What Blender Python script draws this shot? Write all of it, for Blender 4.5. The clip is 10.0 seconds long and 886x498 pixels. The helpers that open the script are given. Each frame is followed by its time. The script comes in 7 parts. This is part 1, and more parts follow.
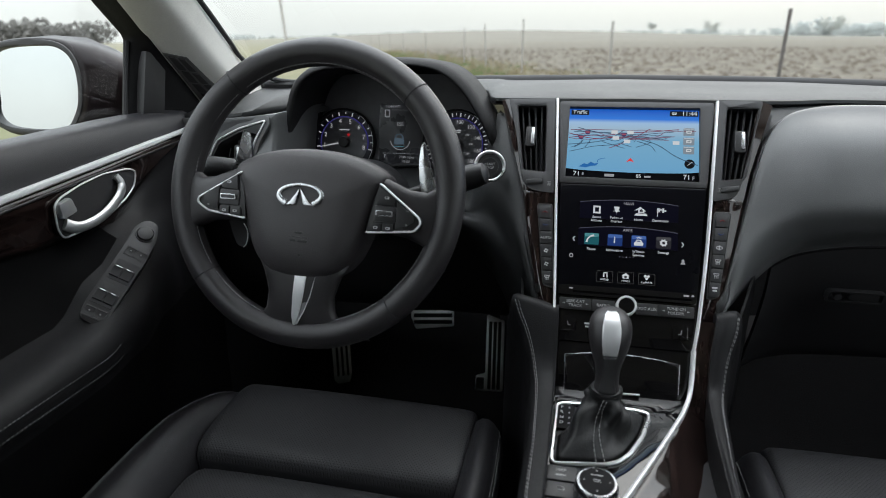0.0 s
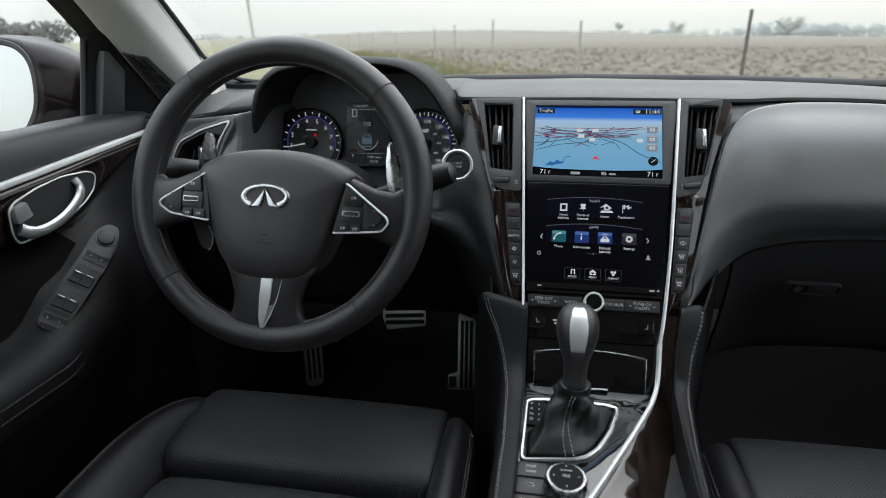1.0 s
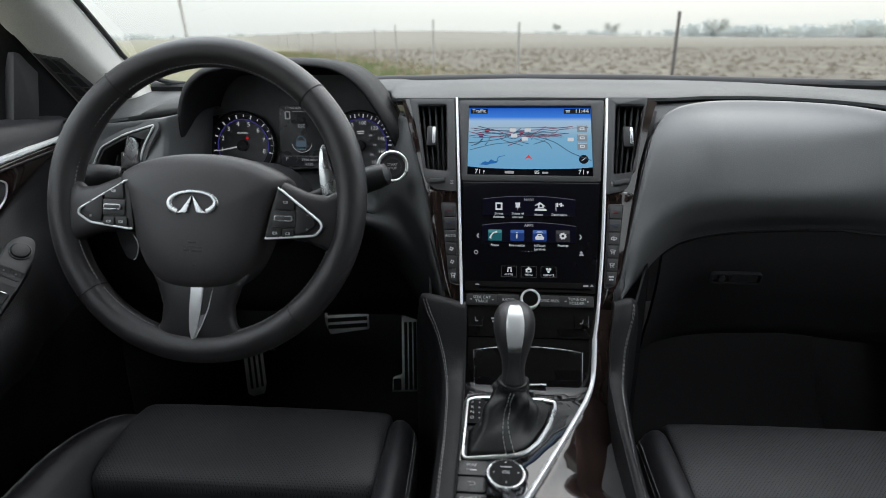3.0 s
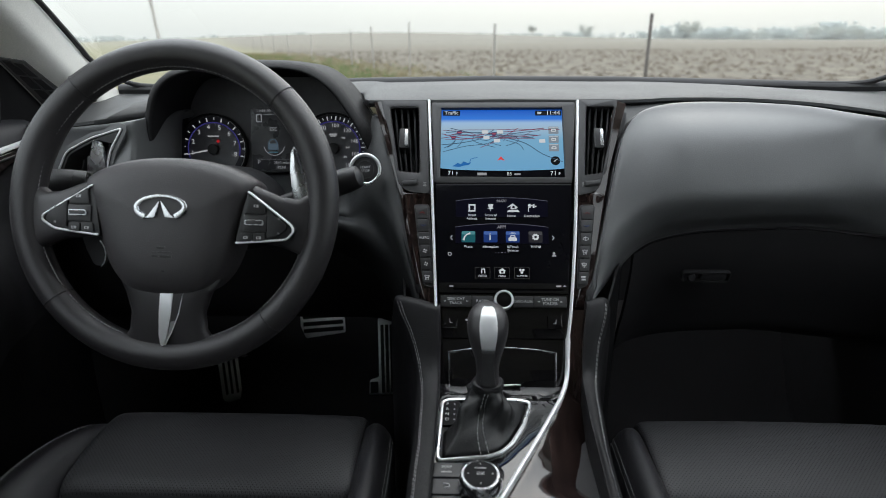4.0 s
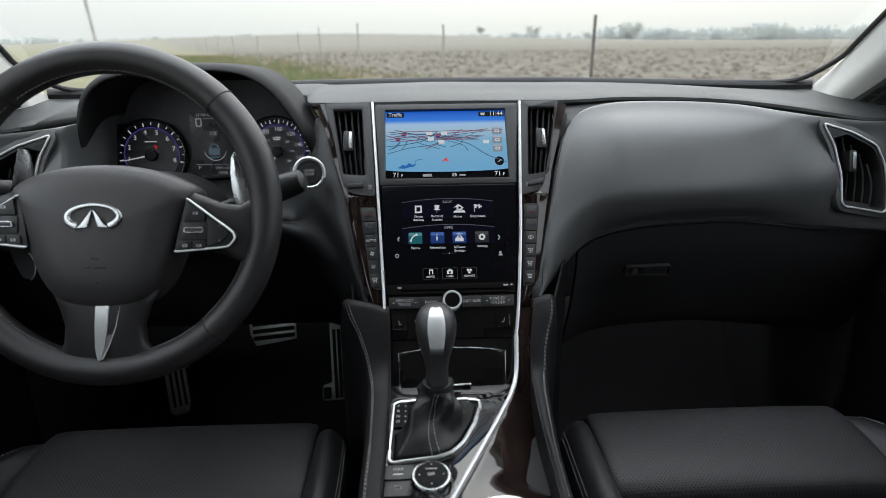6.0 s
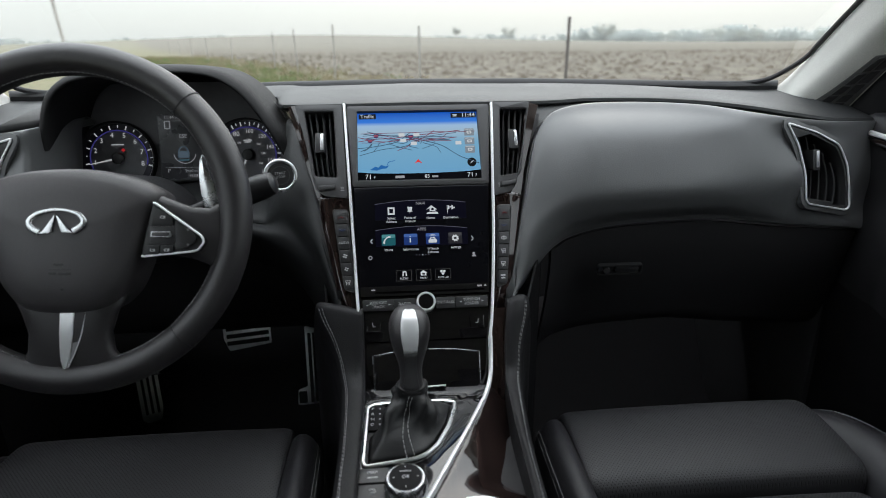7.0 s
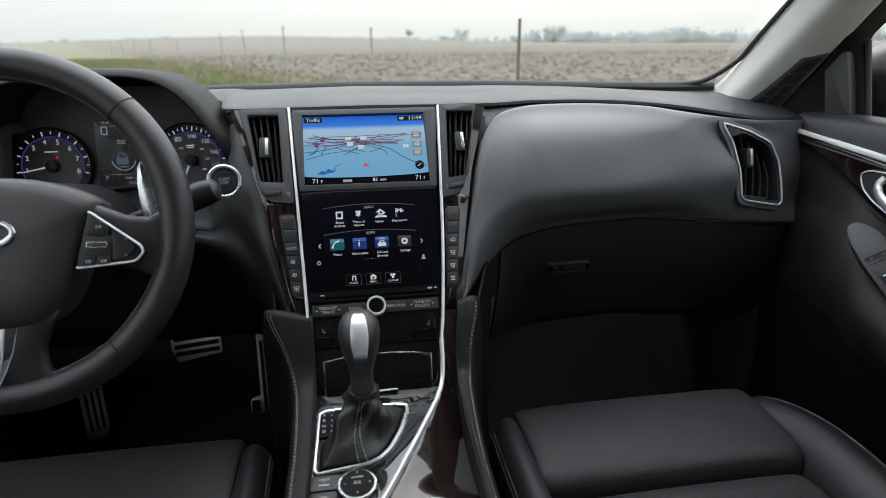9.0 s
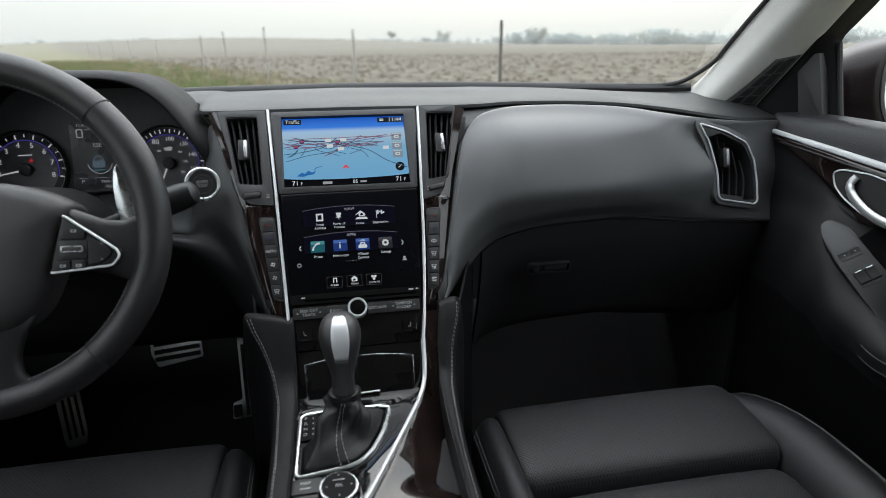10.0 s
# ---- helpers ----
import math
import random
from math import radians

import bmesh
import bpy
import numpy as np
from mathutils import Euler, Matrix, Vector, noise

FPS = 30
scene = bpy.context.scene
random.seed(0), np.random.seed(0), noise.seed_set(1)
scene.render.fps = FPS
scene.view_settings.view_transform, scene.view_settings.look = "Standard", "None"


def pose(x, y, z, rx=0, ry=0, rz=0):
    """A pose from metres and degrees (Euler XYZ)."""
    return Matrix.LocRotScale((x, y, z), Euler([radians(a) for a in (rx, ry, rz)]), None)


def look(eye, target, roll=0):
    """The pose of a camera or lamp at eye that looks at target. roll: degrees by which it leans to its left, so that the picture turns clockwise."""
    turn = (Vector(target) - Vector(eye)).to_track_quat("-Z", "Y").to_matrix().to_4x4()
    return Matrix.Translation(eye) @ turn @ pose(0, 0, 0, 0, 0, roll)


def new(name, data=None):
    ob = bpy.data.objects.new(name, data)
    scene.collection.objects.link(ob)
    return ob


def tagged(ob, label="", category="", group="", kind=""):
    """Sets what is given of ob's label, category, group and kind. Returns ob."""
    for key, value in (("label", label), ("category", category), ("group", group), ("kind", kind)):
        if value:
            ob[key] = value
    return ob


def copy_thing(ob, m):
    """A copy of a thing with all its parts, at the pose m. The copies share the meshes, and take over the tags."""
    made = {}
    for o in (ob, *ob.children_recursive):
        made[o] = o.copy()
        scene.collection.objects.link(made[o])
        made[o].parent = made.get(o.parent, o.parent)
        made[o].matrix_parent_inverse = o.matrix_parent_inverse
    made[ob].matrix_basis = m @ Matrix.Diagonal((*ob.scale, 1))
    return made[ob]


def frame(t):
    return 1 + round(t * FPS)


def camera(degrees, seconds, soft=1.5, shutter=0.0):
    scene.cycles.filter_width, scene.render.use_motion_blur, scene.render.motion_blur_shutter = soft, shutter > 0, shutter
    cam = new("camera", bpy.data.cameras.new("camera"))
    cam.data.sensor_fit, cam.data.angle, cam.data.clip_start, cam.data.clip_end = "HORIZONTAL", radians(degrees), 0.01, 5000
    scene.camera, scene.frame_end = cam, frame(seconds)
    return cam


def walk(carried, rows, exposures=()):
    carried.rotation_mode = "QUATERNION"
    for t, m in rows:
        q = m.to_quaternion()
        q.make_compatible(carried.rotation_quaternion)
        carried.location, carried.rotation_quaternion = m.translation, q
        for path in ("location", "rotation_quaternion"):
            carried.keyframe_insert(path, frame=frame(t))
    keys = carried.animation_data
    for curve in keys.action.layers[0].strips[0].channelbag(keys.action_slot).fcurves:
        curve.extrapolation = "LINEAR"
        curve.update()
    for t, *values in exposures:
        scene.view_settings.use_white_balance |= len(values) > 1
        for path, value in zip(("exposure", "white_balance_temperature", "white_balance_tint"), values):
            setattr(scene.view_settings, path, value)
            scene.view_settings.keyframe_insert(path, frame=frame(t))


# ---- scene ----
cam = camera(74.0, 10.0, soft=0.8)
# the lens is focused on the dashboard
cam.data.dof.use_dof, cam.data.dof.focus_distance, cam.data.dof.aperture_fstop = True, 0.86, 4.8
PATH = [
    (0, (-0.075, 0.096, 1.116), (-0.486, 1.935, 0.444), -0.5),
    (0.5, (-0.072, 0.097, 1.115), (-0.436, 1.946, 0.443), -0.5),
    (1, (-0.069, 0.098, 1.115), (-0.392, 1.954, 0.442), -0.5),
    (1.5, (-0.065, 0.099, 1.115), (-0.346, 1.961, 0.441), -0.5),
    (2, (-0.061, 0.1, 1.115), (-0.298, 1.968, 0.441), -0.5),
    (2.5, (-0.059, 0.101, 1.115), (-0.248, 1.974, 0.441), -0.5),
    (4, (-0.05, 0.102, 1.116), (-0.124, 1.985, 0.448), -0.4),
    (4.5, (-0.047, 0.102, 1.116), (-0.087, 1.987, 0.45), -0.5),
    (5, (-0.044, 0.102, 1.116), (-0.046, 1.988, 0.451), -0.4),
    (5.5, (-0.042, 0.101, 1.117), (-0.004, 1.987, 0.45), -0.5),
    (7, (-0.033, 0.101, 1.117), (0.117, 1.982, 0.454), -0.5),
    (7.5, (-0.03, 0.1, 1.118), (0.155, 1.979, 0.457), -0.5),
    (8, (-0.028, 0.1, 1.118), (0.193, 1.975, 0.457), -0.5),
    (8.5, (-0.025, 0.099, 1.119), (0.232, 1.969, 0.458), -0.5),
    (9, (-0.022, 0.099, 1.119), (0.269, 1.964, 0.459), -0.5),
    (9.5, (-0.02, 0.098, 1.119), (0.299, 1.96, 0.463), -0.5),
    (10, (-0.018, 0.097, 1.119), (0.326, 1.955, 0.463), -0.5),
]
walk(cam, [(t, look(eye, target, roll)) for t, eye, target, roll in PATH])

# ---- world and light: a bright, evenly overcast day ----
world = bpy.data.worlds.new("overcast_sky")
scene.world = world
world.use_nodes = True
wn, wl = world.node_tree.nodes, world.node_tree.links
wn.clear()
w_out = wn.new("ShaderNodeOutputWorld")
w_bg = wn.new("ShaderNodeBackground")
w_sky = wn.new("ShaderNodeTexSky")
w_sky.sky_type = "NISHITA"
w_sky.sun_disc = False
w_sky.sun_elevation, w_sky.sun_rotation = radians(48), radians(20)
w_sky.air_density, w_sky.dust_density = 1.0, 4.0
w_co = wn.new("ShaderNodeTexCoord")
w_sep = wn.new("ShaderNodeSeparateXYZ")
w_ramp = wn.new("ShaderNodeValToRGB")
w_ramp.color_ramp.elements[0].position, w_ramp.color_ramp.elements[0].color = 0.0, (0.352, 0.374, 0.370, 1)
w_ramp.color_ramp.elements[1].position, w_ramp.color_ramp.elements[1].color = 1.0, (1.42, 1.52, 1.61, 1)
mid = w_ramp.color_ramp.elements.new(0.14)
mid.color = (0.405, 0.436, 0.436, 1)
w_mix = wn.new("ShaderNodeMixRGB")
w_mix.inputs[0].default_value = 0.985
wl.new(w_co.outputs["Generated"], w_sep.inputs[0])
wl.new(w_sep.outputs["Z"], w_ramp.inputs[0])
wl.new(w_sky.outputs[0], w_mix.inputs[1])
wl.new(w_ramp.outputs[0], w_mix.inputs[2])
wl.new(w_mix.outputs[0], w_bg.inputs[0])
w_bg.inputs[1].default_value = 2.45
wl.new(w_bg.outputs[0], w_out.inputs[0])

sun = new("sun", bpy.data.lights.new("sun", "SUN"))
sun.data.energy, sun.data.angle, sun.data.color = 0.9, radians(95), (1.0, 0.99, 0.96)
sun.matrix_world = look((4, 24, 36), (0, 0, 0))

# ---- materials ----


def mat(name, base, rough=0.5, metal=0.0, vary=0.15, grain=(0.0, 0.0), stain=8.0, coat=0.0, spec=0.5, sheen=0.0, rough_vary=0.06):
    """Base colour with broad stains and fine grain; grain = (cells per metre, bump)."""
    m = bpy.data.materials.new(name)
    m.use_nodes = True
    n, k = m.node_tree.nodes, m.node_tree.links
    b = n["Principled BSDF"]
    co = n.new("ShaderNodeTexCoord")
    big = n.new("ShaderNodeTexNoise")
    big.inputs["Scale"].default_value, big.inputs["Detail"].default_value = stain, 5
    k.new(co.outputs["Object"], big.inputs["Vector"])
    fine = n.new("ShaderNodeTexNoise")
    fine.inputs["Scale"].default_value, fine.inputs["Detail"].default_value = (grain[0] or 150) * 0.6, 3
    k.new(co.outputs["Object"], fine.inputs["Vector"])
    add = n.new("ShaderNodeMath")
    add.operation = "MULTIPLY_ADD"
    add.inputs[1].default_value = 0.4
    k.new(fine.outputs["Fac"], add.inputs[0])
    scale = n.new("ShaderNodeMath")
    scale.operation = "MULTIPLY"
    scale.inputs[1].default_value = 0.6
    k.new(big.outputs["Fac"], scale.inputs[0])
    k.new(scale.outputs[0], add.inputs[2])
    ramp = n.new("ShaderNodeValToRGB")
    lo, hi = ramp.color_ramp.elements
    lo.position, hi.position = 0.32, 0.68
    lo.color = (*[c * (1 - vary) for c in base], 1)
    hi.color = (*[min(1, c * (1 + vary)) for c in base], 1)
    k.new(add.outputs[0], ramp.inputs[0])
    k.new(ramp.outputs[0], b.inputs["Base Color"])
    rr = n.new("ShaderNodeMapRange")
    rr.inputs[1].default_value, rr.inputs[2].default_value = 0.3, 0.7
    rr.inputs[3].default_value, rr.inputs[4].default_value = max(0, rough - rough_vary), min(1, rough + rough_vary)
    k.new(big.outputs["Fac"], rr.inputs[0])
    k.new(rr.outputs[0], b.inputs["Roughness"])
    b.inputs["Metallic"].default_value = metal
    b.inputs["Specular IOR Level"].default_value = spec
    b.inputs["Coat Weight"].default_value = coat
    b.inputs["Coat Roughness"].default_value = 0.04
    b.inputs["Sheen Weight"].default_value = sheen
    if grain[1]:
        v = n.new("ShaderNodeTexVoronoi")
        v.inputs["Scale"].default_value = grain[0]
        k.new(co.outputs["Object"], v.inputs["Vector"])
        bump = n.new("ShaderNodeBump")
        bump.inputs["Strength"].default_value, bump.inputs["Distance"].default_value = grain[1], 0.0006
        k.new(v.outputs["Distance"], bump.inputs["Height"])
        k.new(bump.outputs[0], b.inputs["Normal"])
    return m


def glow(name, colour, strength=1.0):
    """A lit display or lamp."""
    m = bpy.data.materials.new(name)
    m.use_nodes = True
    b = m.node_tree.nodes["Principled BSDF"]
    b.inputs["Base Color"].default_value = (*[c * 0.05 for c in colour], 1)
    b.inputs["Roughness"].default_value = 0.3
    b.inputs["Specular IOR Level"].default_value = 0.08
    b.inputs["Emission Color"].default_value = (*colour, 1)
    b.inputs["Emission Strength"].default_value = strength
    return m


def glass(name, tint=(0.985, 0.995, 0.99), gloss=0.12):
    """Thin pane: clear, with a Fresnel reflection."""
    m = bpy.data.materials.new(name)
    m.use_nodes = True
    n, k = m.node_tree.nodes, m.node_tree.links
    n.clear()
    out, mix = n.new("ShaderNodeOutputMaterial"), n.new("ShaderNodeMixShader")
    clear, shine, f = n.new("ShaderNodeBsdfTransparent"), n.new("ShaderNodeBsdfGlossy"), n.new("ShaderNodeFresnel")
    clear.inputs[0].default_value = (*tint, 1)
    shine.inputs["Roughness"].default_value = 0.02
    f.inputs[0].default_value = 1.35
    half = n.new("ShaderNodeMath")
    half.operation = "MULTIPLY"
    half.inputs[1].default_value = gloss
    k.new(f.outputs[0], half.inputs[0])
    k.new(half.outputs[0], mix.inputs[0])
    k.new(clear.outputs[0], mix.inputs[1])
    k.new(shine.outputs[0], mix.inputs[2])
    k.new(mix.outputs[0], out.inputs[0])
    return m


LEATHER = mat("black_leather", (0.0225, 0.0218, 0.0245), 0.43, grain=(900, 0.45), stain=9, spec=0.5)
RIM_LEATHER = mat("smooth_rim_leather", (0.0335, 0.0312, 0.0330), 0.36, grain=(1300, 0.3), stain=14, spec=0.55)
COVER = mat("airbag_cover_skin", (0.062, 0.0577, 0.0605), 0.42, grain=(1200, 0.3), stain=10, spec=0.5)
# lighter than the dash top: windscreen sheen is put into this base colour
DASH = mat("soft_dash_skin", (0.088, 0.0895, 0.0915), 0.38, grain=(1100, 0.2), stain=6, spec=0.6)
DASH_TOP = mat("dash_top_skin", (0.027, 0.0282, 0.0290), 0.50, grain=(1100, 0.35), stain=6, spec=0.40)
PLASTIC = mat("black_plastic", (0.019, 0.0187, 0.0198), 0.45, grain=(1500, 0.15), stain=12)
LINING = mat("lower_door_skin", (0.0090, 0.0088, 0.0096), 0.60, grain=(1000, 0.3), stain=9, spec=0.12)
DARK = mat("matt_black", (0.026, 0.0253, 0.027), 0.7, stain=12)
PIANO = mat("piano_black", (0.007, 0.0066, 0.0072), 0.04, coat=0.5, vary=0.2, rough_vary=0.02)
GREY = mat("dark_grey_bezel", (0.046, 0.0455, 0.047), 0.38, metal=0.15, grain=(1500, 0.1), stain=20)

def wood_mat():
    """Dark red-brown veneer with long fine grain under clear lacquer."""
    m = mat("dark_red_wood", (0.016, 0.0105, 0.0098), 0.05, coat=0.6, vary=0.5, stain=26, rough_vary=0.015, spec=0.4)
    n, k = m.node_tree.nodes, m.node_tree.links
    b, co = n["Principled BSDF"], n["Texture Coordinate"]
    long = n.new("ShaderNodeMapping")
    long.inputs["Scale"].default_value = (260, 9, 60)
    fibre = n.new("ShaderNodeTexNoise")
    fibre.inputs["Scale"].default_value, fibre.inputs["Detail"].default_value = 1.0, 4
    k.new(co.outputs["Object"], long.inputs[0])
    k.new(long.outputs[0], fibre.inputs["Vector"])
    ramp = n.new("ShaderNodeValToRGB")
    lo, hi = ramp.color_ramp.elements
    lo.position, lo.color = 0.40, (0.007, 0.0042, 0.004, 1)
    hi.position, hi.color = 0.66, (0.040, 0.024, 0.021, 1)
    k.new(fibre.outputs["Fac"], ramp.inputs[0])
    mix = n.new("ShaderNodeMixRGB")
    mix.inputs[0].default_value = 0.7
    k.new(b.inputs["Base Color"].links[0].from_socket, mix.inputs[1])
    k.new(ramp.outputs[0], mix.inputs[2])
    k.new(mix.outputs[0], b.inputs["Base Color"])
    return m


WOOD = wood_mat()
SATIN = mat("satin_silver_paint", (0.80, 0.81, 0.82), 0.30, metal=0.30, vary=0.03, stain=60, rough_vary=0.02)
CHROME = mat("satin_chrome", (0.76, 0.77, 0.78), 0.29, metal=0.88, vary=0.05, stain=40)
SILVER = mat("brushed_silver", (0.60, 0.61, 0.62), 0.27, metal=1.0, vary=0.03, stain=60, rough_vary=0.02)
BRUSHED = mat("shaded_blade_metal", (0.34, 0.34, 0.35), 0.38, metal=0.9, grain=(1500, 0.2), stain=40)
STEEL = mat("pedal_steel", (0.82, 0.82, 0.83), 0.34, metal=0.92, vary=0.12, stain=60)
RUBBER = mat("pedal_rubber", (0.012, 0.012, 0.012), 0.7, stain=30)
CARPET = mat("black_carpet", (0.021, 0.0205, 0.0215), 0.95, grain=(700, 0.8), stain=12, spec=0.2)
HEADLINER = mat("grey_headliner", (0.36, 0.36, 0.35), 0.9, grain=(900, 0.4), stain=7, spec=0.2)
PILLAR = mat("grey_pillar_cloth", (0.60, 0.592, 0.562), 0.85, grain=(900, 0.3), stain=7, spec=0.25)
GRILLE = mat("grey_grille_plastic", (0.11, 0.11, 0.108), 0.6, grain=(900, 0.2), stain=12)
THREAD = mat("pale_grey_thread", (0.27, 0.27, 0.27), 0.7, stain=200)
PAINT = mat("dark_red_paint", (0.0075, 0.0036, 0.0040), 0.32, metal=0.1, coat=0.08, stain=10, spec=0.22)
# darker copy of the black leather: shade is put into its colour
PADSKIN = mat("shaded_pad_leather", (0.0125, 0.0122, 0.0134), 0.50, grain=(900, 0.4), stain=9, spec=0.22)
# near-black lining colour that holds the shade of the door recess
POCKET_SHADE = mat("shaded_pocket_skin", (0.0042, 0.0041, 0.0045), 0.8, grain=(1000, 0.3), stain=9, spec=0.06)
HANDLE = mat("satin_handle_metal", (0.70, 0.71, 0.72), 0.36, metal=0.78, vary=0.03, stain=60)
SWITCHGREY = mat("satin_switch_panel", (0.019, 0.0183, 0.0192), 0.40, metal=0.2, grain=(1500, 0.1), stain=20)
# darker copy of the dash skin, with the shade under the pad painted in
DASH_SHADED = mat("shaded_dash_skin", (0.024, 0.0232, 0.0250), 0.62, grain=(1100, 0.4), stain=7, spec=0.2)
MIRROR = mat("mirror_glass", (0.86, 0.88, 0.88), 0.02, metal=1.0, vary=0.02, rough_vary=0.005)
PANE = glass("window_glass")
SCREEN_GLASS = mat("display_glass", (0.004, 0.004, 0.0055), 0.12, spec=0.18, vary=0.1, rough_vary=0.02)
DIMPRINT = mat("dim_print", (0.2, 0.2, 0.2), 0.6, stain=100)
PRINT = mat("pale_print", (0.5, 0.5, 0.5), 0.6, stain=100)

# ---- building tools ----


def finish(bm, name, material, sharp=38):
    bmesh.ops.recalc_face_normals(bm, faces=bm.faces)
    for f in bm.faces:
        f.smooth = True
    me = bpy.data.meshes.new(name)
    bm.to_mesh(me)
    bm.free()
    me.set_sharp_from_angle(angle=radians(sharp))
    if material:
        me.materials.append(material)
    return me


def thing(name, base, label, category, group="", kind=""):
    """A top-level thing: an empty at its base, which carries its parts."""
    ob = new(name)
    ob.empty_display_size = 0.05
    ob.location = base
    return tagged(ob, label, category, group, kind)


def part(name, bm, material, parent, label="", sharp=38):
    """One mesh, given in the car's axes, as a part of a thing or of a part."""
    ob = new(name, bm if isinstance(bm, bpy.types.Mesh) else finish(bm, name, material, sharp))
    ob.parent = parent
    top = parent
    while top.parent:
        top = top.parent
    if parent is top:
        ob.matrix_parent_inverse = Matrix.Translation(-Vector(parent.location))
    return tagged(ob, label)


def lone(name, bm, material, label, category, group="", kind="", sharp=38):
    return tagged(new(name, finish(bm, name, material, sharp)), label, category, group, kind)


def frame_of(origin, right, up):
    """Local axes: x to the right, y up along the face, z out of it."""
    x, y = Vector(right).normalized(), Vector(up).normalized()
    z = x.cross(y).normalized()
    y = z.cross(x)
    m = Matrix((x, y, z)).transposed().to_4x4()
    m.translation = origin
    return m


def spline(pts, n=8, closed=False):
    """A smooth line through the points."""
    p = [Vector(q) for q in pts]
    c, out = len(p), []
    for i in range(c if closed else c - 1):
        a, b = p[i], p[(i + 1) % c]
        before = p[i - 1] if (i or closed) else a * 2 - b
        after = p[(i + 2) % c] if (closed or i + 2 < c) else b * 2 - a
        for j in range(n):
            t = j / n
            out.append(0.5 * (2 * a + (b - before) * t + (2 * before - 5 * a + 4 * b - after) * t * t + (3 * a - before - 3 * b + after) * t**3))
    if not closed:
        out.append(p[-1])
    return out


def rounded(pts, r, n=4):
    """A 2D outline with its corners rounded."""
    p, out = [Vector(q[:2]) for q in pts], []
    for i, b in enumerate(p):
        a, c = p[i - 1], p[(i + 1) % len(p)]
        rr = r[i] if isinstance(r, (list, tuple)) else r
        da, dc = a - b, c - b
        d = min(rr, da.length * 0.48, dc.length * 0.48)
        s, e = b + da.normalized() * d, b + dc.normalized() * d
        for j in range(n + 1):
            t = j / n
            out.append(s * (1 - t) ** 2 + b * 2 * t * (1 - t) + e * t * t)
    return out


def inset(pts, d):
    """The 2D outline moved inwards by d (outline counter-clockwise or not)."""
    p = [Vector(q[:2]) for q in pts]
    area = sum(p[i - 1].x * p[i].y - p[i].x * p[i - 1].y for i in range(len(p)))
    s, out = (1 if area > 0 else -1), []
    for i, b in enumerate(p):
        e1, e2 = (b - p[i - 1]).normalized(), (p[(i + 1) % len(p)] - b).normalized()
        n1, n2 = Vector((-e1.y, e1.x)) * s, Vector((-e2.y, e2.x)) * s
        n = (n1 + n2).normalized()
        out.append(b + n * d / max(0.4, n.dot(n1)))
    return out


def mirror2(pts):
    return [(-q[0], *q[1:]) for q in reversed(pts)]


def plate(bm, outer, h0, h1, m, holes=(), soft=0.0):
    """A flat piece with holes, from depth h0 to h1 of the frame m, its front edges softened."""
    loops, edges = [], []
    for loop in (outer, *holes):
        vs = [bm.verts.new((q[0], q[1], h0)) for q in loop]
        loops.append(vs)
        edges += [bm.edges.new((vs[i - 1], vs[i])) for i in range(len(vs))]
    if holes:
        faces = [f for f in bmesh.ops.triangle_fill(bm, use_beauty=True, edges=edges)["geom"] if isinstance(f, bmesh.types.BMFace)]
    else:
        faces = [bm.faces.new(loops[0])]
    ext = bmesh.ops.extrude_face_region(bm, geom=faces, use_keep_orig=True)["geom"]
    top = [v for v in ext if isinstance(v, bmesh.types.BMVert)]
    for v in top:
        v.co.z = h1
    if soft:
        tops = {v for v in top}
        rim = [e for e in ext if isinstance(e, bmesh.types.BMEdge) and sum(all(v in tops for v in f.verts) for f in e.link_faces) == 1]
        new_geom = bmesh.ops.bevel(bm, geom=rim, offset=soft, segments=2, profile=0.6, affect="EDGES", clamp_overlap=True)
        top += new_geom["verts"]
    every = {v for loop in loops for v in loop} | {v for v in top if v.is_valid}
    for v in every:
        if v.is_valid:
            v.co = m @ v.co
    return bm


def flat(outer, h0, h1, m, holes=(), soft=0.0):
    return plate(bmesh.new(), outer, h0, h1, m, holes, soft)


def ring(outline, width, h0, h1, m, soft=0.0):
    return flat(outline, h0, h1, m, [inset(outline, width)], soft)


def loft(rows, closed_u=False, closed_v=False, bm=None, caps=False):
    """A skin over rows of points; u runs along a row, v from row to row."""
    bm = bm or bmesh.new()
    g = [[bm.verts.new(q) for q in row] for row in rows]
    for i in range(len(g) if closed_v else len(g) - 1):
        a, b = g[i], g[(i + 1) % len(g)]
        for j in range(len(a) if closed_u else len(a) - 1):
            k = (j + 1) % len(a)
            bm.faces.new((a[j], a[k], b[k], b[j]))
    if caps:
        bm.faces.new(g[0])
        bm.faces.new(list(reversed(g[-1])))
    return bm


def shell(bm, thick):
    """Gives a skin its thickness, to the back."""
    bmesh.ops.recalc_face_normals(bm, faces=bm.faces)
    bmesh.ops.solidify(bm, geom=bm.faces[:], thickness=thick)
    return bm


def tube(path, r, seg=10, closed=False, bm=None, flatten=1.0, up=None):
    """A round or flattened bar along a line; r may be a list."""
    p = [Vector(q) for q in path]
    rows, c = [], len(p)
    normal = None
    for i in range(c):
        if closed:
            d = (p[(i + 1) % c] - p[i - 1]).normalized()
        else:
            d = (p[min(i + 1, c - 1)] - p[max(i - 1, 0)]).normalized()
        if up is not None:
            normal = Vector(up) - d * d.dot(Vector(up))
        elif normal is None:
            normal = d.orthogonal()
        else:
            normal = normal - d * d.dot(normal)
        normal.normalize()
        side = d.cross(normal)
        rr = r[i] if isinstance(r, (list, tuple)) else r
        rows.append([p[i] + (normal * math.cos(a) * flatten + side * math.sin(a)) * rr for a in (math.tau * j / seg for j in range(seg))])
    return loft(rows, True, closed, bm, not closed)


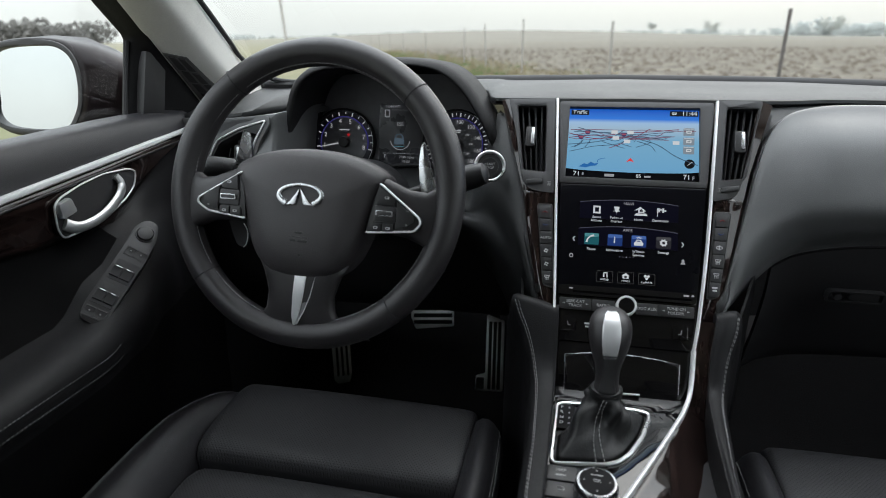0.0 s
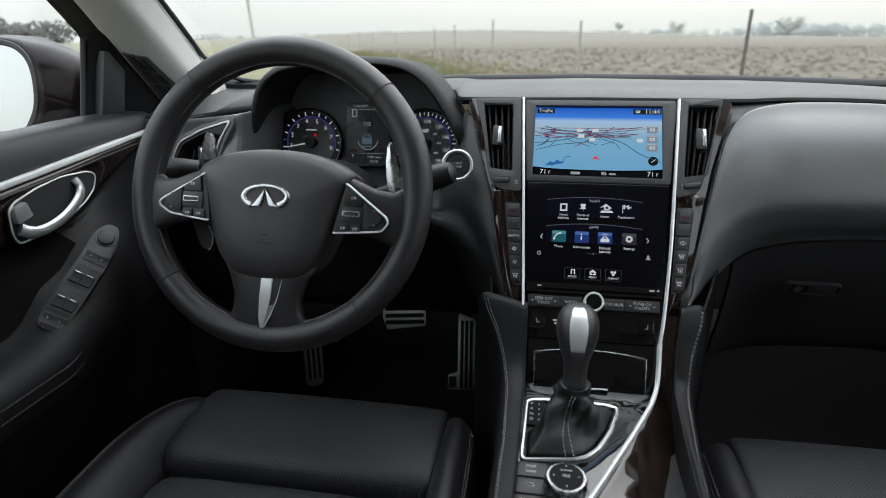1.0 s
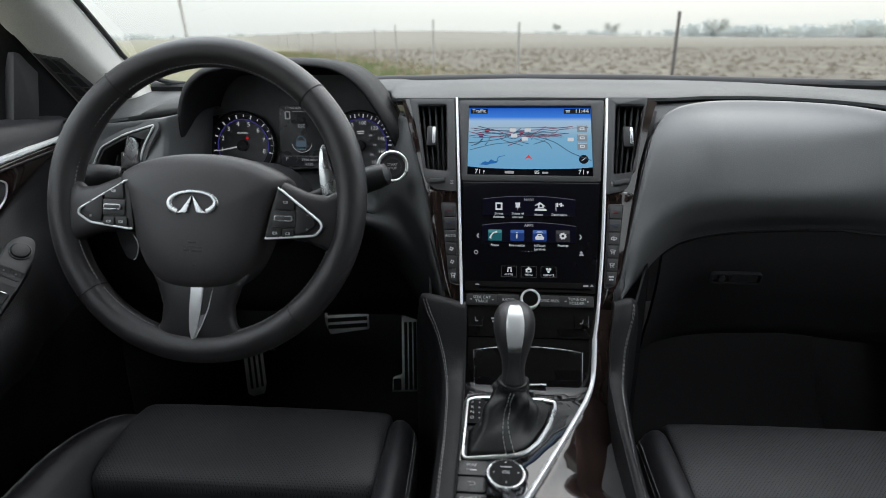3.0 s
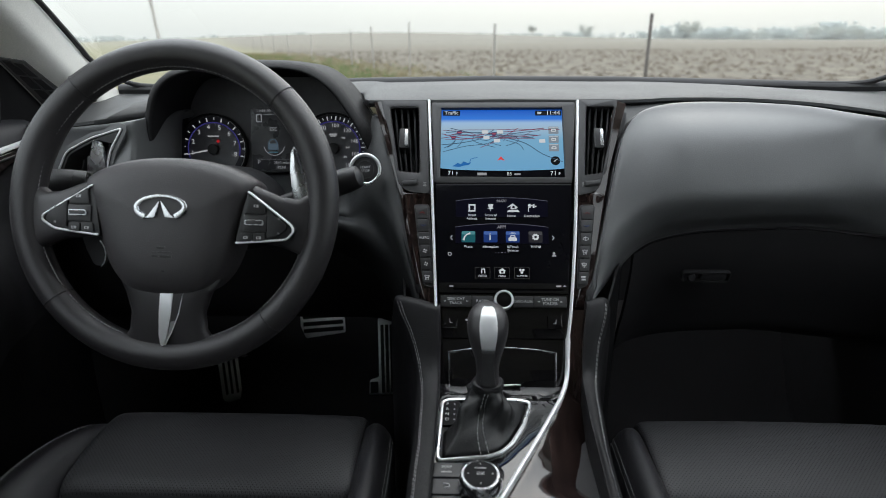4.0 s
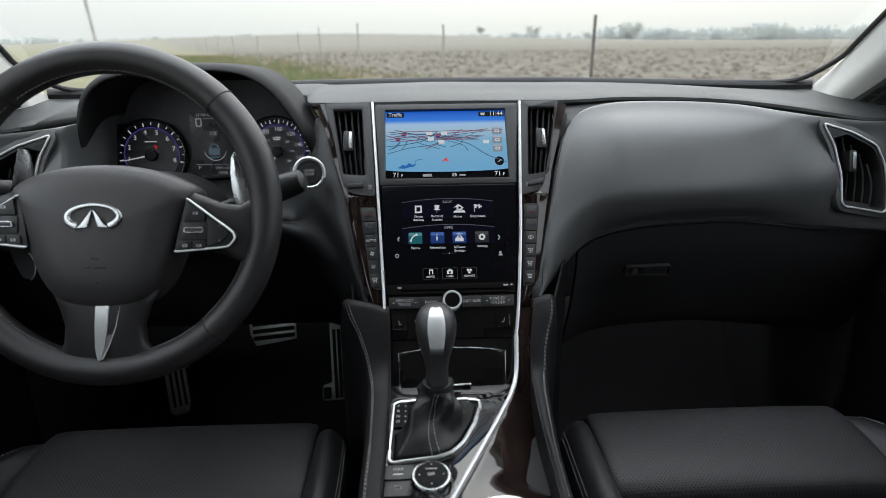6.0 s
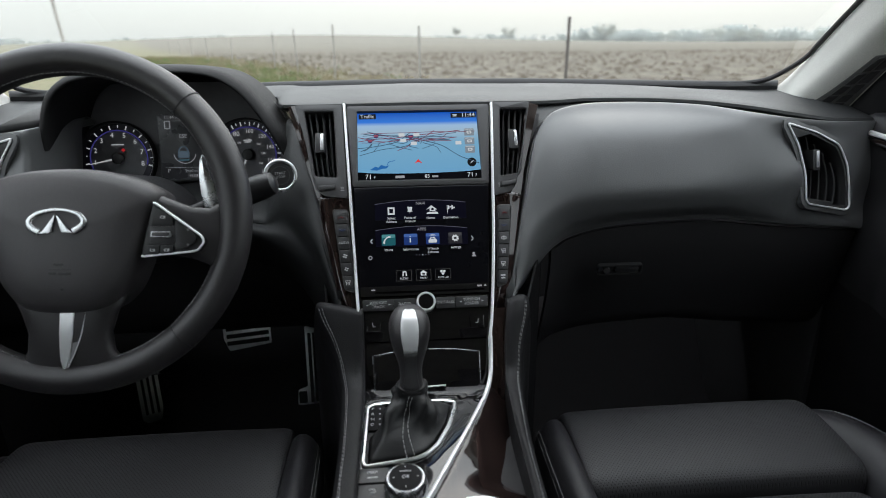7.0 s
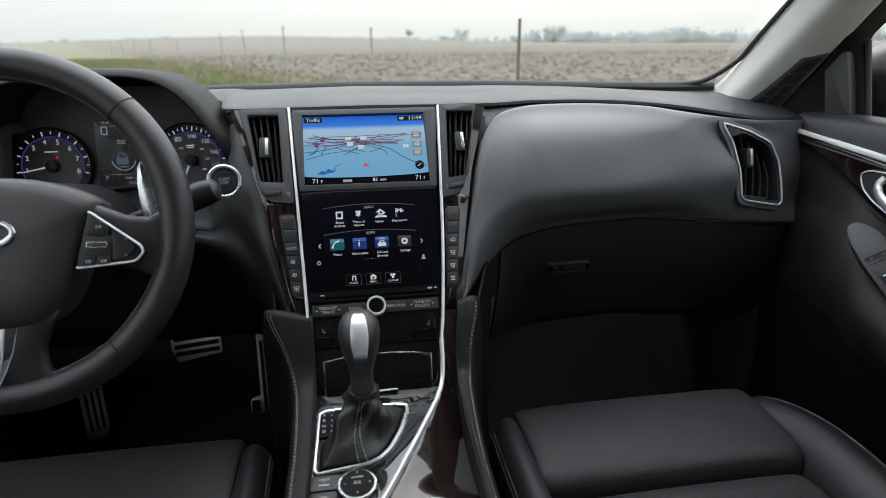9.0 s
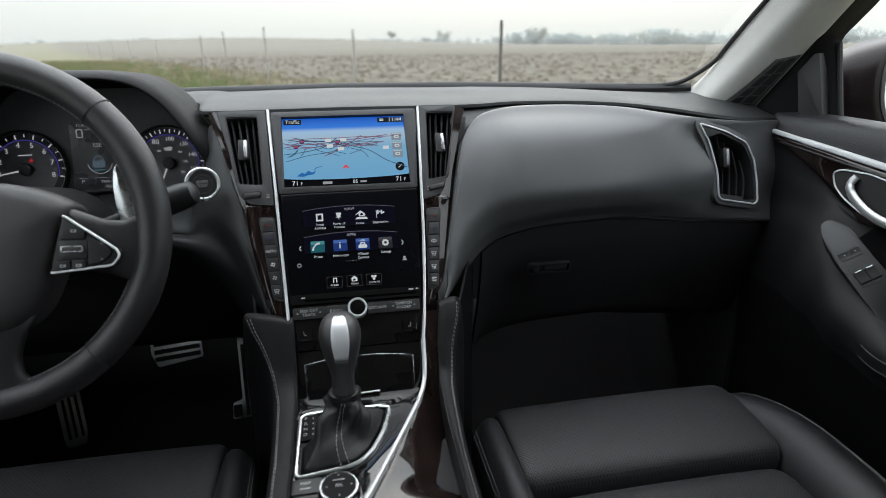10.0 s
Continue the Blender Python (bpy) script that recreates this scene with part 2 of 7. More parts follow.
def strip(path, out, width, height, bm=None):
    """A flat bar with rounded edges along a line, its face turned to out (a vector, or one a point)."""
    p = [Vector(q) for q in path]
    rows, c = [], len(p)
    for i in range(c):
        d = (p[min(i + 1, c - 1)] - p[max(i - 1, 0)]).normalized()
        o = Vector(out[i] if isinstance(out, list) else out)
        o = (o - d * d.dot(o)).normalized()
        s = d.cross(o)
        w = width[i] if isinstance(width, (list, tuple)) else width
        rows.append([p[i] + s * x * w + o * y * height for x, y in ((-0.5, -0.6), (-0.5, 0.4), (-0.32, 0.85), (0, 1), (0.32, 0.85), (0.5, 0.4), (0.5, -0.6))])
    return loft(rows, True, False, bm, True)


def disc(bm, m, x, y, r, h0, h1, seg=28, soft=0.0, ry=None):
    """A round piece on the face of the frame m."""
    return plate(bm, [(x + r * math.cos(math.tau * i / seg), y + (ry or r) * math.sin(math.tau * i / seg)) for i in range(seg)], h0, h1, m, soft=soft)


def circle(x, y, r, seg=32, ry=None):
    return [(x + r * math.cos(math.tau * i / seg), y + (ry or r) * math.sin(math.tau * i / seg)) for i in range(seg)]


def box2(x0, y0, x1, y1):
    return [(x0, y0), (x1, y0), (x1, y1), (x0, y1)]


def stitches(path, out, step=0.0058, long=0.0042, r=0.00045):
    """A row of thread stitches along a line."""
    bm, p = bmesh.new(), [Vector(q) for q in path]
    away, left, at, i = Vector(out).normalized() * r, 0.0, 0.0, 0
    length = [0.0]
    for a, b in zip(p, p[1:]):
        length.append(length[-1] + (b - a).length)

    def along(s):
        k = min(max(sum(1 for q in length if q <= s) - 1, 0), len(p) - 2)
        return p[k].lerp(p[k + 1], (s - length[k]) / max(1e-9, length[k + 1] - length[k]))

    while at + long < length[-1]:
        tube([along(at) - away, along(at + long * 0.5) + away * 0.8, along(at + long) - away], [r, r * 1.15, r], 5, bm=bm)
        at += step
    return bm


def words(name, s, size, m, x, y, material, parent, h=0.0004, align="CENTER", wide=1.0):
    """Lettering on the face of the frame m."""
    cu = bpy.data.curves.new(name, "FONT")
    cu.body, cu.size, cu.align_x, cu.align_y, cu.resolution_u = s, size, align, "CENTER", 2
    cu.extrude = 0.00015
    temp = bpy.data.objects.new(name, cu)
    scene.collection.objects.link(temp)
    bpy.context.view_layer.update()
    me = bpy.data.meshes.new_from_object(temp.evaluated_get(bpy.context.evaluated_depsgraph_get()))
    bpy.data.objects.remove(temp)
    me.transform(m @ Matrix.Translation((x, y, h)) @ Matrix.Diagonal((wide, 1, 1, 1)))
    me.materials.clear()
    me.materials.append(material)
    me.name = name
    return part(name, me, material, parent)


def bars(bm, m, x, y, w, hgt, n=1, h=0.0005):
    """Unreadable print: n plain bars."""
    for i in range(n):
        yy = y - (i - (n - 1) / 2) * hgt * 1.7
        ww = w * (1 - 0.18 * (i % 2))
        plate(bm, box2(x - ww / 2, yy - hgt / 2, x + ww / 2, yy + hgt / 2), h - 0.0003, h, m)
    return bm

# ---- the land outside ----


def land(x, y):
    """Ground height: a flat road verge and field, with a low rise far ahead to the left."""
    far = math.exp(-(((x + 60) / 150) ** 2 + ((y - 420) / 130) ** 2))
    rough = 0.0 if y < 4 else 0.05 * noise.noise((x * 0.5, y * 0.5, 0)) * min(1, (y - 4) / 6)
    return 6.5 * far + rough


def ground_mat():
    m = bpy.data.materials.new("ploughed_field_and_verge")
    m.use_nodes = True
    n, k = m.node_tree.nodes, m.node_tree.links
    b = n["Principled BSDF"]
    b.inputs["Roughness"].default_value = 0.95
    b.inputs["Specular IOR Level"].default_value = 0.15
    co = n.new("ShaderNodeTexCoord")
    soil = n.new("ShaderNodeTexNoise")
    soil.inputs["Scale"].default_value, soil.inputs["Detail"].default_value = 2.2, 8
    stretch = n.new("ShaderNodeMapping")
    stretch.inputs["Scale"].default_value = (0.8, 0.35, 1)
    k.new(co.outputs["Object"], stretch.inputs[0])
    k.new(stretch.outputs[0], soil.inputs["Vector"])
    ramp = n.new("ShaderNodeValToRGB")
    lo, hi = ramp.color_ramp.elements
    lo.position, lo.color = 0.34, (0.066, 0.055, 0.043, 1)
    hi.position, hi.color = 0.66, (0.185, 0.165, 0.132, 1)
    k.new(soil.outputs["Fac"], ramp.inputs[0])
    patch = n.new("ShaderNodeTexNoise")
    patch.inputs["Scale"].default_value, patch.inputs["Detail"].default_value = 0.28, 6
    k.new(co.outputs["Object"], patch.inputs["Vector"])
    grass = n.new("ShaderNodeValToRGB")
    lo, hi = grass.color_ramp.elements
    lo.position, lo.color = 0.42, (0.190, 0.170, 0.112, 1)
    hi.position, hi.color = 0.66, (0.140, 0.148, 0.082, 1)
    k.new(patch.outputs["Fac"], grass.inputs[0])
    # distance from the fence line, which runs ahead and to the left
    sep = n.new("ShaderNodeSeparateXYZ")
    k.new(co.outputs["Object"], sep.inputs[0])
    a = n.new("ShaderNodeMath")
    a.operation, a.inputs[1].default_value, a.inputs[2].default_value = "MULTIPLY_ADD", 0.415, -6.25
    k.new(sep.outputs["Y"], a.inputs[0])
    s = n.new("ShaderNodeMath")
    s.operation = "ADD"
    k.new(a.outputs[0], s.inputs[0])
    k.new(sep.outputs["X"], s.inputs[1])
    wob = n.new("ShaderNodeMath")
    wob.operation, wob.inputs[1].default_value = "MULTIPLY_ADD", 2.2
    k.new(patch.outputs["Fac"], wob.inputs[0])
    k.new(s.outputs[0], wob.inputs[2])
    edge = n.new("ShaderNodeMapRange")
    edge.inputs[1].default_value, edge.inputs[2].default_value = -1.2, 4.6
    k.new(wob.outputs[0], edge.inputs[0])
    mix = n.new("ShaderNodeMixRGB")
    k.new(edge.outputs[0], mix.inputs[0])
    k.new(grass.outputs[0], mix.inputs[1])
    k.new(ramp.outputs[0], mix.inputs[2])
    # distance haze is painted into the ground colour, growing towards the horizon
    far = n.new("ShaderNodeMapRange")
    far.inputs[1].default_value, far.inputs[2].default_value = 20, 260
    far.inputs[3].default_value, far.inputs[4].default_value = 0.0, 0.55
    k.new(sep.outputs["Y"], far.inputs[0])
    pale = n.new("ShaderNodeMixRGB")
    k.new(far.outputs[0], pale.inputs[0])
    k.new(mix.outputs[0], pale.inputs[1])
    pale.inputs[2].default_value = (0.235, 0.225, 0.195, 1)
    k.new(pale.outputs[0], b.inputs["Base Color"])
    bump = n.new("ShaderNodeBump")
    bump.inputs["Strength"].default_value, bump.inputs["Distance"].default_value = 0.6, 0.10
    k.new(soil.outputs["Fac"], bump.inputs["Height"])
    k.new(bump.outputs[0], b.inputs["Normal"])
    return m


xs = [math.copysign(abs(i / 40) ** 2.6 * 1500, i) for i in range(-40, 41)]
ys = [-1500, -500, -150, -50, -12, -5, 0] + [4 + (i / 44) ** 2.7 * 1700 for i in range(45)]
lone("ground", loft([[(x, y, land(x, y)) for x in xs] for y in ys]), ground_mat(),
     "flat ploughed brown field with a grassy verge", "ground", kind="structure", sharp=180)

# clods of soil and tufts of grass, where the field is nearest
CLOD = mat("soil_clods", (0.125, 0.107, 0.084), 0.95, vary=0.35, stain=1.5, spec=0.1)
STRAW = mat("dry_grass", (0.24, 0.205, 0.125), 0.9, vary=0.35, stain=2, spec=0.1)
GREEN = mat("green_grass", (0.13, 0.180, 0.070), 0.9, vary=0.35, stain=2, spec=0.1)


def scatter(name, count, x0, x1, y0, y1, keep, build, material, label, category):
    verts, faces = [], []
    rnd = random.Random(name)
    made = 0
    while made < count:
        y = y0 + (y1 - y0) * rnd.random() ** 1.8
        x = x0 + (x1 - x0) * rnd.random()
        if not keep(x, y, rnd):
            continue
        made += 1
        build(verts, faces, Vector((x, y, land(x, y))), rnd)
    me = bpy.data.meshes.new(name)
    me.from_pydata(verts, [], faces)
    me.materials.append(material)
    return tagged(new(name, me), label, category, kind="stuff")


def clod(vs, fs, p, rnd):
    r, b = rnd.uniform(0.05, 0.17), len(vs)
    for dx, dy, dz in ((-1, -0.6, 0), (0.9, -0.8, 0), (1, 0.7, 0), (-0.8, 0.9, 0), (0.1, 0, 0.75)):
        vs.append(p + Vector((dx * r * rnd.uniform(0.6, 1.3), dy * r * rnd.uniform(0.6, 1.3), dz * r * rnd.uniform(0.6, 1.2) - 0.01)))
    fs.extend([(b, b + 1, b + 4), (b + 1, b + 2, b + 4), (b + 2, b + 3, b + 4), (b + 3, b, b + 4)])


def tuft(vs, fs, p, rnd):
    for i in range(9):
        b, a, h = len(vs), rnd.uniform(0, 6.3), rnd.uniform(0.06, 0.20)
        o, lean = Vector((rnd.gauss(0, 0.08), rnd.gauss(0, 0.08), 0)), Vector((math.cos(a), math.sin(a), 0))
        w = Vector((-lean.y, lean.x, 0)) * 0.009
        vs.extend([p + o - w, p + o + w, p + o + lean * h * 0.2 + w * 0.7 + Vector((0, 0, h * 0.6)), p + o + lean * h * 0.5 + Vector((0, 0, h))])
        fs.extend([(b, b + 1, b + 2), (b, b + 2, b + 3)])


def side(x, y):
    return x + 0.415 * y - 6.25


scatter("soil_clods", 9000, -30, 60, 7, 75, lambda x, y, r: side(x, y) > 0.3 + r.random(), clod, CLOD, "loose brown clods on the ploughed field", "soil")
scatter("dry_grass", 3800, -34, 8, 5, 60, lambda x, y, r: -6 < side(x, y) < r.gauss(0.8, 1.6), tuft, STRAW, "dry straw-coloured grass along the fence", "grass")
scatter("green_grass", 2600, -30, 6, 6, 50, lambda x, y, r: -7 < side(x, y) < r.gauss(-0.4, 1.5) and noise.noise((x * 0.4, y * 0.3, 3)) > -0.05, tuft, GREEN, "patches of fresh green grass on the verge", "grass")

POST = mat("rusty_fence_steel", (0.10, 0.088, 0.082), 0.8, vary=0.4, stain=30)
WIRE = mat("fence_wire", (0.2, 0.19, 0.18), 0.5, metal=0.6, stain=60)


def fence_post(steel):
    """A steel T-post with its flange and studs, 1.5 m tall."""
    t = thing("fence_post", (0, 0, 0), "thin rusty steel fence post standing at the field's edge", "fence post", "posts along the field")
    part("web", flat(box2(-0.024, -0.4, 0.024, 1.46), -0.004, 0.004, frame_of((0, 0, 0), (1, 0, 0), (0, 0, 1)), soft=0.001), steel, t)
    part("stem", flat(box2(-0.022, -0.4, 0.022, 1.45), -0.004, 0.004, frame_of((0, 0.022, 0), (0, 1, 0), (0, 0, 1)), soft=0.001), steel, t)
    return t


first = fence_post(POST)
# the farther posts get a paler steel: haze is put into the colour
pale = fence_post(mat("haze_paled_fence_steel", (0.30, 0.285, 0.265), 0.85, vary=0.3, stain=30))
POSTS = [(2.52, 9.0, 0.5, 0.98), (0.58, 13.8, -0.4, 1.05), (-1.85, 19.8, 0.2, 1.15), (-3.6, 23.8, -2.6, 1.13), (-5.2, 27.8, 0.4, 1.1), (-9.1, 36.2, 0.8, 1.02),
         (-13.0, 45.0, -1.0, 1.1), (-17.5, 56, 0.6, 1.1), (-22.5, 68, -0.5, 1.1), (-28, 81, 0.4, 1.1), (4.9, 4.6, 0.3, 1.0), (7.0, -0.5, 0.2, 1.0)]
for i, (x, y, lean, s) in enumerate(POSTS):
    m = pose(x, y, land(x, y), 0, lean, 10 + 7 * i)
    if i < 2:
        (first, pale)[i].matrix_basis = m
    else:
        copy_thing(pale, m @ Matrix.Diagonal((1, 1, s, 1)))
row = sorted(POSTS, key=lambda q: q[1])
for k, z in enumerate((0.35, 0.75, 1.15)):
    pts = []
    for (x0, y0, *_), (x1, y1, *_) in zip(row, row[1:]):
        for j in range(6):
            t = j / 6
            pts.append((x0 + (x1 - x0) * t, y0 + (y1 - y0) * t - 0.03, z - 0.05 * math.sin(math.pi * t)))
    lone("fence_wire", tube(pts, 0.0012, 4), WIRE, "slack strand of plain wire strung between the fence posts", "fence wire", "strands of the fence")

POLE_WOOD = mat("weathered_pole_wood", (0.42, 0.40, 0.38), 0.9, vary=0.3, stain=5)
t = thing("utility_pole", (-19.9, 40, 0), "tall weathered wooden pole leaning slightly beside the road", "utility pole")
part("pole", tube([(-19.9, 40, -0.5), (-20.2, 40, 4), (-20.5, 40, 9)], [0.10, 0.09, 0.07], 12), POLE_WOOD, t)
part("crossarm", tube([(-21.4, 40.1, 8.4), (-19.5, 40.1, 8.5)], 0.06, 8), POLE_WOOD, t)

# ---- far trees ----
# distance haze is put into the bark and both grey-green leaf colours
BARK = mat("haze_tinted_bark", (0.42, 0.41, 0.39), 0.95, vary=0.3, stain=3)
LEAF = mat("haze_tinted_foliage", (0.45, 0.465, 0.43), 0.95, vary=0.3, stain=0.6, spec=0.1)
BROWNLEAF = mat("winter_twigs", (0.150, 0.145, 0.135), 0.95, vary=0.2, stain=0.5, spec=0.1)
FARLEAF = mat("far_haze_tinted_foliage", (0.42, 0.445, 0.43), 0.95, vary=0.2, stain=0.2, spec=0.1)


def tree(name, x, y, h, spread, seed, leaf, label, leaves=620):
    rnd = random.Random(seed)
    base = Vector((x, y, land(x, y)))
    t = thing(name, base, label, "tree")
    bm = tube([base - Vector((0, 0, 0.3)), base + Vector((0.1, 0, h * 0.25)), base + Vector((-0.1, 0, h * 0.5))], [h * 0.035, h * 0.028, h * 0.015], 8)
    tips = []
    for i in range(11):
        a, s = rnd.uniform(0, math.tau), base + Vector((0, 0, h * rnd.uniform(0.2, 0.48)))
        e = base + Vector((math.cos(a) * spread * rnd.uniform(0.35, 0.9), math.sin(a) * spread * rnd.uniform(0.35, 0.9), h * rnd.uniform(0.55, 0.97)))
        tube([s, s.lerp(e, 0.5) + Vector((0, 0, -0.04 * h)), e], [h * 0.013, h * 0.008, h * 0.003], 5, bm=bm)
        tips.append((s, e))
    part("trunk", bm, BARK, t)
    vs, fs = [], []
    for i in range(leaves):
        s, e = rnd.choice(tips)
        c = s.lerp(e, rnd.uniform(0.45, 1.1)) + Vector([rnd.gauss(0, spread * 0.13) for _ in range(3)])
        r, b = h * rnd.uniform(0.018, 0.045), len(vs)
        n = Vector([rnd.gauss(0, 1) for _ in range(3)]).normalized()
        u = n.orthogonal().normalized() * r
        v = n.cross(u)
        vs.extend([c - u - v * 0.5, c + u * 0.6 - v, c + u + v * 0.7, c - u * 0.4 + v, c + n * r * 0.5])
        fs.extend([(b, b + 1, b + 4), (b + 1, b + 2, b + 4), (b + 2, b + 3, b + 4), (b + 3, b, b + 4)])
    me = bpy.data.meshes.new("crown")
    me.from_pydata(vs, [], fs)
    me.materials.append(leaf)
    part("crown", me, leaf, t)
    return t


def wood(name, x0, x1, y0, y1, count, h0, h1, leaf, label, seed):
    """A far belt of trees, too far to count."""
    rnd = random.Random(seed)
    vs, fs = [], []
    for i in range(count):
        s = rnd.random()
        cx, cy = x0 + (x1 - x0) * s, y0 + (y1 - y0) * s + rnd.gauss(0, 6)
        h = rnd.uniform(h0, h1) * (0.65 + 0.5 * noise.noise((s * 14, seed, 0)) + 0.25)
        z = land(cx, cy)
        for j in range(26):
            c = Vector((cx + rnd.gauss(0, h * 0.3), cy + rnd.gauss(0, h * 0.2), z + h * rnd.uniform(0.02, 1) ** 0.8))
            r, b = h * rnd.uniform(0.05, 0.13), len(vs)
            for dx, dy, dz in ((-1, -0.5, -0.4), (0.8, -0.7, -0.3), (0.9, 0.6, 0.1), (-0.7, 0.8, 0), (0.1, 0, 0.9), (0, -0.2, -0.8)):
                vs.append(c + Vector((dx, dy, dz)) * r * rnd.uniform(0.7, 1.3))
            fs.extend([(b, b + 1, b + 4), (b + 1, b + 2, b + 4), (b + 2, b + 3, b + 4), (b + 3, b, b + 4), (b + 1, b, b + 5), (b + 2, b + 1, b + 5), (b + 3, b + 2, b + 5), (b, b + 3, b + 5)])
    me = bpy.data.meshes.new(name)
    me.from_pydata(vs, [], fs)
    me.materials.append(leaf)
    return tagged(new(name, me), label, "woods", kind="stuff")


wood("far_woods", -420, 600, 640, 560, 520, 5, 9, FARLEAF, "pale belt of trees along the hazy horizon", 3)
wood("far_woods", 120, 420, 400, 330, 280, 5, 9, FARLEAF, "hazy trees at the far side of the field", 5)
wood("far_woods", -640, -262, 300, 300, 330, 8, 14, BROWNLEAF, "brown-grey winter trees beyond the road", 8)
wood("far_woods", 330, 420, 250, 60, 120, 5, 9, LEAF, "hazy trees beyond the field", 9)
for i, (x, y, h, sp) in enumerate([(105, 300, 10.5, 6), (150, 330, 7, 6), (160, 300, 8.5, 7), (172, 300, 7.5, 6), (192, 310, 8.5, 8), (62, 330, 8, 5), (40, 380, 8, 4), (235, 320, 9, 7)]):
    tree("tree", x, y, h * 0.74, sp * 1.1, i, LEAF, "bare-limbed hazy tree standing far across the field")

# ---- the car's shell ----
# floor with toe board
rows = []
for x in (-0.72, -0.5, -0.2, -0.15, 0.15, 0.2, 0.5, 0.72):
    rise = 0.0
    rows.append([(x, y, z + rise) for y, z in ((-0.9, 0.30), (0.3, 0.26), (0.9, 0.24), (1.15, 0.25), (1.28, 0.33), (1.45, 0.62), (1.5, 0.95))])
lone("floor", shell(loft(rows), 0.02), CARPET, "black carpet in the dark footwells", "floor", kind="structure")


def wall(name, pts, material, label, thick=0.02):
    bm = bmesh.new()
    bm.faces.new([bm.verts.new(p) for p in pts])
    return lone(name, shell(bm, thick), material, label, "wall", kind="structure")


# the first row carries the unseen ceiling forward to darken reflections in the trim
ROOF = ((0.69, 1.352, 0.613), (0.50, 1.405, 0.60), (0.36, 1.436, 0.585), (0.26, 1.452, 0.58), (0.0, 1.475, 0.57), (-0.26, 1.476, 0.565), (-0.4, 1.475, 0.56), (-0.9, 1.44, 0.54), (-1.15, 1.37, 0.52))


def roof_skin(lift, widen, ends):
    return shell(loft([[(x * (w + widen), y, z + lift - 0.05 * abs(x) ** 2.5) for x in (-ends, -0.8, -0.62, 0, 0.62, 0.8, ends)] for y, z, w in ROOF]), 0.02)


lone("ceiling", roof_skin(0.0, 0.0, 1.0), HEADLINER, "pale grey cloth headliner under the roof", "ceiling", kind="structure")
wall("wall_rear", [(-0.74, -1.5, 0.3), (0.74, -1.5, 0.3), (0.72, -1.5, 1.0), (-0.72, -1.5, 1.0)], LEATHER, "black leather rear bench behind the front seats")
bm = bmesh.new()
bm.faces.new([bm.verts.new(p) for p in ((-0.7, -0.85, 0.9), (0.7, -0.85, 0.9), (0.7, -1.5, 1.0), (-0.7, -1.5, 1.0))])
lone("wall_shelf", shell(bm, 0.02), DARK, "black parcel shelf behind the seats", "shelf", kind="structure")
for s in (-1, 1):
    wall("wall_side", [(s * 0.74, -0.3, 0.3), (s * 0.74, -1.5, 0.3), (s * 0.74, -1.5, 1.02), (s * 0.74, -0.3, 1.02)], PLASTIC, "black rear door panel")
    bm = tube([(s * 0.73, -0.22, 0.98), (s * 0.62, -0.30, 1.42)], [0.07, 0.06], 10)
    lone("pillar_centre", bm, PILLAR, "grey cloth door pillar behind the front seat", "pillar", kind="structure")
    bm = tube([(s * 0.70, -1.5, 0.98), (s * 0.55, -1.0, 1.40)], [0.1, 0.07], 10)
    lone("pillar_rear", bm, PILLAR, "grey cloth pillar beside the rear window", "pillar", kind="structure")

# unseen rear panels, added to cut the light that falls on the doors
for s in (-1, 1):
    wall("wall_quarter", [(s * 0.74, -0.75, 1.0), (s * 0.72, -1.5, 1.0), (s * 0.56, -1.12, 1.40), (s * 0.60, -0.55, 1.43)], PILLAR, "unseen grey rear quarter panel, added to block light")
    wall("wall_upper", [(s * 0.75, -0.20, 1.32), (s * 0.75, -0.75, 1.30), (s * 0.58, -0.75, 1.45), (s * 0.58, -0.2, 1.46)], PILLAR, "unseen grey panel over the rear door, added to block light")
for s in (-1, 1):
    wall("wall_body_side", [(s * 0.80, -0.25, 0.3), (s * 0.80, -1.56, 0.3), (s * 0.775, -1.56, 1.0), (s * 0.775, -0.25, 1.0)], PAINT, "dark red painted rear body side")
    wall("wall_body_quarter", [(s * 0.785, -0.75, 1.0), (s * 0.765, -1.56, 1.0), (s * 0.60, -1.16, 1.42), (s * 0.64, -0.55, 1.45)], PAINT, "dark red painted rear quarter")
wall("wall_body_rear", [(-0.80, -1.56, 0.3), (0.80, -1.56, 0.3), (0.775, -1.56, 1.0), (-0.775, -1.56, 1.0)], PAINT, "dark red painted tail of the car")
# unseen too: a low panel and headrests that darken the rear opening
wall("wall_back", [(-0.72, -1.5, 0.98), (0.72, -1.5, 0.98), (0.64, -1.36, 1.14), (-0.64, -1.36, 1.14)], DARK, "unseen dark panel under the rear window, added to block light")
for x in (-0.36, 0.36):
    lone("rear_headrest", tube([(x - 0.12, -0.95, 1.05), (x - 0.1, -0.95, 1.05), (x, -0.95, 1.06), (x + 0.1, -0.95, 1.05), (x + 0.12, -0.95, 1.05)], [0.03, 0.09, 0.10, 0.09, 0.03], 14), LEATHER, "unseen black leather headrest added on the rear bench", "headrest", "rear headrests")
lone("roof", roof_skin(0.04, 0.03, 1.12), PAINT, "dark red painted roof skin", "roof", kind="structure", sharp=180)

# windscreen: glass, dark printed edge, and the bonnet beyond
WS = [(0.0, 1.385, 1.035), (0.25, 1.345, 1.035), (0.45, 1.26, 1.034), (0.60, 1.19, 1.034), (0.665, 1.15, 1.037)]


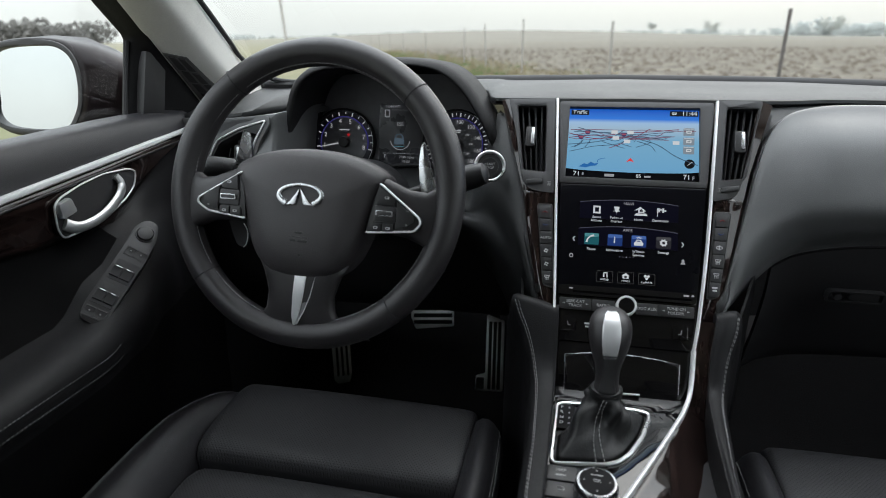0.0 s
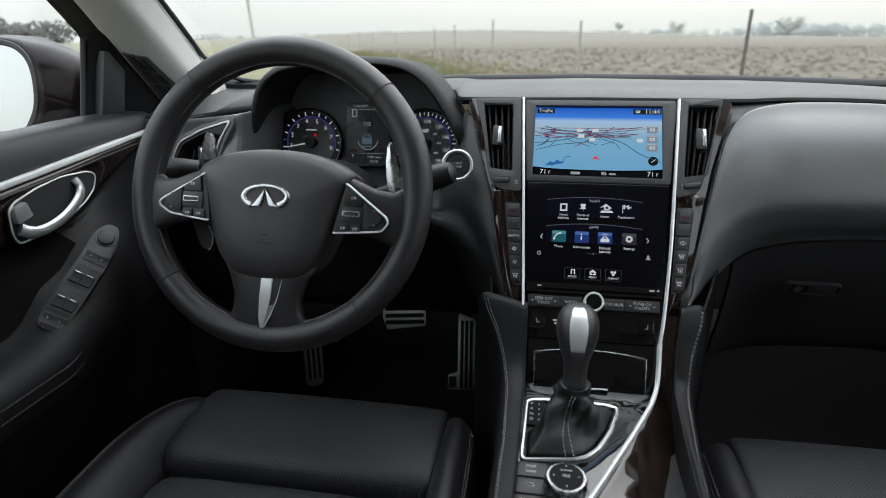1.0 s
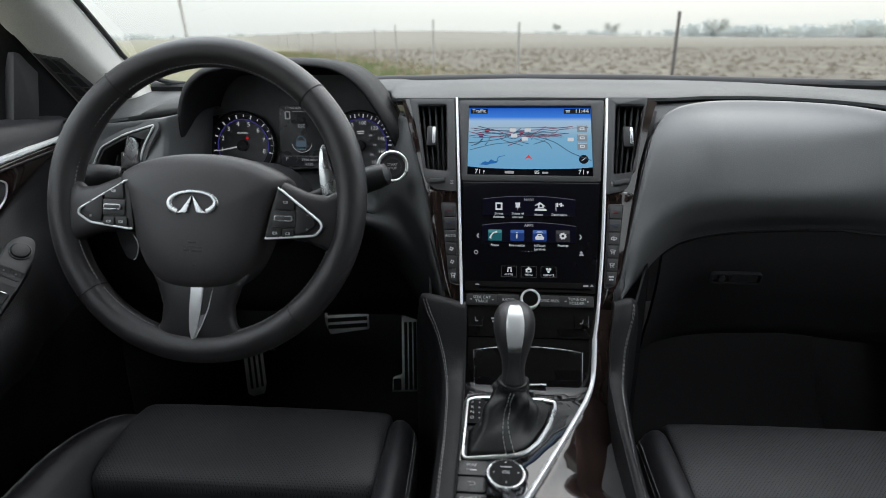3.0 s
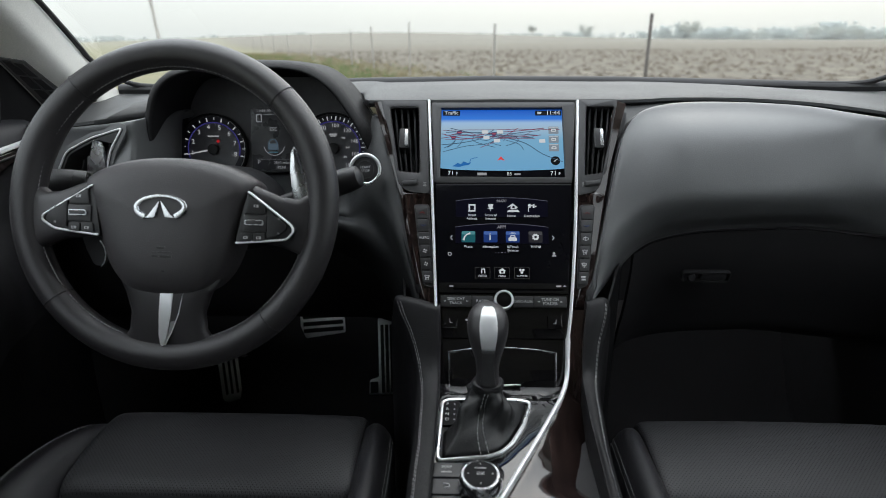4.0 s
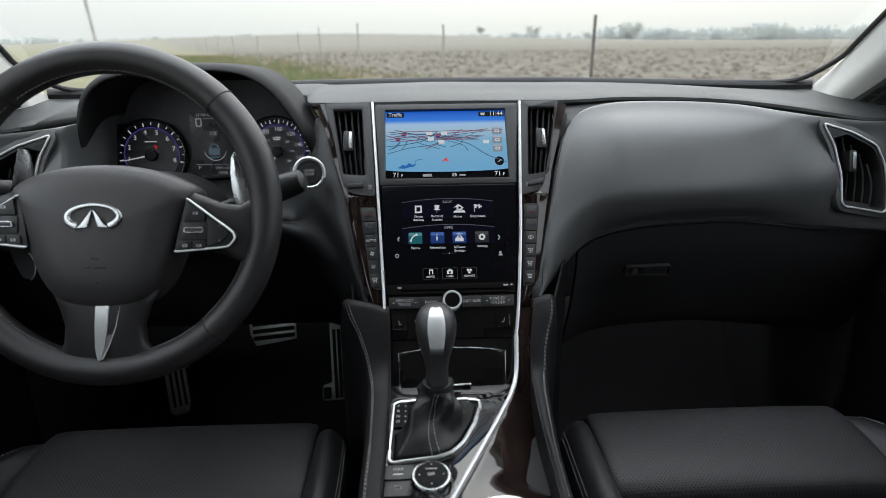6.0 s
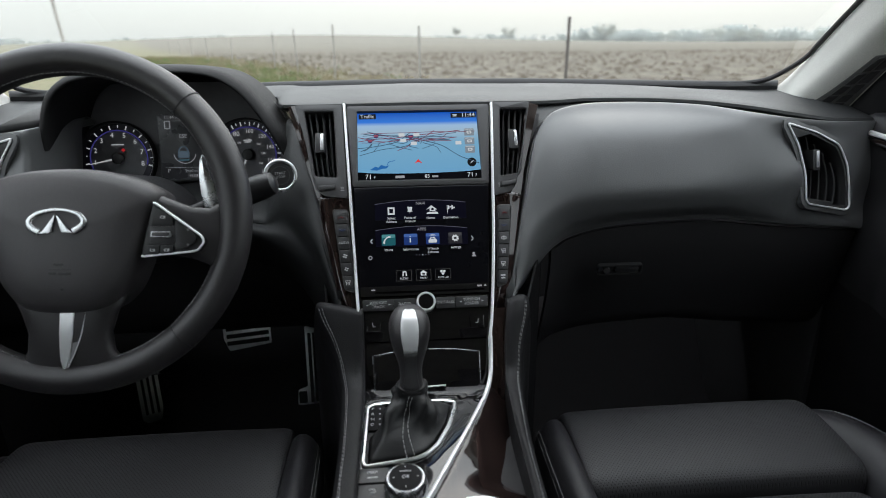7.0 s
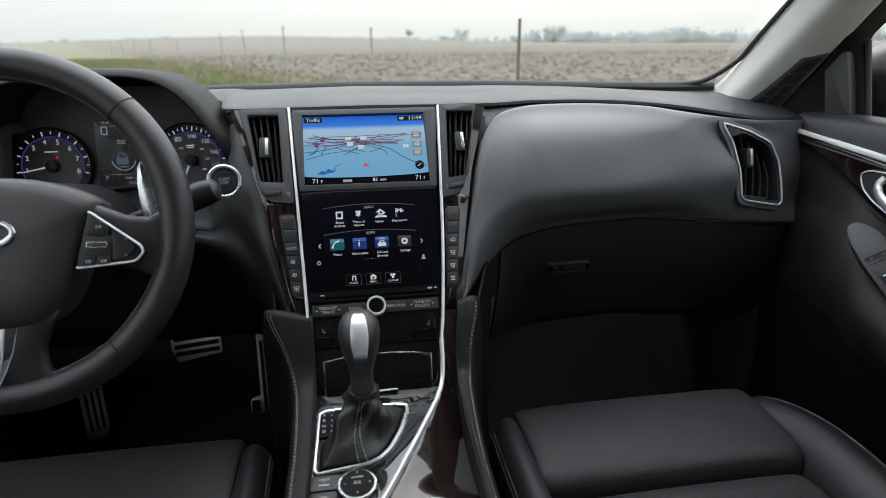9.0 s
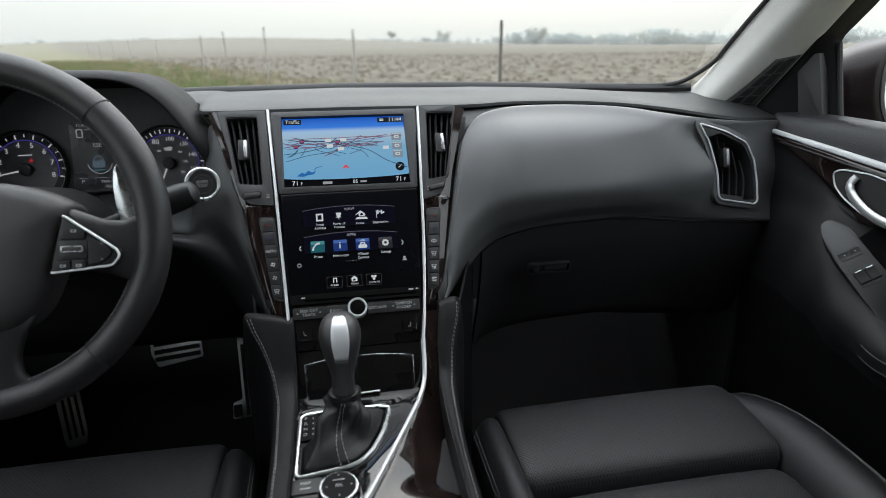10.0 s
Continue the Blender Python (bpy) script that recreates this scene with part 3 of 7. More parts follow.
def screen_base(x):
    a = abs(x)
    for (x0, y0, z0), (x1, y1, z1) in zip(WS, WS[1:]):
        if a <= x1:
            k = (a - x0) / (x1 - x0)
            return y0 + (y1 - y0) * k, z0 + (z1 - z0) * k
    return WS[-1][1], WS[-1][2]


rows = []
for k in range(9):
    t = k / 8
    row = []
    for i in range(-10, 11):
        x = i / 10 * (0.675 - 0.075 * t)
        y0, z0 = screen_base(i / 10 * 0.665)
        y1 = 0.53 - 0.07 * abs(i / 10) ** 2
        row.append((x, y0 + 0.012 + (y1 - y0) * t, z0 - 0.01 + (1.42 - 0.03 * abs(i / 10) ** 2 - z0) * t + 0.05 * math.sin(math.pi * t)))
    rows.append(row)
w = lone("window_1", loft(rows), PANE, "clear raked windscreen over the dashboard", "windscreen", kind="structure", sharp=180)
w.visible_shadow = False

# ---- the dashboard ----
STACK = frame_of((0, 0.742, 0.774), (1, 0, 0), (0, 0.5508, 0.8346))


def lerp_table(table, x):
    for a, b in zip(table, table[1:]):
        if x <= b[0]:
            t = max(0.0, (x - a[0]) / (b[0] - a[0]))
            return [p + (q - p) * t for p, q in zip(a[1:], b[1:])]
    return list(table[-1][1:])


dash = thing("dashboard", (0, 1.0, 0.75), "black soft-skinned dashboard with a padded passenger side", "dashboard")
# rear lip of the top pad: x, y, z
LIP = [(0.0, 1.0, 1.036), (0.177, 0.978, 1.037), (0.25, 0.985, 1.0390), (0.34, 0.980, 1.0385), (0.42, 0.960, 1.0350), (0.49, 0.945, 1.0275), (0.555, 0.940, 1.0175), (0.62, 0.948, 1.0085), (0.70, 0.965, 1.004)]
LIP = [tuple(q) for q in spline(LIP, 6)]
rows = []
for i in range(-70, 71):
    x = i / 70 * 0.70
    y0, z0 = screen_base(min(abs(x), 0.665))
    y1, z1 = lerp_table(LIP, abs(x))
    # the driver's side makes room for the instruments
    if x < 0:
        k = min(1, max(0, (abs(x) - 0.196) / 0.03)) * min(1, max(0, (0.572 - abs(x)) / 0.02))
        y1, z1 = y1 + 0.16 * k, z1 - 0.004 * k
    row = []
    for k in range(9):
        t = k / 8
        crown = 0.014 * math.sin(math.pi * t) * (1 - 0.5 * abs(x) / 0.7)
        row.append((x, y0 + 0.03 + (y1 - y0 - 0.03) * t, z0 - 0.006 + (z1 - z0 + 0.006) * t + crown))
    y, z = row[-1][1:]
    row += [(x, y - 0.006, z - 0.002), (x, y - 0.007, z - 0.006), (x, y - 0.003, z - 0.010), (x, y + 0.03, z - 0.015)]
    rows.append(row)
part("top_pad", shell(loft(rows), 0.004), DASH_TOP, dash, "grey-black grained top pad")
edge = [(x, screen_base(abs(x))[0] + 0.006, screen_base(abs(x))[1] + 0.002) for x in (i / 24 * 0.665 for i in range(-24, 25))]
part("windscreen_seal", strip(edge, (0, -0.5, 1), 0.018, 0.008), DARK, dash, "black rubber seal along the glass")

# padded side: x, top y z, bulge y z, bottom y z
PAD = [
    (0.104, 0.778, 0.812, 0.771, 0.806, 0.780, 0.797), (0.120, 0.814, 0.866, 0.793, 0.836, 0.800, 0.804), (0.136, 0.850, 0.920, 0.813, 0.873, 0.822, 0.812), (0.150, 0.884, 0.966, 0.829, 0.897, 0.836, 0.822),
    (0.163, 0.908, 0.998, 0.838, 0.910, 0.843, 0.832), (0.180, 0.926, 1.0165, 0.846, 0.920, 0.850, 0.845), (0.205, 0.945, 1.0265, 0.852, 0.926, 0.856, 0.857), (0.245, 0.956, 1.0320, 0.855, 0.930, 0.861, 0.867), (0.295, 0.960, 1.0330, 0.858, 0.930, 0.864, 0.873),
    (0.36, 0.955, 1.0318, 0.861, 0.930, 0.867, 0.875), (0.42, 0.938, 1.0285, 0.867, 0.929, 0.871, 0.875), (0.47, 0.922, 1.0210, 0.873, 0.928, 0.872, 0.870), (0.53, 0.913, 1.0125, 0.883, 0.927, 0.874, 0.862), (0.59, 0.920, 1.0060, 0.897, 0.930, 0.882, 0.855), (0.64, 0.936, 1.0020, 0.909, 0.926, 0.893, 0.848), (0.70, 0.955, 0.9995, 0.928, 0.918, 0.908, 0.838),
]

PAD = [tuple(q) for q in spline(PAD, 4)]


def tuck(x):
    """How far the lower edge of the pad rolls under."""
    return 0.025 * min(1, max(0, (x - 0.15) / 0.06)) * min(1, max(0.25, (0.68 - x) / 0.14))


def pad_row(x, s, deep=0.0):
    ty, tz, my, mz, by, bz = lerp_table(PAD, x)
    k = min(1, max(0, (x - 0.16) / 0.08)) * min(1, max(0, (0.54 - x) / 0.08))
    under = tuck(x)
    pts = [(ty + 0.030, tz - 0.012), (ty + 0.014, tz - 0.004), (ty, tz - 0.0005), (ty - 0.012 * k - 0.004, tz - 0.006 * k - 0.004), (ty - (ty - my) * (0.40 + 0.22 * k - 0.24 * min(1, max(0, (x - 0.48) / 0.05))), tz - (tz - mz) * 0.36), (my + 0.007 - 0.2 * under, mz + 0.1 * under), (my - 0.001 + 0.25 * under, (mz + bz) / 2 - 0.003), (by - 0.002 + 0.85 * under, bz + 0.008 - 0.2 * under), (by + 0.004 + under, bz - 0.27 * under), (by + 0.045 + under, bz - 0.006 - 0.27 * under)]
    return [(s * x, q.x + deep, q.y) for q in spline(pts, 7)]


def pad_at(x, z):
    """The y of the padded face at a height."""
    r = pad_row(abs(x), 1)
    return min(r, key=lambda q: abs(q[2] - z) + (5 if q[1] > 0.99 else 0))[1]


VENT = [(-0.1040, 0.0780), (-0.0500, 0.0620), (-0.0080, 0.0420), (0.0075, 0.0120), (0.0115, -0.020), (0.0120, -0.0520), (0.0040, -0.0575), (-0.0650, -0.0430), (-0.0705, -0.0360), (-0.0715, 0.0011), (-0.0840, 0.0440)]


def vent_frame(s):
    """The face of an end vent, leaning with the pad."""
    return frame_of((s * 0.625, 0.9120, 0.93), (1, s * 0.2, 0), (0, 0.24, 1))


def vent_shape(s):
    return rounded(VENT if s > 0 else mirror2(VENT), 0.009, 4)


def inside(q, poly):
    hit = False
    for a, b in zip(poly, poly[1:] + poly[:1]):
        if (a[1] > q[1]) != (b[1] > q[1]) and q[0] < (b[0] - a[0]) * (q[1] - a[1]) / (b[1] - a[1]) + a[0]:
            hit = not hit
    return hit


def pad_skin(xs, s):
    """The padded face with the vent's opening cut through it."""
    bm = loft([pad_row(x, s, 3.2 * max(0.0, 0.512 - x) if s < 0 else 0.0) for x in xs])
    to, hole = vent_frame(s).inverted(), [tuple(q) for q in inset(vent_shape(s), -0.0030)]
    gone = [f for f in bm.faces if inside((to @ f.calc_center_median()).xy, hole) and f.calc_center_median().y < 0.97]
    bmesh.ops.delete(bm, geom=gone, context="FACES")
    return shell(bm, 0.004)


xs = [0.104 + (0.50 - 0.104) * (i / 48) ** 1.1 for i in range(48)] + [0.50 + 0.20 * i / 70 for i in range(71)]
part("passenger_pad", pad_skin(xs, 1), DASH, dash, "smooth padded leatherette face", sharp=180)
# dark roll that closes the joint between the pad and the top
rows = []
for i in range(60):
    x = 0.150 + 0.55 * i / 59
    ty, tz = lerp_table(PAD, x)[:2]
    ly, lz = lerp_table(LIP, x)
    k = min(1, i / 6)
    low, high = Vector((x, ty + 0.010, tz - 0.012)), Vector((x, ly + 0.004, lz - 0.008))
    mid_ = low.lerp(high, 0.55) + Vector((0, -0.003 * k, 0.002 * k))
    rows.append(spline([low, mid_, high, high + Vector((0, 0.02, 0.0))], 4))
part("joint_roll", shell(loft(rows), 0.003), DASH_TOP, dash, "dark roll under the top pad", sharp=180)
part("driver_end_pad", pad_skin([x for x in xs if x > 0.478], -1), DASH, dash, sharp=180)
# panel round the column, from the stack to the door side
rows = []
for i in range(51):
    x = 0.106 + (0.54 - 0.106) * i / 50
    ty, tz, my, mz, by, bz = lerp_table(PAD, x)
    k = min(1, max(0, (x - 0.106) / 0.08))
    dy = 0.05 * k
    low = min(1, max(0, (x - 0.185) / 0.03)) * min(1, max(0, (0.535 - x) / 0.03))
    tz, mz = tz - 0.105 * low, mz - 0.045 * low
    dy += 0.02 * low
    pts = [(ty + 0.05, tz - 0.002), (ty + dy, tz - 0.01 * k), ((ty + my) / 2 + dy * 0.9, (tz + mz) / 2), (my + dy, mz), (my + dy * 0.9, (mz + bz) / 2), (by + dy * 0.6, bz), (by + 0.10 * k + 0.01, bz - 0.05 - 0.03 * k), (by + 0.20 * k + 0.02, bz - 0.10 - 0.06 * k)]
    rows.append([(-x, q.x, q.y) for q in spline(pts, 4)])
part("column_panel", shell(loft(rows), 0.004), DASH_TOP, dash, sharp=180)
# glovebox and lower panels
rows = []
for i in range(20):
    x = 0.18 + (0.70 - 0.18) * i / 19
    by, bz = lerp_table(PAD, x)[4:]
    by, bz = by + tuck(x) - 0.006, bz - 0.27 * tuck(x)
    rows.append([(x, q.x, q.y) for q in spline([(by + 0.016, bz - 0.004), (by + 0.022, bz - 0.05), (by + 0.05, bz - 0.13), (by + 0.10, bz - 0.20), (by + 0.3, bz - 0.235)], 5)])
glove = part("glovebox", shell(loft(rows), 0.004), DASH_SHADED, dash, "glovebox in matt black, darkened for the shade under the pad")
for s in (-1, 1):
    line = spline([(s * x, y, 0) for x, y in (((0.128, 0.775), (0.146, 0.815), (0.166, 0.87), (0.182, 0.95), (0.190, 1.25)) if s > 0 else ((0.126, 0.775), (0.131, 0.815), (0.137, 0.87), (0.143, 0.95), (0.158, 1.25)))], 5)
    tops = [0.798 + 0.05 * min(1, i / 9) for i in range(len(line))]
    part("console_side", shell(loft([[(q.x, q.y, 0.28) for q in line], [(q.x, q.y, z) for q, z in zip(line, tops)]]), 0.003), LINING, dash, "dark carpeted side of the console")
gl = frame_of((0.290, 0.884, 0.800), (1, 0, 0), (0, -0.25, 1))
part("latch_recess", ring(rounded(box2(-0.034, -0.009, 0.034, 0.009), 0.006), 0.003, -0.004, 0.003, gl, 0.001), PLASTIC, glove)
part("latch", flat(rounded(box2(-0.008, -0.005, 0.028, 0.005), 0.004), -0.004, 0.002, gl, soft=0.001), PLASTIC, glove)
part("lock", disc(bmesh.new(), gl, -0.020, 0, 0.005, -0.004, 0.004, 18, 0.001), GREY, glove)
rows = []
for i in range(14):
    x = -0.13 - (0.70 - 0.13) * i / 13
    rows.append([(x, q.x, q.y) for q in spline([(0.93, 0.86), (0.955, 0.78), (0.99, 0.70), (1.08, 0.645), (1.35, 0.62)], 5)])
part("knee_panel", shell(loft(rows), 0.004), DASH_SHADED, dash, "black lower panel over the pedals")


def end_vent(s):
    m = vent_frame(s)
    outer = vent_shape(s)
    v = part("end_vent", tube([m @ Vector((q.x, q.y, 0.0060)) for q in inset(outer, 0.0012)], 0.0015, 8, True), SATIN, dash, "chrome-ringed end vent")
    part("vent_flange", flat(inset(outer, -0.0065), -0.02, 0.0046, m, [inset(outer, 0.0022)], 0.0030), DASH, v)
    part("vent_throat", flat(inset(outer, 0.002), -0.045, -0.040, m), DARK, v)
    part("vent_rim", ring(inset(outer, 0.0025), 0.0035, -0.042, 0.0040, m, 0.0008), GREY, v)
    for i in range(6):
        top = (-0.0700 + i * 0.0150, 0.0640 - 0.0075 * i - 0.0012 * i * i)
        low = (-0.0630 + i * 0.0145, -0.0360 - 0.0025 * i)
        path = spline([Vector((s * top[0], top[1], -0.008)), Vector((s * ((top[0] + low[0]) / 2 + 0.0035), (top[1] + low[1]) / 2, -0.006)), Vector((s * low[0], low[1], -0.008))], 6)
        rows = [[m @ (p + q) for q in (Vector((-0.0013, 0, -0.022)), Vector((-0.0013, 0, 0)), Vector((0, 0, 0.0015)), Vector((0.0013, 0, 0)), Vector((0.0013, 0, -0.022)))] for p in path]
        part("slat", loft(rows, True, False, None, True), GREY, v)
    c = s * -0.050
    part("vent_tab", flat(rounded(box2(c - 0.0065, 0.006, c + 0.0065, 0.036), 0.003), -0.01, 0.006, m, soft=0.0015), PLASTIC, v)
    part("tab_inlay", flat(rounded(box2(c - 0.001, 0.010, c + 0.004, 0.034), 0.0015), 0.005, 0.0072, m, soft=0.0006), CHROME, v)
    wheel = [(s * x, y) for x, y in ((-0.062, -0.0335), (-0.016, -0.0425), (-0.016, -0.0495), (-0.062, -0.0400))][::s]
    part("vent_wheel", flat(rounded(wheel, 0.002), -0.01, 0.0015, m, soft=0.001), GREY, v)


end_vent(1)
end_vent(-1)

# start button on the column panel
sb = frame_of((-0.1820, 0.864, 0.9565), (1, 0.22, 0), (0, 0.30, 1))
b = part("start_button", tube([sb @ Vector((0.0190 * math.cos(a), 0.0190 * math.sin(a), 0.002)) for a in (math.tau * j / 40 for j in range(40))], 0.0024, 10, True), CHROME, dash, "chrome-ringed engine start button")
part("button_face", disc(bmesh.new(), sb, 0, 0, 0.0165, -0.02, 0.002, 36, 0.001), PLASTIC, b)
part("button_ring", ring(circle(0, 0, 0.0122, 32), 0.0012, 0.0015, 0.0030, sb), GREY, b)
words("lettering", "START\nSTOP", 0.0048, sb, 0, 0.0002, PRINT, b, 0.0024)

# ---- the centre stack ----
stack = thing("center_stack", (0, 0.80, 0.74), "dark wood and piano-black centre stack with two lit displays", "center stack")
# edges of the side trims, from the top down: x of the outer edge, height on the face
TRIM = {-1: [(-0.1750, 0.3180), (-0.1543, 0.2504), (-0.1355, 0.1871), (-0.1277, 0.1451), (-0.1201, 0.1078), (-0.1120, 0.0714), (-0.1019, 0.0340)],
        1: [(0.1672, 0.3180), (0.1543, 0.2749), (0.1391, 0.2225), (0.1309, 0.1794), (0.1219, 0.1337), (0.1163, 0.1040), (0.1058, 0.0534), (0.0990, 0.0320)]}
BEZEL = {-1: [(-0.1628, 0.3160), (-0.1028, 0.3160), (-0.0967, 0.1850), (-0.1250, 0.1885), (-0.1352, 0.1972), (-0.1396, 0.2129), (-0.1486, 0.2624)],
         1: [(0.1510, 0.3165), (0.1008, 0.3165), (0.0932, 0.1828), (0.1155, 0.1882), (0.1218, 0.1951), (0.1271, 0.2108), (0.1392, 0.2640)]}
OPENING = {-1: [(-0.1528, 0.3075), (-0.1120, 0.3075), (-0.1079, 0.2117), (-0.1381, 0.2144)],
           1: [(0.1091, 0.3078), (0.1482, 0.3074), (0.1317, 0.2131), (0.1031, 0.2087)]}


def edge_at(line, y):
    """The x of a line that runs downwards, at a height."""
    for (x0, y0), (x1, y1) in zip(line, line[1:]):
        if y >= y1:
            return x0 + (x1 - x0) * (y0 - y) / (y0 - y1)
    return line[-1][0]


def side_trim(s):
    """Lacquered trim: it climbs to the vent's surround and rolls off at its outer edge."""
    inner = [(s * 0.1010, 0.318), (s * 0.0935, 0.1825), (s * 0.0875, 0.065), (s * 0.0855, 0.027)] if s < 0 else [(0.1010, 0.318), (0.0945, 0.22), (0.0890, 0.12), (0.0815, 0.030)]
    roll = 0.0145 if s > 0 else 0.006
    rows = []
    for i in range(150):
        y = 0.3178 - 0.2858 * i / 149
        xo, xi = edge_at(TRIM[s], y), edge_at(inner, y)
        if y > 0.184:
            side_edge = [BEZEL[s][0], *reversed(BEZEL[s][3:]), (xi, 0.1835)]
            xi = edge_at(side_edge, y) - s * 0.0025
        lip = 0.0042 * math.exp(-((y - 0.186) / 0.010) ** 2) if y < 0.186 else 0.0
        foot = 0.0045 * max(0.0, (0.062 - y) / 0.030) ** 1.5
        row = []
        for k in range(19):
            t = k / 18
            x = xi + (xo - xi) * t
            d = abs(xo - x)
            fall = (-0.60 if s > 0 else -0.5) * (roll - d) if d < roll else 0.0
            row.append(STACK @ Vector((x, y, lip * (1 - t * t if y < 0.186 else (1 - t) ** 1.5) - foot - 0.0012 + fall)))
        row.append(STACK @ Vector((xo - s * 0.002, y, -0.5 * roll - 0.03)))
        rows.append(row)
    return loft(rows)


body = [(-0.174, 0.317), (0.174, 0.317), (0.147, 0.206), (0.125, 0.095), (0.106, 0.0), (0.100, -0.072), (-0.100, -0.072), (-0.106, 0.0), (-0.125, 0.095), (-0.147, 0.206)]
part("carrier", flat(body, -0.075, -0.034, STACK), DARK, stack)
for s in (-1, 1):
    pick = (lambda q: q) if s < 0 else mirror2
    bez, opening = rounded(BEZEL[s], [0.004, 0.002, 0.004, 0.010, 0.008, 0.01, 0.01], 4), rounded(OPENING[s], 0.004, 3)
    part("wood_trim", side_trim(s), WOOD, stack, "glossy dark red-brown wood", sharp=180)
    v = part("vent", flat(bez, -0.02, 0.0040, STACK, [opening], 0.0016), GREY, stack, "upright vent with a grey surround")
    part("surround_edge", tube([STACK @ Vector((q.x, q.y, 0.0036)) for q in inset(bez, -0.0004)], 0.0006, 6, True), PLASTIC, v)
    part("vent_box", ring(opening, 0.0012, -0.034, 0.0030, STACK), DARK, v)
    for i in range(4):
        f = (i + 0.75) / 4.6
        (ax, ay), (bx, by), (cx_, cy_), (dx_, dy_) = OPENING[s] if s < 0 else [OPENING[s][i_] for i_ in (1, 0, 3, 2)]
        tx, lx = -s * (ax + (bx - ax) * f), -s * (dx_ + (cx_ - dx_) * f)
        rows = []
        for k in range(7):
            t = k / 6
            x, y = tx + (lx - tx) * t, 0.3085 + (0.2125 - 0.3085) * t
            bow = -0.004 + 0.003 * math.sin(math.pi * t)
            rows.append([STACK @ Vector((-s * (x + dx), y, bow + dz)) for dx, dz in ((-0.0012, -0.022), (-0.0012, 0), (0, 0.0014), (0.0012, 0), (0.0012, -0.022))])
        part("slat", loft(rows, True, False, None, True), PLASTIC, v)
    tx = s * (0.131 if s < 0 else 0.1245)
    tab = part("vent_tab", flat(rounded(box2(tx - 0.0065, 0.247, tx + 0.0065, 0.275), 0.003), -0.012, 0.006, STACK, soft=0.0015), PLASTIC, v)
    part("tab_inlay", flat(rounded(box2(tx + 0.001, 0.250, tx + 0.005, 0.273), 0.0015), 0.0055, 0.0078, STACK, soft=0.0006), CHROME, v)
    wheel = [(s * ((0.1215 if s < 0 else 0.1135) + x), 0.1992 + y + (0.10 if s < 0 else -0.16) * -x) for x, y in ((-0.0112, -0.0042), (0.0105, -0.0042), (0.0118, 0.0044), (-0.0105, 0.0044))][::s]
    part("wheel_rim", ring(rounded(wheel, 0.003), 0.0008, 0.0036, 0.0050, STACK, 0.0003), SWITCHGREY, v)
    part("vent_wheel", flat(inset(rounded(wheel, 0.003), 0.0010), -0.004, 0.0058, STACK, soft=0.0012), PLASTIC, v)
    part("wheel_mark", bars(bmesh.new(), STACK, s * 0.1025, 0.197, 0.0045, 0.0012, 3, 0.0044), DIMPRINT, v)
    # climate keys
    strip_shape = rounded(pick([(-0.1155, 0.170), (-0.0965, 0.170), (-0.0885, 0.0615), (-0.1015, 0.0655)]), 0.004, 3)
    kb = part("climate_keys", flat(strip_shape, -0.006, 0.0016, STACK, soft=0.001), PLASTIC, stack, "upright strip of climate keys")
    part("strip_edge", tube([STACK @ Vector((q.x, q.y, 0.0014)) for q in strip_shape], 0.0006, 6, True), GREY, kb)
    for i in range(6):
        y1, y0 = 0.1665 - i * 0.0168, 0.1665 - (i + 1) * 0.0168 + 0.001
        def ex(y, inner):
            t = (0.170 - y) / 0.1085
            return (-0.0985 + 0.0082 * t) if inner else (-0.1135 + 0.0125 * t)
        q = pick([(ex(y1, 0), y1), (ex(y1, 1), y1), (ex(y0, 1), y0), (ex(y0, 0), y0)])
        key = part("key", flat(rounded(q, 0.0015, 2), 0.001, 0.0036, STACK, soft=0.0008), PLASTIC, kb)
        cx, cy = sum(p[0] for p in q) / 4, (y0 + y1) / 2
        if i == 2 and s < 0:
            words("lettering", "AUTO", 0.0048, STACK, cx, cy, PRINT, key, 0.0040)
        elif i < 2:
            tone = glow("key_red" if i == 0 else "key_blue", (0.5, 0.04, 0.05) if i == 0 else (0.1, 0.18, 0.5), 0.25)
            d = 1 if i == 0 else -1
            part("arrow_mark", tube([STACK @ Vector((cx - 0.003, cy - 0.001 * d, 0.004)), STACK @ Vector((cx, cy + 0.0012 * d, 0.004)), STACK @ Vector((cx + 0.003, cy - 0.001 * d, 0.004))], 0.0004, 5), tone, key)
        else:
            bm = bmesh.new()
            if s < 0 and i < 5:
                for a in range(4):
                    disc(bm, STACK, cx + 0.0018 * math.cos(a * 1.571 + 0.4), cy + 0.0018 * math.sin(a * 1.571 + 0.4), 0.0013 if i == 3 else 0.0010, 0.0034, 0.004, 10, ry=0.0009)
            elif i == 2:
                plate(bm, circle(cx, cy, 0.0038, 20, 0.0022), 0.0034, 0.004, STACK, [circle(cx, cy, 0.0030, 20, 0.0015)])
                plate(bm, box2(cx - 0.0005, cy - 0.003, cx + 0.0005, cy + 0.003), 0.0034, 0.0041, STACK)
            elif i == 5 and s > 0:
                bars(bm, STACK, cx, cy, 0.006, 0.0020, 2, 0.004)
            else:
                plate(bm, rounded([(cx - 0.0022, cy - 0.001), (cx + 0.0022, cy - 0.001), (cx + 0.0036, cy + 0.0024), (cx - 0.0036, cy + 0.0024)], 0.0008), 0.0034, 0.004, STACK, [rounded([(cx - 0.0016, cy - 0.0003), (cx + 0.0016, cy - 0.0003), (cx + 0.0027, cy + 0.0017), (cx - 0.0027, cy + 0.0017)], 0.0005)])
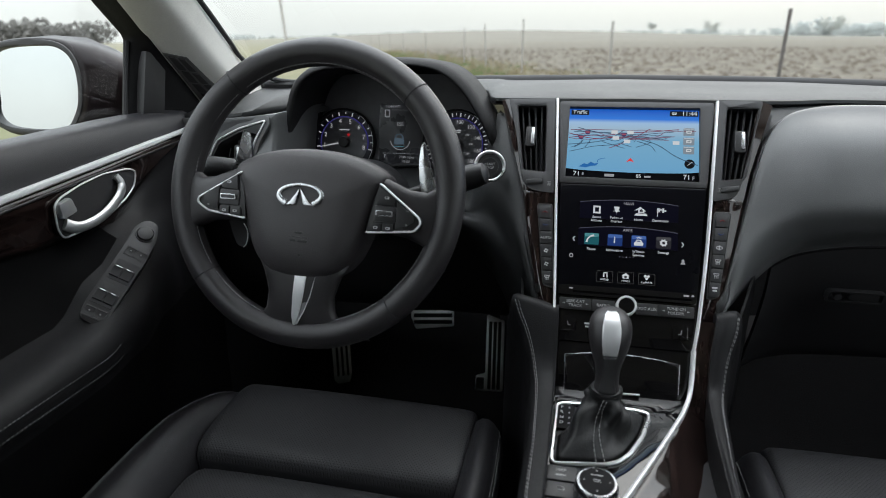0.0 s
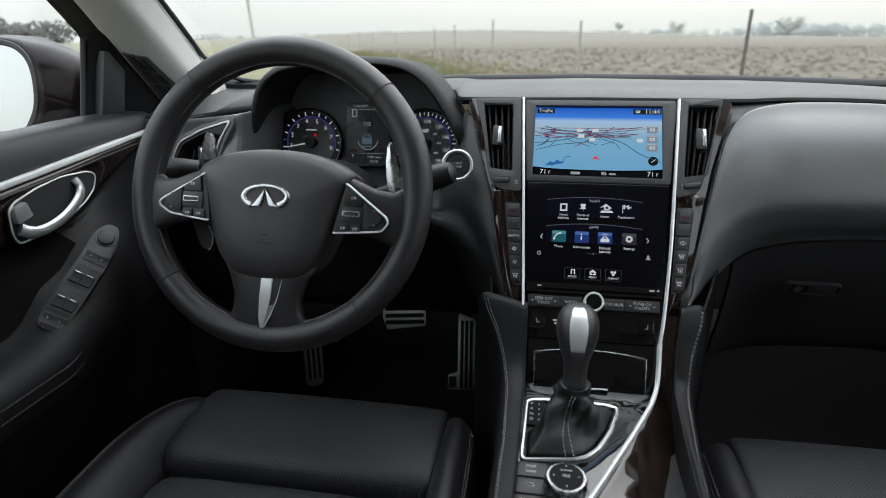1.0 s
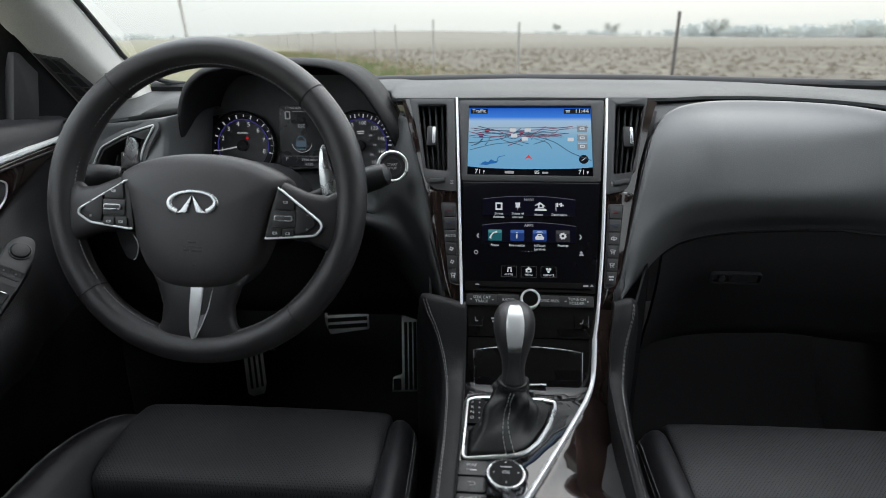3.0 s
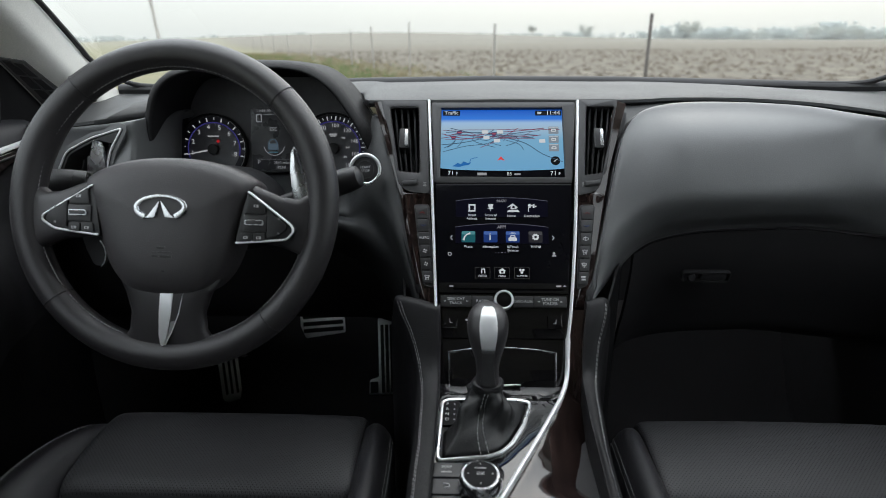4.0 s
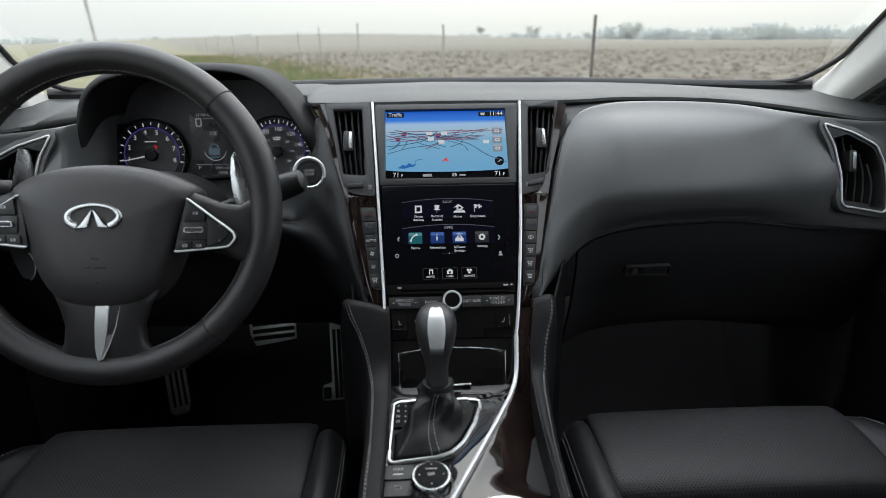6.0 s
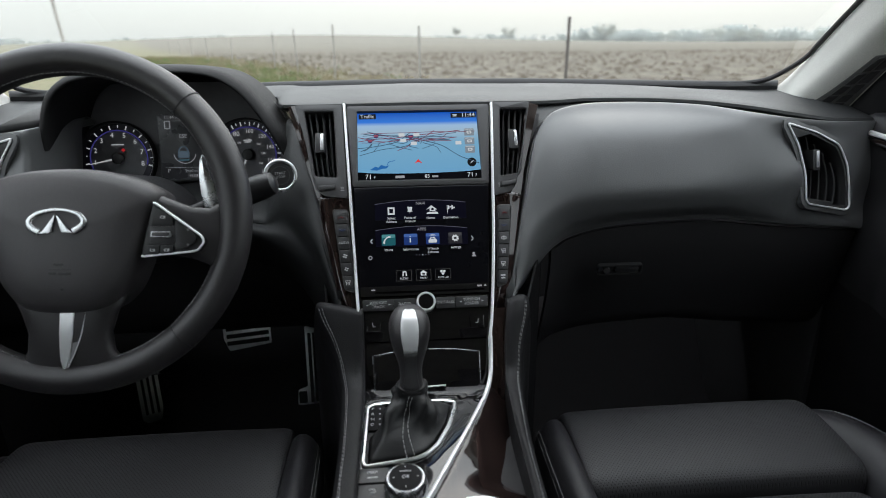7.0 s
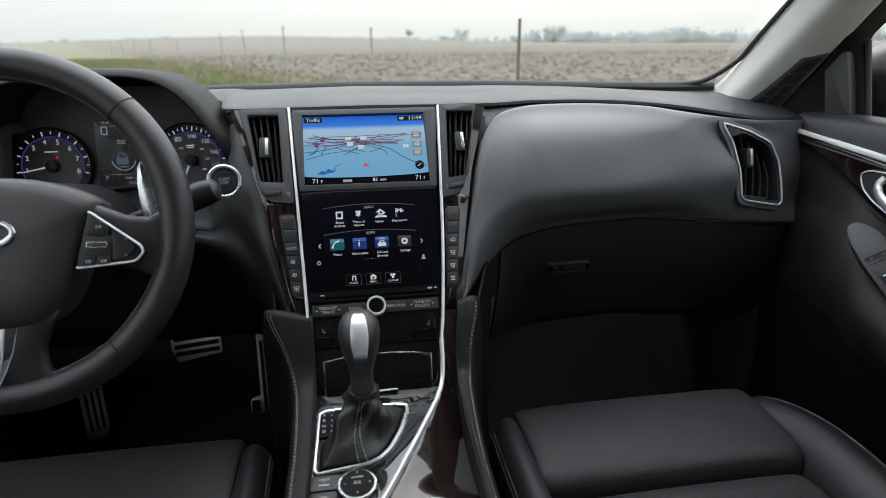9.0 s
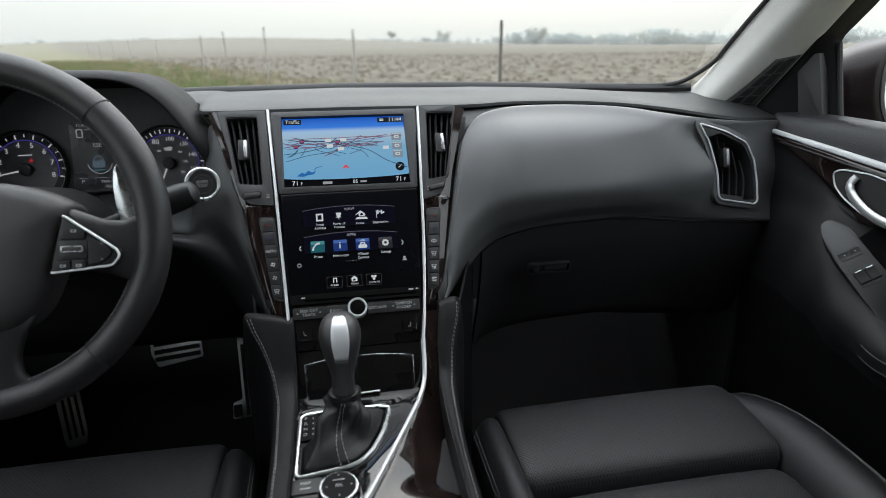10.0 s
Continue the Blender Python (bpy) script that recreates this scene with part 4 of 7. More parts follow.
                for d in (-0.0018, 0, 0.0018):
                    plate(bm, box2(cx + d - 0.0003, cy - 0.0036, cx + d + 0.0003, cy + 0.0006), 0.0034, 0.0041, STACK)
            part("key_mark", bm, PRINT, key)
    # bright edge strips
    ends = [(0.0995, 0.3175), (0.0925, 0.1825), (0.0865, 0.065), (0.0845, 0.027)] if s < 0 else [(0.0995, 0.3165), (0.0945, 0.22), (0.0885, 0.12), (0.0805, 0.035), (0.0755, 0.001)]
    part("edge_strip", strip([STACK @ Vector((s * q[0], q[1], 0.001)) for q in spline([Vector(e) for e in ends], 6)], STACK.col[2].xyz, 0.0038, 0.0036), SATIN, stack, "bright satin-chrome edge strip")

# upper display
BEZ = [(-0.0965, 0.3155), (0.0965, 0.3155), (0.0885, 0.2005), (-0.0900, 0.2005)]
LCD = [(-0.0825, 0.3075), (0.0790, 0.3075), (0.0800, 0.2085), (-0.0830, 0.2095)]
part("screen_bezel", flat(rounded(BEZ, 0.003, 2), -0.03, 0.0, STACK, [LCD], 0.001), GREY, stack, "matt dark grey display surround")
up = part("upper_display", flat(inset(LCD, -0.002), -0.012, -0.006, STACK), SCREEN_GLASS, stack, "lit navigation map display")


def screen_mat(name, bands):
    """A lit picture: colour runs from the foot of the display to its top."""
    m = bpy.data.materials.new(name)
    m.use_nodes = True
    n, k = m.node_tree.nodes, m.node_tree.links
    b = n["Principled BSDF"]
    b.inputs["Base Color"].default_value, b.inputs["Roughness"].default_value = (0.01, 0.01, 0.01, 1), 0.25
    b.inputs["Specular IOR Level"].default_value = 0.08
    co, sep, r, ramp = n.new("ShaderNodeTexCoord"), n.new("ShaderNodeSeparateXYZ"), n.new("ShaderNodeMapRange"), n.new("ShaderNodeValToRGB")
    k.new(co.outputs["Object"], sep.inputs[0])
    z0, z1 = (STACK @ Vector((0, 0.2205, 0))).z, (STACK @ Vector((0, 0.3075, 0))).z
    r.inputs[1].default_value, r.inputs[2].default_value = z0, z1
    k.new(sep.outputs["Z"], r.inputs[0])
    k.new(r.outputs[0], ramp.inputs[0])
    while len(ramp.color_ramp.elements) < len(bands):
        ramp.color_ramp.elements.new(0.5)
    for e, (p, c) in zip(ramp.color_ramp.elements, bands):
        e.position, e.color = p, (*c, 1)
    k.new(ramp.outputs[0], b.inputs["Emission Color"])
    b.inputs["Emission Strength"].default_value = 0.66
    return m


MAP = screen_mat("map_picture", [(0.0, (0.20, 0.50, 0.80)), (0.45, (0.24, 0.54, 0.80)), (0.64, (0.46, 0.66, 0.85)), (0.735, (0.44, 0.68, 0.98)), (0.80, (0.03, 0.25, 0.95)), (1.0, (0.006, 0.09, 0.62))])
land_edge = [(-0.0825, 0.3070), (0.0788, 0.3070), (0.0798, 0.2230)] + [(0.08 - 0.163 * i / 10, 0.2225 + 0.0025 * (2 * i / 10 - 1) ** 2 - 0.0028) for i in range(1, 10)] + [(-0.0828, 0.2230)]
part("map", flat(land_edge, -0.0059, -0.0052, STACK), MAP, up, "pale blue tilted road map")
LINE_D = glow("map_dark_line", (0.07, 0.14, 0.23), 0.5)
LINE_R = glow("map_red_line", (0.30, 0.07, 0.13), 0.5)
WHITE = glow("display_white", (0.8, 0.84, 0.88), 0.62)
BLACK_UI = glow("display_black", (0.01, 0.012, 0.015), 0.4)
LAKE = glow("map_lake", (0.02, 0.14, 0.42), 0.8)
HZ = -0.0049


def map_line(pts, r, material, name="road_line"):
    return part(name, tube([STACK @ Vector((x, y, HZ)) for x, y, *_ in spline([Vector((*q, 0)) for q in pts], 4)], r, 4, flatten=0.3, up=STACK.col[2].xyz), material, up)


rnd = random.Random(7)
for i in range(7):
    y = 0.2645 + 0.0020 * i
    x0 = -0.08 + 0.01 * rnd.random()
    map_line([(x0 + j * 0.022 * (1 + 0.2 * rnd.random()), y + rnd.gauss(0, 0.0021)) for j in range(8) if x0 + j * 0.022 < 0.055], 0.00038, LINE_R if i % 3 == 0 else LINE_D)
for i in range(8):
    x, y = rnd.uniform(-0.07, 0.04), rnd.uniform(0.262, 0.274)
    map_line([(x, y), (x + rnd.uniform(-0.01, 0.02), y - 0.006), (x + rnd.uniform(-0.02, 0.035), y - rnd.uniform(0.008, 0.015))], 0.00042, LINE_D)
for pts, tone in (([(-0.082, 0.2655), (-0.06, 0.2690), (-0.035, 0.2700), (-0.01, 0.2735), (0.02, 0.2760), (0.055, 0.2800)], LINE_R),
                  ([(-0.082, 0.2720), (-0.05, 0.2650), (-0.02, 0.2675), (0.01, 0.2665), (0.05, 0.2700)], LINE_R),
                  ([(-0.07, 0.2800), (-0.045, 0.2740), (-0.02, 0.2715), (0.0, 0.2640)], LINE_D),
                  ([(-0.082, 0.2560), (-0.055, 0.2590), (-0.03, 0.2650), (-0.012, 0.2780)], LINE_D),
                  ([(-0.03, 0.2520), (-0.012, 0.2600), (0.008, 0.2720), (0.02, 0.2800)], LINE_R),
                  ([(0.005, 0.2660), (0.03, 0.2580), (0.052, 0.2430), (0.078, 0.2320)], LINE_D)):
    map_line(pts, 0.00050, tone)
map_line([(-0.08, 0.246), (-0.05, 0.254), (-0.02, 0.258), (0.0, 0.268)], 0.00042, LINE_D)
map_line([(-0.044, 0.232), (-0.042, 0.236), (-0.034, 0.238)], 0.0004, LAKE)
part("lake", flat([(-0.067, 0.2255), (-0.06, 0.230), (-0.056, 0.2285), (-0.052, 0.2325), (-0.047, 0.230), (-0.042, 0.2315), (-0.045, 0.2275), (-0.052, 0.2265), (-0.058, 0.2245)], -0.0052, HZ, STACK), LAKE, up)
RED = glow("display_red", (0.7, 0.05, 0.05), 0.9)
part("position_arrow", flat([(-0.008, 0.2335), (-0.003, 0.2395), (0.002, 0.2335), (-0.003, 0.2352)], -0.0052, HZ, STACK), RED, up)
for x, y in ((-0.058, 0.2735), (-0.066, 0.2665), (-0.012, 0.2715)):
    part("road_shield", flat(rounded([(x - 0.0036, y + 0.0026), (x + 0.0036, y + 0.0026), (x + 0.0030, y - 0.0016), (x, y - 0.0034), (x - 0.0030, y - 0.0016)], 0.001), -0.0052, HZ + 0.0002, STACK), glow("shield", (0.10, 0.05, 0.16), 0.6), up)
    part("shield_bar", flat(box2(x - 0.0026, y - 0.0006, x + 0.0026, y + 0.0010), -0.0052, HZ + 0.0004, STACK), glow("shield_red", (0.5, 0.12, 0.16), 0.6), up)
for x, y in ((-0.024, 0.2745), (-0.004, 0.2745), (-0.022, 0.2665), (-0.008, 0.262), (0.052, 0.2615)):
    part("map_sign", flat(rounded(box2(x - 0.004, y - 0.0024, x + 0.004, y + 0.0024), 0.0008), -0.0052, HZ + 0.0002, STACK), WHITE, up)
for y in (0.2770, 0.2640, 0.2520):
    part("map_key", flat(rounded(box2(0.0605, y - 0.0052, 0.0738, y + 0.0052), 0.0012), -0.0052, HZ, STACK), glow("map_key_grey", (0.30, 0.36, 0.42), 0.6), up)
    part("map_key_edge", flat(box2(0.0612, y + 0.0034, 0.0731, y + 0.0046), -0.0052, HZ + 0.0002, STACK), glow("map_key_pale", (0.62, 0.68, 0.74), 0.6), up)
    part("map_key_mark", flat(rounded(box2(0.0640, y - 0.0022, 0.0703, y + 0.0016), 0.0010), -0.0052, HZ + 0.0003, STACK, [rounded(box2(0.0652, y - 0.0012, 0.0691, y + 0.0006), 0.0005)]), WHITE, up)
part("compass", disc(bmesh.new(), STACK, 0.0685, 0.2335, 0.0062, -0.0052, HZ, 24), BLACK_UI, up)
part("compass_needle", flat([(0.0655, 0.2315), (0.069, 0.2345), (0.0722, 0.2365), (0.068, 0.2325)], -0.005, HZ + 0.0003, STACK), WHITE, up)
part("caption_box", flat(box2(-0.0805, 0.2985, -0.0575, 0.3055), -0.0052, HZ, STACK), BLACK_UI, up)
words("caption", "Traffic", 0.0072, STACK, -0.069, 0.302, WHITE, up, HZ + 0.0004)
part("clock_box", flat(box2(0.0435, 0.2985, 0.0780, 0.3055), -0.0052, HZ, STACK), BLACK_UI, up)
words("clock", "11:44", 0.0085, STACK, 0.0672, 0.302, WHITE, up, HZ + 0.0004)
part("signal_mark", bars(bmesh.new(), STACK, 0.049, 0.302, 0.006, 0.0012, 2, HZ + 0.0003), WHITE, up)
for x in (-0.0690, 0.0655):
    words("temperature", "71", 0.0090, STACK, x, 0.2155, WHITE, up, HZ)
    words("degree_mark", "F", 0.0058, STACK, x + 0.0078, 0.2148, WHITE, up, HZ)
part("station_mark", bars(bmesh.new(), STACK, -0.028, 0.2148, 0.012, 0.0036, 1, HZ), glow("display_dim", (0.5, 0.52, 0.55), 0.5), up)
words("station", "85", 0.0068, STACK, 0.008, 0.2148, WHITE, up, HZ)
part("station_mark", bars(bmesh.new(), STACK, 0.0185, 0.2145, 0.008, 0.0024, 1, HZ), glow("display_dim", (0.5, 0.52, 0.55), 0.5), up)

# lower touch display
LOW = [(-0.0885, 0.1995), (0.0875, 0.1995), (0.0785, 0.0560), (-0.0830, 0.0560)]
low = part("lower_display", flat(rounded(LOW, 0.002, 2), -0.03, -0.001, STACK, soft=0.0008), SCREEN_GLASS, stack, "glossy black touch display with lit icons")
DIM = glow("display_grey", (0.5, 0.5, 0.55), 0.5)
ARC = glow("display_arc", (0.22, 0.22, 0.30), 0.35)
BLUEDARK = glow("display_night_blue", (0.006, 0.006, 0.017), 0.4)
TEAL, BLUE = glow("icon_teal", (0.02, 0.14, 0.17), 0.6), glow("icon_blue", (0.02, 0.055, 0.23), 0.6)
TEAL_HI, BLUE_HI, GREY_HI = glow("icon_teal_pale", (0.10, 0.32, 0.36), 0.6), glow("icon_blue_pale", (0.08, 0.17, 0.50), 0.6), glow("icon_grey_pale", (0.10, 0.10, 0.11), 0.5)
H0 = -0.0006
for y, a in ((0.1805, 0.0045), (0.1455, 0.0045)):
    top = [(-0.062 + 0.118 * i / 16, y - a * (2 * i / 16 - 1) ** 2) for i in range(17)]
    part("menu_panel", flat(top + [(0.056, y - 0.026), (-0.062, y - 0.026)], -0.001, H0, STACK), BLUEDARK, low)
    part("menu_arc", tube([STACK @ Vector((x, yy, H0)) for x, yy in top], 0.0004, 4), ARC, low)
words("heading", "NAVI", 0.0055, STACK, -0.003, 0.1758, DIM, low, H0 + 0.0003)
words("heading", "APPS", 0.0055, STACK, -0.003, 0.1410, DIM, low, H0 + 0.0003)
for x, y, s in ((-0.041, 0.1545, "Street\nAddress"), (-0.017, 0.1545, "Points of\nInterest"), (0.0095, 0.1558, "Home"), (0.0355, 0.1558, "Destination"), (-0.0455, 0.1150, "Phone"), (-0.0174, 0.1150, "Information"), (0.0396, 0.1158, "Settings"), (0.0107, 0.1128, "InTouch\nServices")):
    words("icon_name", s, 0.0046, STACK, x, y, WHITE, low, H0 + 0.0003, wide=0.92)
part("icon", flat(box2(-0.0455, 0.1615, -0.0365, 0.1715), -0.001, H0 + 0.0004, STACK, [box2(-0.0435, 0.1635, -0.0385, 0.1695)]), WHITE, low, "white square address icon")
part("icon", flat([(-0.0205, 0.1715), (-0.0135, 0.1715), (-0.0150, 0.1665), (-0.0130, 0.1655), (-0.0165, 0.1650), (-0.0170, 0.1610), (-0.0175, 0.1650), (-0.0210, 0.1655), (-0.0190, 0.1665)], -0.001, H0 + 0.0004, STACK), WHITE, low, "white drawing-pin icon")
part("icon", flat([(0.0040, 0.1672), (0.0110, 0.1728), (0.0180, 0.1672), (0.0160, 0.1672), (0.0160, 0.1650), (0.0085, 0.1650), (0.0085, 0.1690)], -0.001, H0 + 0.0004, STACK, [[(0.0105, 0.1662), (0.0140, 0.1662), (0.0140, 0.1684), (0.0122, 0.1698), (0.0105, 0.1684)]]), WHITE, low, "white house icon")
part("icon", flat([(0.0062, 0.1640), (0.0180, 0.1640), (0.0200, 0.1612), (0.0040, 0.1612)], -0.001, H0 + 0.0004, STACK), WHITE, low)
bm = flat(box2(0.0310, 0.1612, 0.0318, 0.1720), -0.001, H0 + 0.0004, STACK)
for i in range(4):
    for j in range(3):
        if (i + j) % 2 == 0 or j == 1:
            x, y = 0.0322 + i * 0.0024, 0.1668 + j * 0.0018 + 0.0006 * math.sin(i * 1.6)
            plate(bm, box2(x, y, x + 0.0021, y + 0.0016), -0.001, H0 + 0.0004, STACK)
part("icon", bm, WHITE, low, "white chequered flag icon")
for x, tone in ((-0.0455, TEAL), (-0.0174, BLUE), (0.0107, BLUE), (0.0396, glow("icon_grey", (0.04, 0.04, 0.048), 0.5))):
    part("icon_tile", flat(rounded(box2(x - 0.0088, 0.1208, x + 0.0088, 0.1355), 0.0015), -0.001, H0 + 0.0002, STACK), tone, low)
    part("tile_sheen", flat(rounded(box2(x - 0.0084, 0.1310, x + 0.0084, 0.1352), 0.0014), -0.001, H0 + 0.00035, STACK), {TEAL: TEAL_HI, BLUE: BLUE_HI}.get(tone, GREY_HI), low)
part("icon_mark", tube([STACK @ Vector((x, y, H0 + 0.0006)) for x, y in ((-0.0515, 0.1235), (-0.0505, 0.1275), (-0.0475, 0.1310), (-0.0430, 0.1325))], [0.0014, 0.0008, 0.0008, 0.0014], 6), WHITE, low)
words("icon_mark", "i", 0.0130, STACK, -0.018, 0.128, WHITE, low, H0 + 0.0005, wide=1.3)
bm = flat([(0.0055, 0.1228), (0.0159, 0.1228), (0.0162, 0.1262), (0.0145, 0.1275), (0.0132, 0.1302), (0.0082, 0.1302), (0.0069, 0.1275), (0.0052, 0.1262)], -0.001, H0 + 0.0005, STACK, [[(0.0084, 0.1276), (0.0130, 0.1276), (0.0122, 0.1292), (0.0092, 0.1292)]])
for r in (0.0022, 0.0040):
    tube([STACK @ Vector((0.0107 + r * math.cos(a), 0.1312 + r * 0.6 * math.sin(a), H0 + 0.0004)) for a in (radians(25 + 13 * j) for j in range(11))], 0.0003, 4, bm=bm)
part("icon_mark", bm, WHITE, low)
gear = []
for i in range(32):
    a = math.tau * i / 32
    r = 0.0046 if (i // 2) % 2 else 0.0037
    gear.append((0.0396 + r * math.cos(a), 0.128 + r * math.sin(a)))
part("icon_mark", flat(gear, -0.001, H0 + 0.0005, STACK, [circle(0.0396, 0.128, 0.0018, 16)]), WHITE, low)
for s, x in ((-1, -0.067), (1, 0.0615)):
    part("page_arrow", tube([STACK @ Vector((x - s * 0.0012, 0.1300, H0 + 0.0004)), STACK @ Vector((x + s * 0.0012, 0.127, H0 + 0.0004)), STACK @ Vector((x - s * 0.0012, 0.124, H0 + 0.0004))], 0.0005, 5), WHITE, low)
part("small_icon", ring(circle(-0.069, 0.1055, 0.0026, 20), 0.001, -0.001, H0 + 0.0004, STACK), DIM, low)
part("small_icon", flat([(0.0592, 0.1030), (0.0652, 0.1030), (0.0640, 0.1050), (0.0632, 0.1055), (0.0640, 0.1075), (0.0622, 0.1092), (0.0604, 0.1075), (0.0612, 0.1055), (0.0604, 0.1050)], -0.001, H0 + 0.0004, STACK), DIM, low)
for x in (-0.011, -0.007, -0.003, 0.001, 0.005):
    part("page_dot", disc(bmesh.new(), STACK, x, 0.1075, 0.0006, -0.001, H0 + 0.0003, 10), WHITE if x == -0.003 else ARC, low)
for x, s in ((-0.0275, "AUDIO"), (-0.003, "MENU"), (0.0215, "CLIMATE")):
    part("soft_key", ring(rounded(box2(x - 0.0095, 0.0745, x + 0.0095, 0.0885), 0.0008), 0.0004, -0.001, H0, STACK), glow("key_edge", (0.2, 0.2, 0.2), 0.2), low)
    words("key_name", s, 0.0034, STACK, x, 0.0775, WHITE, low, H0 + 0.0003)
part("key_icon", flat([(-0.0295, 0.0808), (-0.0280, 0.0808), (-0.0280, 0.0855), (-0.0255, 0.0855), (-0.0255, 0.0808), (-0.024, 0.0808), (-0.0245, 0.0868), (-0.0290, 0.0868)], -0.001, H0 + 0.0003, STACK), WHITE, low)
part("key_icon", flat([(-0.0075, 0.0840), (-0.003, 0.0875), (0.0015, 0.0840), (0.0005, 0.0840), (0.0005, 0.0808), (-0.0065, 0.0808), (-0.0065, 0.0840)], -0.001, H0 + 0.0003, STACK, [box2(-0.0045, 0.0815, -0.0015, 0.0840)]), WHITE, low)
bm = bmesh.new()
for a in range(3):
    disc(bm, STACK, 0.0215 + 0.002 * math.cos(a * 2.1 + 0.5), 0.0842 + 0.002 * math.sin(a * 2.1 + 0.5), 0.0016, -0.001, H0 + 0.0003, 10)
part("key_icon", bm, WHITE, low)
# disc slot, audio keys, knob, heater keys
part("disc_slot_panel", flat([(-0.0825, 0.0685), (0.0785, 0.0685), (0.0782, 0.0555), (-0.0822, 0.0555)], -0.012, 0.0004, STACK, [box2(-0.064, 0.0592, 0.072, 0.0612)], 0.0006), PIANO, stack)
part("slot_mark", bars(bmesh.new(), STACK, 0.0665, 0.0648, 0.006, 0.002, 1, 0.0009), DIM, stack)
part("slot_mark", flat([(0.0718, 0.0642), (0.0738, 0.0668), (0.0758, 0.0642)], 0.0, 0.0009, STACK), DIM, stack)
part("slot_mark", bars(bmesh.new(), STACK, -0.0665, 0.0640, 0.005, 0.0014, 1, 0.0009), DIM, stack)
audio = part("audio_panel", flat([(-0.0825, 0.0550), (0.0785, 0.0550), (0.0765, 0.0000), (-0.0800, 0.0000)], -0.03, -0.0015, STACK, soft=0.0006), PIANO, stack, "glossy black audio panel")
for x0, x1, s in ((-0.0795, -0.0415, "SEEK·CAT\nTRACK"), (-0.0410, -0.0145, "RADIO"), (0.0105, 0.0345, "DISC·AUX"), (0.0350, 0.0755, "TUNE·CH\nFOLDER")):
    key = part("audio_key", flat(rounded(box2(x0, 0.0382, x1, 0.0520), 0.001), -0.0015, 0.0015, STACK, soft=0.0008), PLASTIC, audio)
    words("key_name", s, 0.0050, STACK, (x0 + x1) / 2, 0.0452, PRINT, key, 0.0019)
    if "\n" in s:
        for d in (-1, 1):
            part("seek_mark", flat([((x0 + x1) / 2 + d * 0.0125, 0.0460), ((x0 + x1) / 2 + d * 0.0155, 0.0452), ((x0 + x1) / 2 + d * 0.0125, 0.0444)], 0.0014, 0.0019, STACK), PRINT, key)
kn = part("volume_knob", ring(circle(-0.002, 0.0455, 0.0118, 40), 0.0026, -0.001, 0.0155, STACK, 0.001), SATIN, audio, "chrome-ringed volume knob")
part("knob_face", disc(bmesh.new(), STACK, -0.002, 0.0455, 0.0094, -0.001, 0.0135, 32, 0.0008), PIANO, kn)
for s, x in ((-1, -0.0665), (1, 0.0605)):
    key = part("seat_heater_key", flat(rounded(box2(x - 0.0085, 0.0125, x + 0.0085, 0.0285), 0.0012), -0.003, 0.0006, STACK, soft=0.0006), PIANO, audio)
    bm = bmesh.new()
    plate(bm, [(x - s * 0.0022, 0.0180), (x + s * 0.0014, 0.0180), (x + s * 0.0022, 0.0235), (x + s * 0.0012, 0.0235), (x + s * 0.0004, 0.0193), (x - s * 0.0022, 0.0190)], 0.0003, 0.001, STACK)
    part("heater_mark", bm, DIMPRINT, key)
part("air_bag_mark", bars(bmesh.new(), STACK, -0.040, 0.0205, 0.017, 0.0022, 2, -0.0009), PRINT, audio)
# storage lid under the audio panel
lidpanel = part("lid_surround", flat([(-0.0800, -0.0006), (0.0758, -0.0006), (0.072, -0.072), (-0.080, -0.072)], -0.03, -0.003, STACK, soft=0.0006), PIANO, stack)
arc = [(-0.0690 + 0.130 * i / 12, -0.0165 + 0.0055 * (1 - (2 * i / 12 - 1) ** 2)) for i in range(13)]
LID = arc + [(0.0595, -0.0625), (-0.0675, -0.0625)]
lid = part("storage_lid", flat(inset(LID, 0.0018), -0.02, 0.0, STACK, soft=0.001), PIANO, stack, "gloss black ashtray lid")
part("lid_outline", tube([STACK @ Vector((x, y, -0.0002)) for x, y in LID], 0.0006, 6, True), SILVER, lid)
part("lid_grip", strip([STACK @ Vector((-0.010, -0.0560, 0.001)), STACK @ Vector((0.0175, -0.0550, 0.001))], STACK.col[2].xyz, 0.0026, 0.0026), CHROME, lid)

# ---- steering wheel, stalks and instruments ----
TILT_W = radians(20)
WHEEL = frame_of((-0.3815, 0.7405, 0.9415), (1, 0, 0), (0, math.sin(TILT_W), math.cos(TILT_W))) @ pose(0, 0, 0, 0, 0, -1.6)
sw = thing("steering_wheel", (-0.378, 0.80, 0.92), "black leather steering wheel with thin silver trim, upright", "steering wheel")


def on(x, y, z=0.0):
    return WHEEL @ Vector((x, y, z))


RR, RT = 0.1720, 0.0172
rows = []
for i in range(120):
    a = math.tau * i / 120
    thick = RT * (1 + 0.06 * math.exp(-((math.degrees(a) % 360 - 22) / 16) ** 2) + 0.06 * math.exp(-((math.degrees(a) % 360 - 158) / 16) ** 2))
    row = []
    for j in range(16):
        b = math.tau * j / 16
        row.append(on((RR + thick * math.cos(b)) * math.cos(a), (RR + thick * math.cos(b)) * math.sin(a), thick * 1.06 * math.sin(b)))
    rows.append(row)
rim = part("rim", loft(rows, True, True), RIM_LEATHER, sw, "leather-wrapped rim", sharp=180)
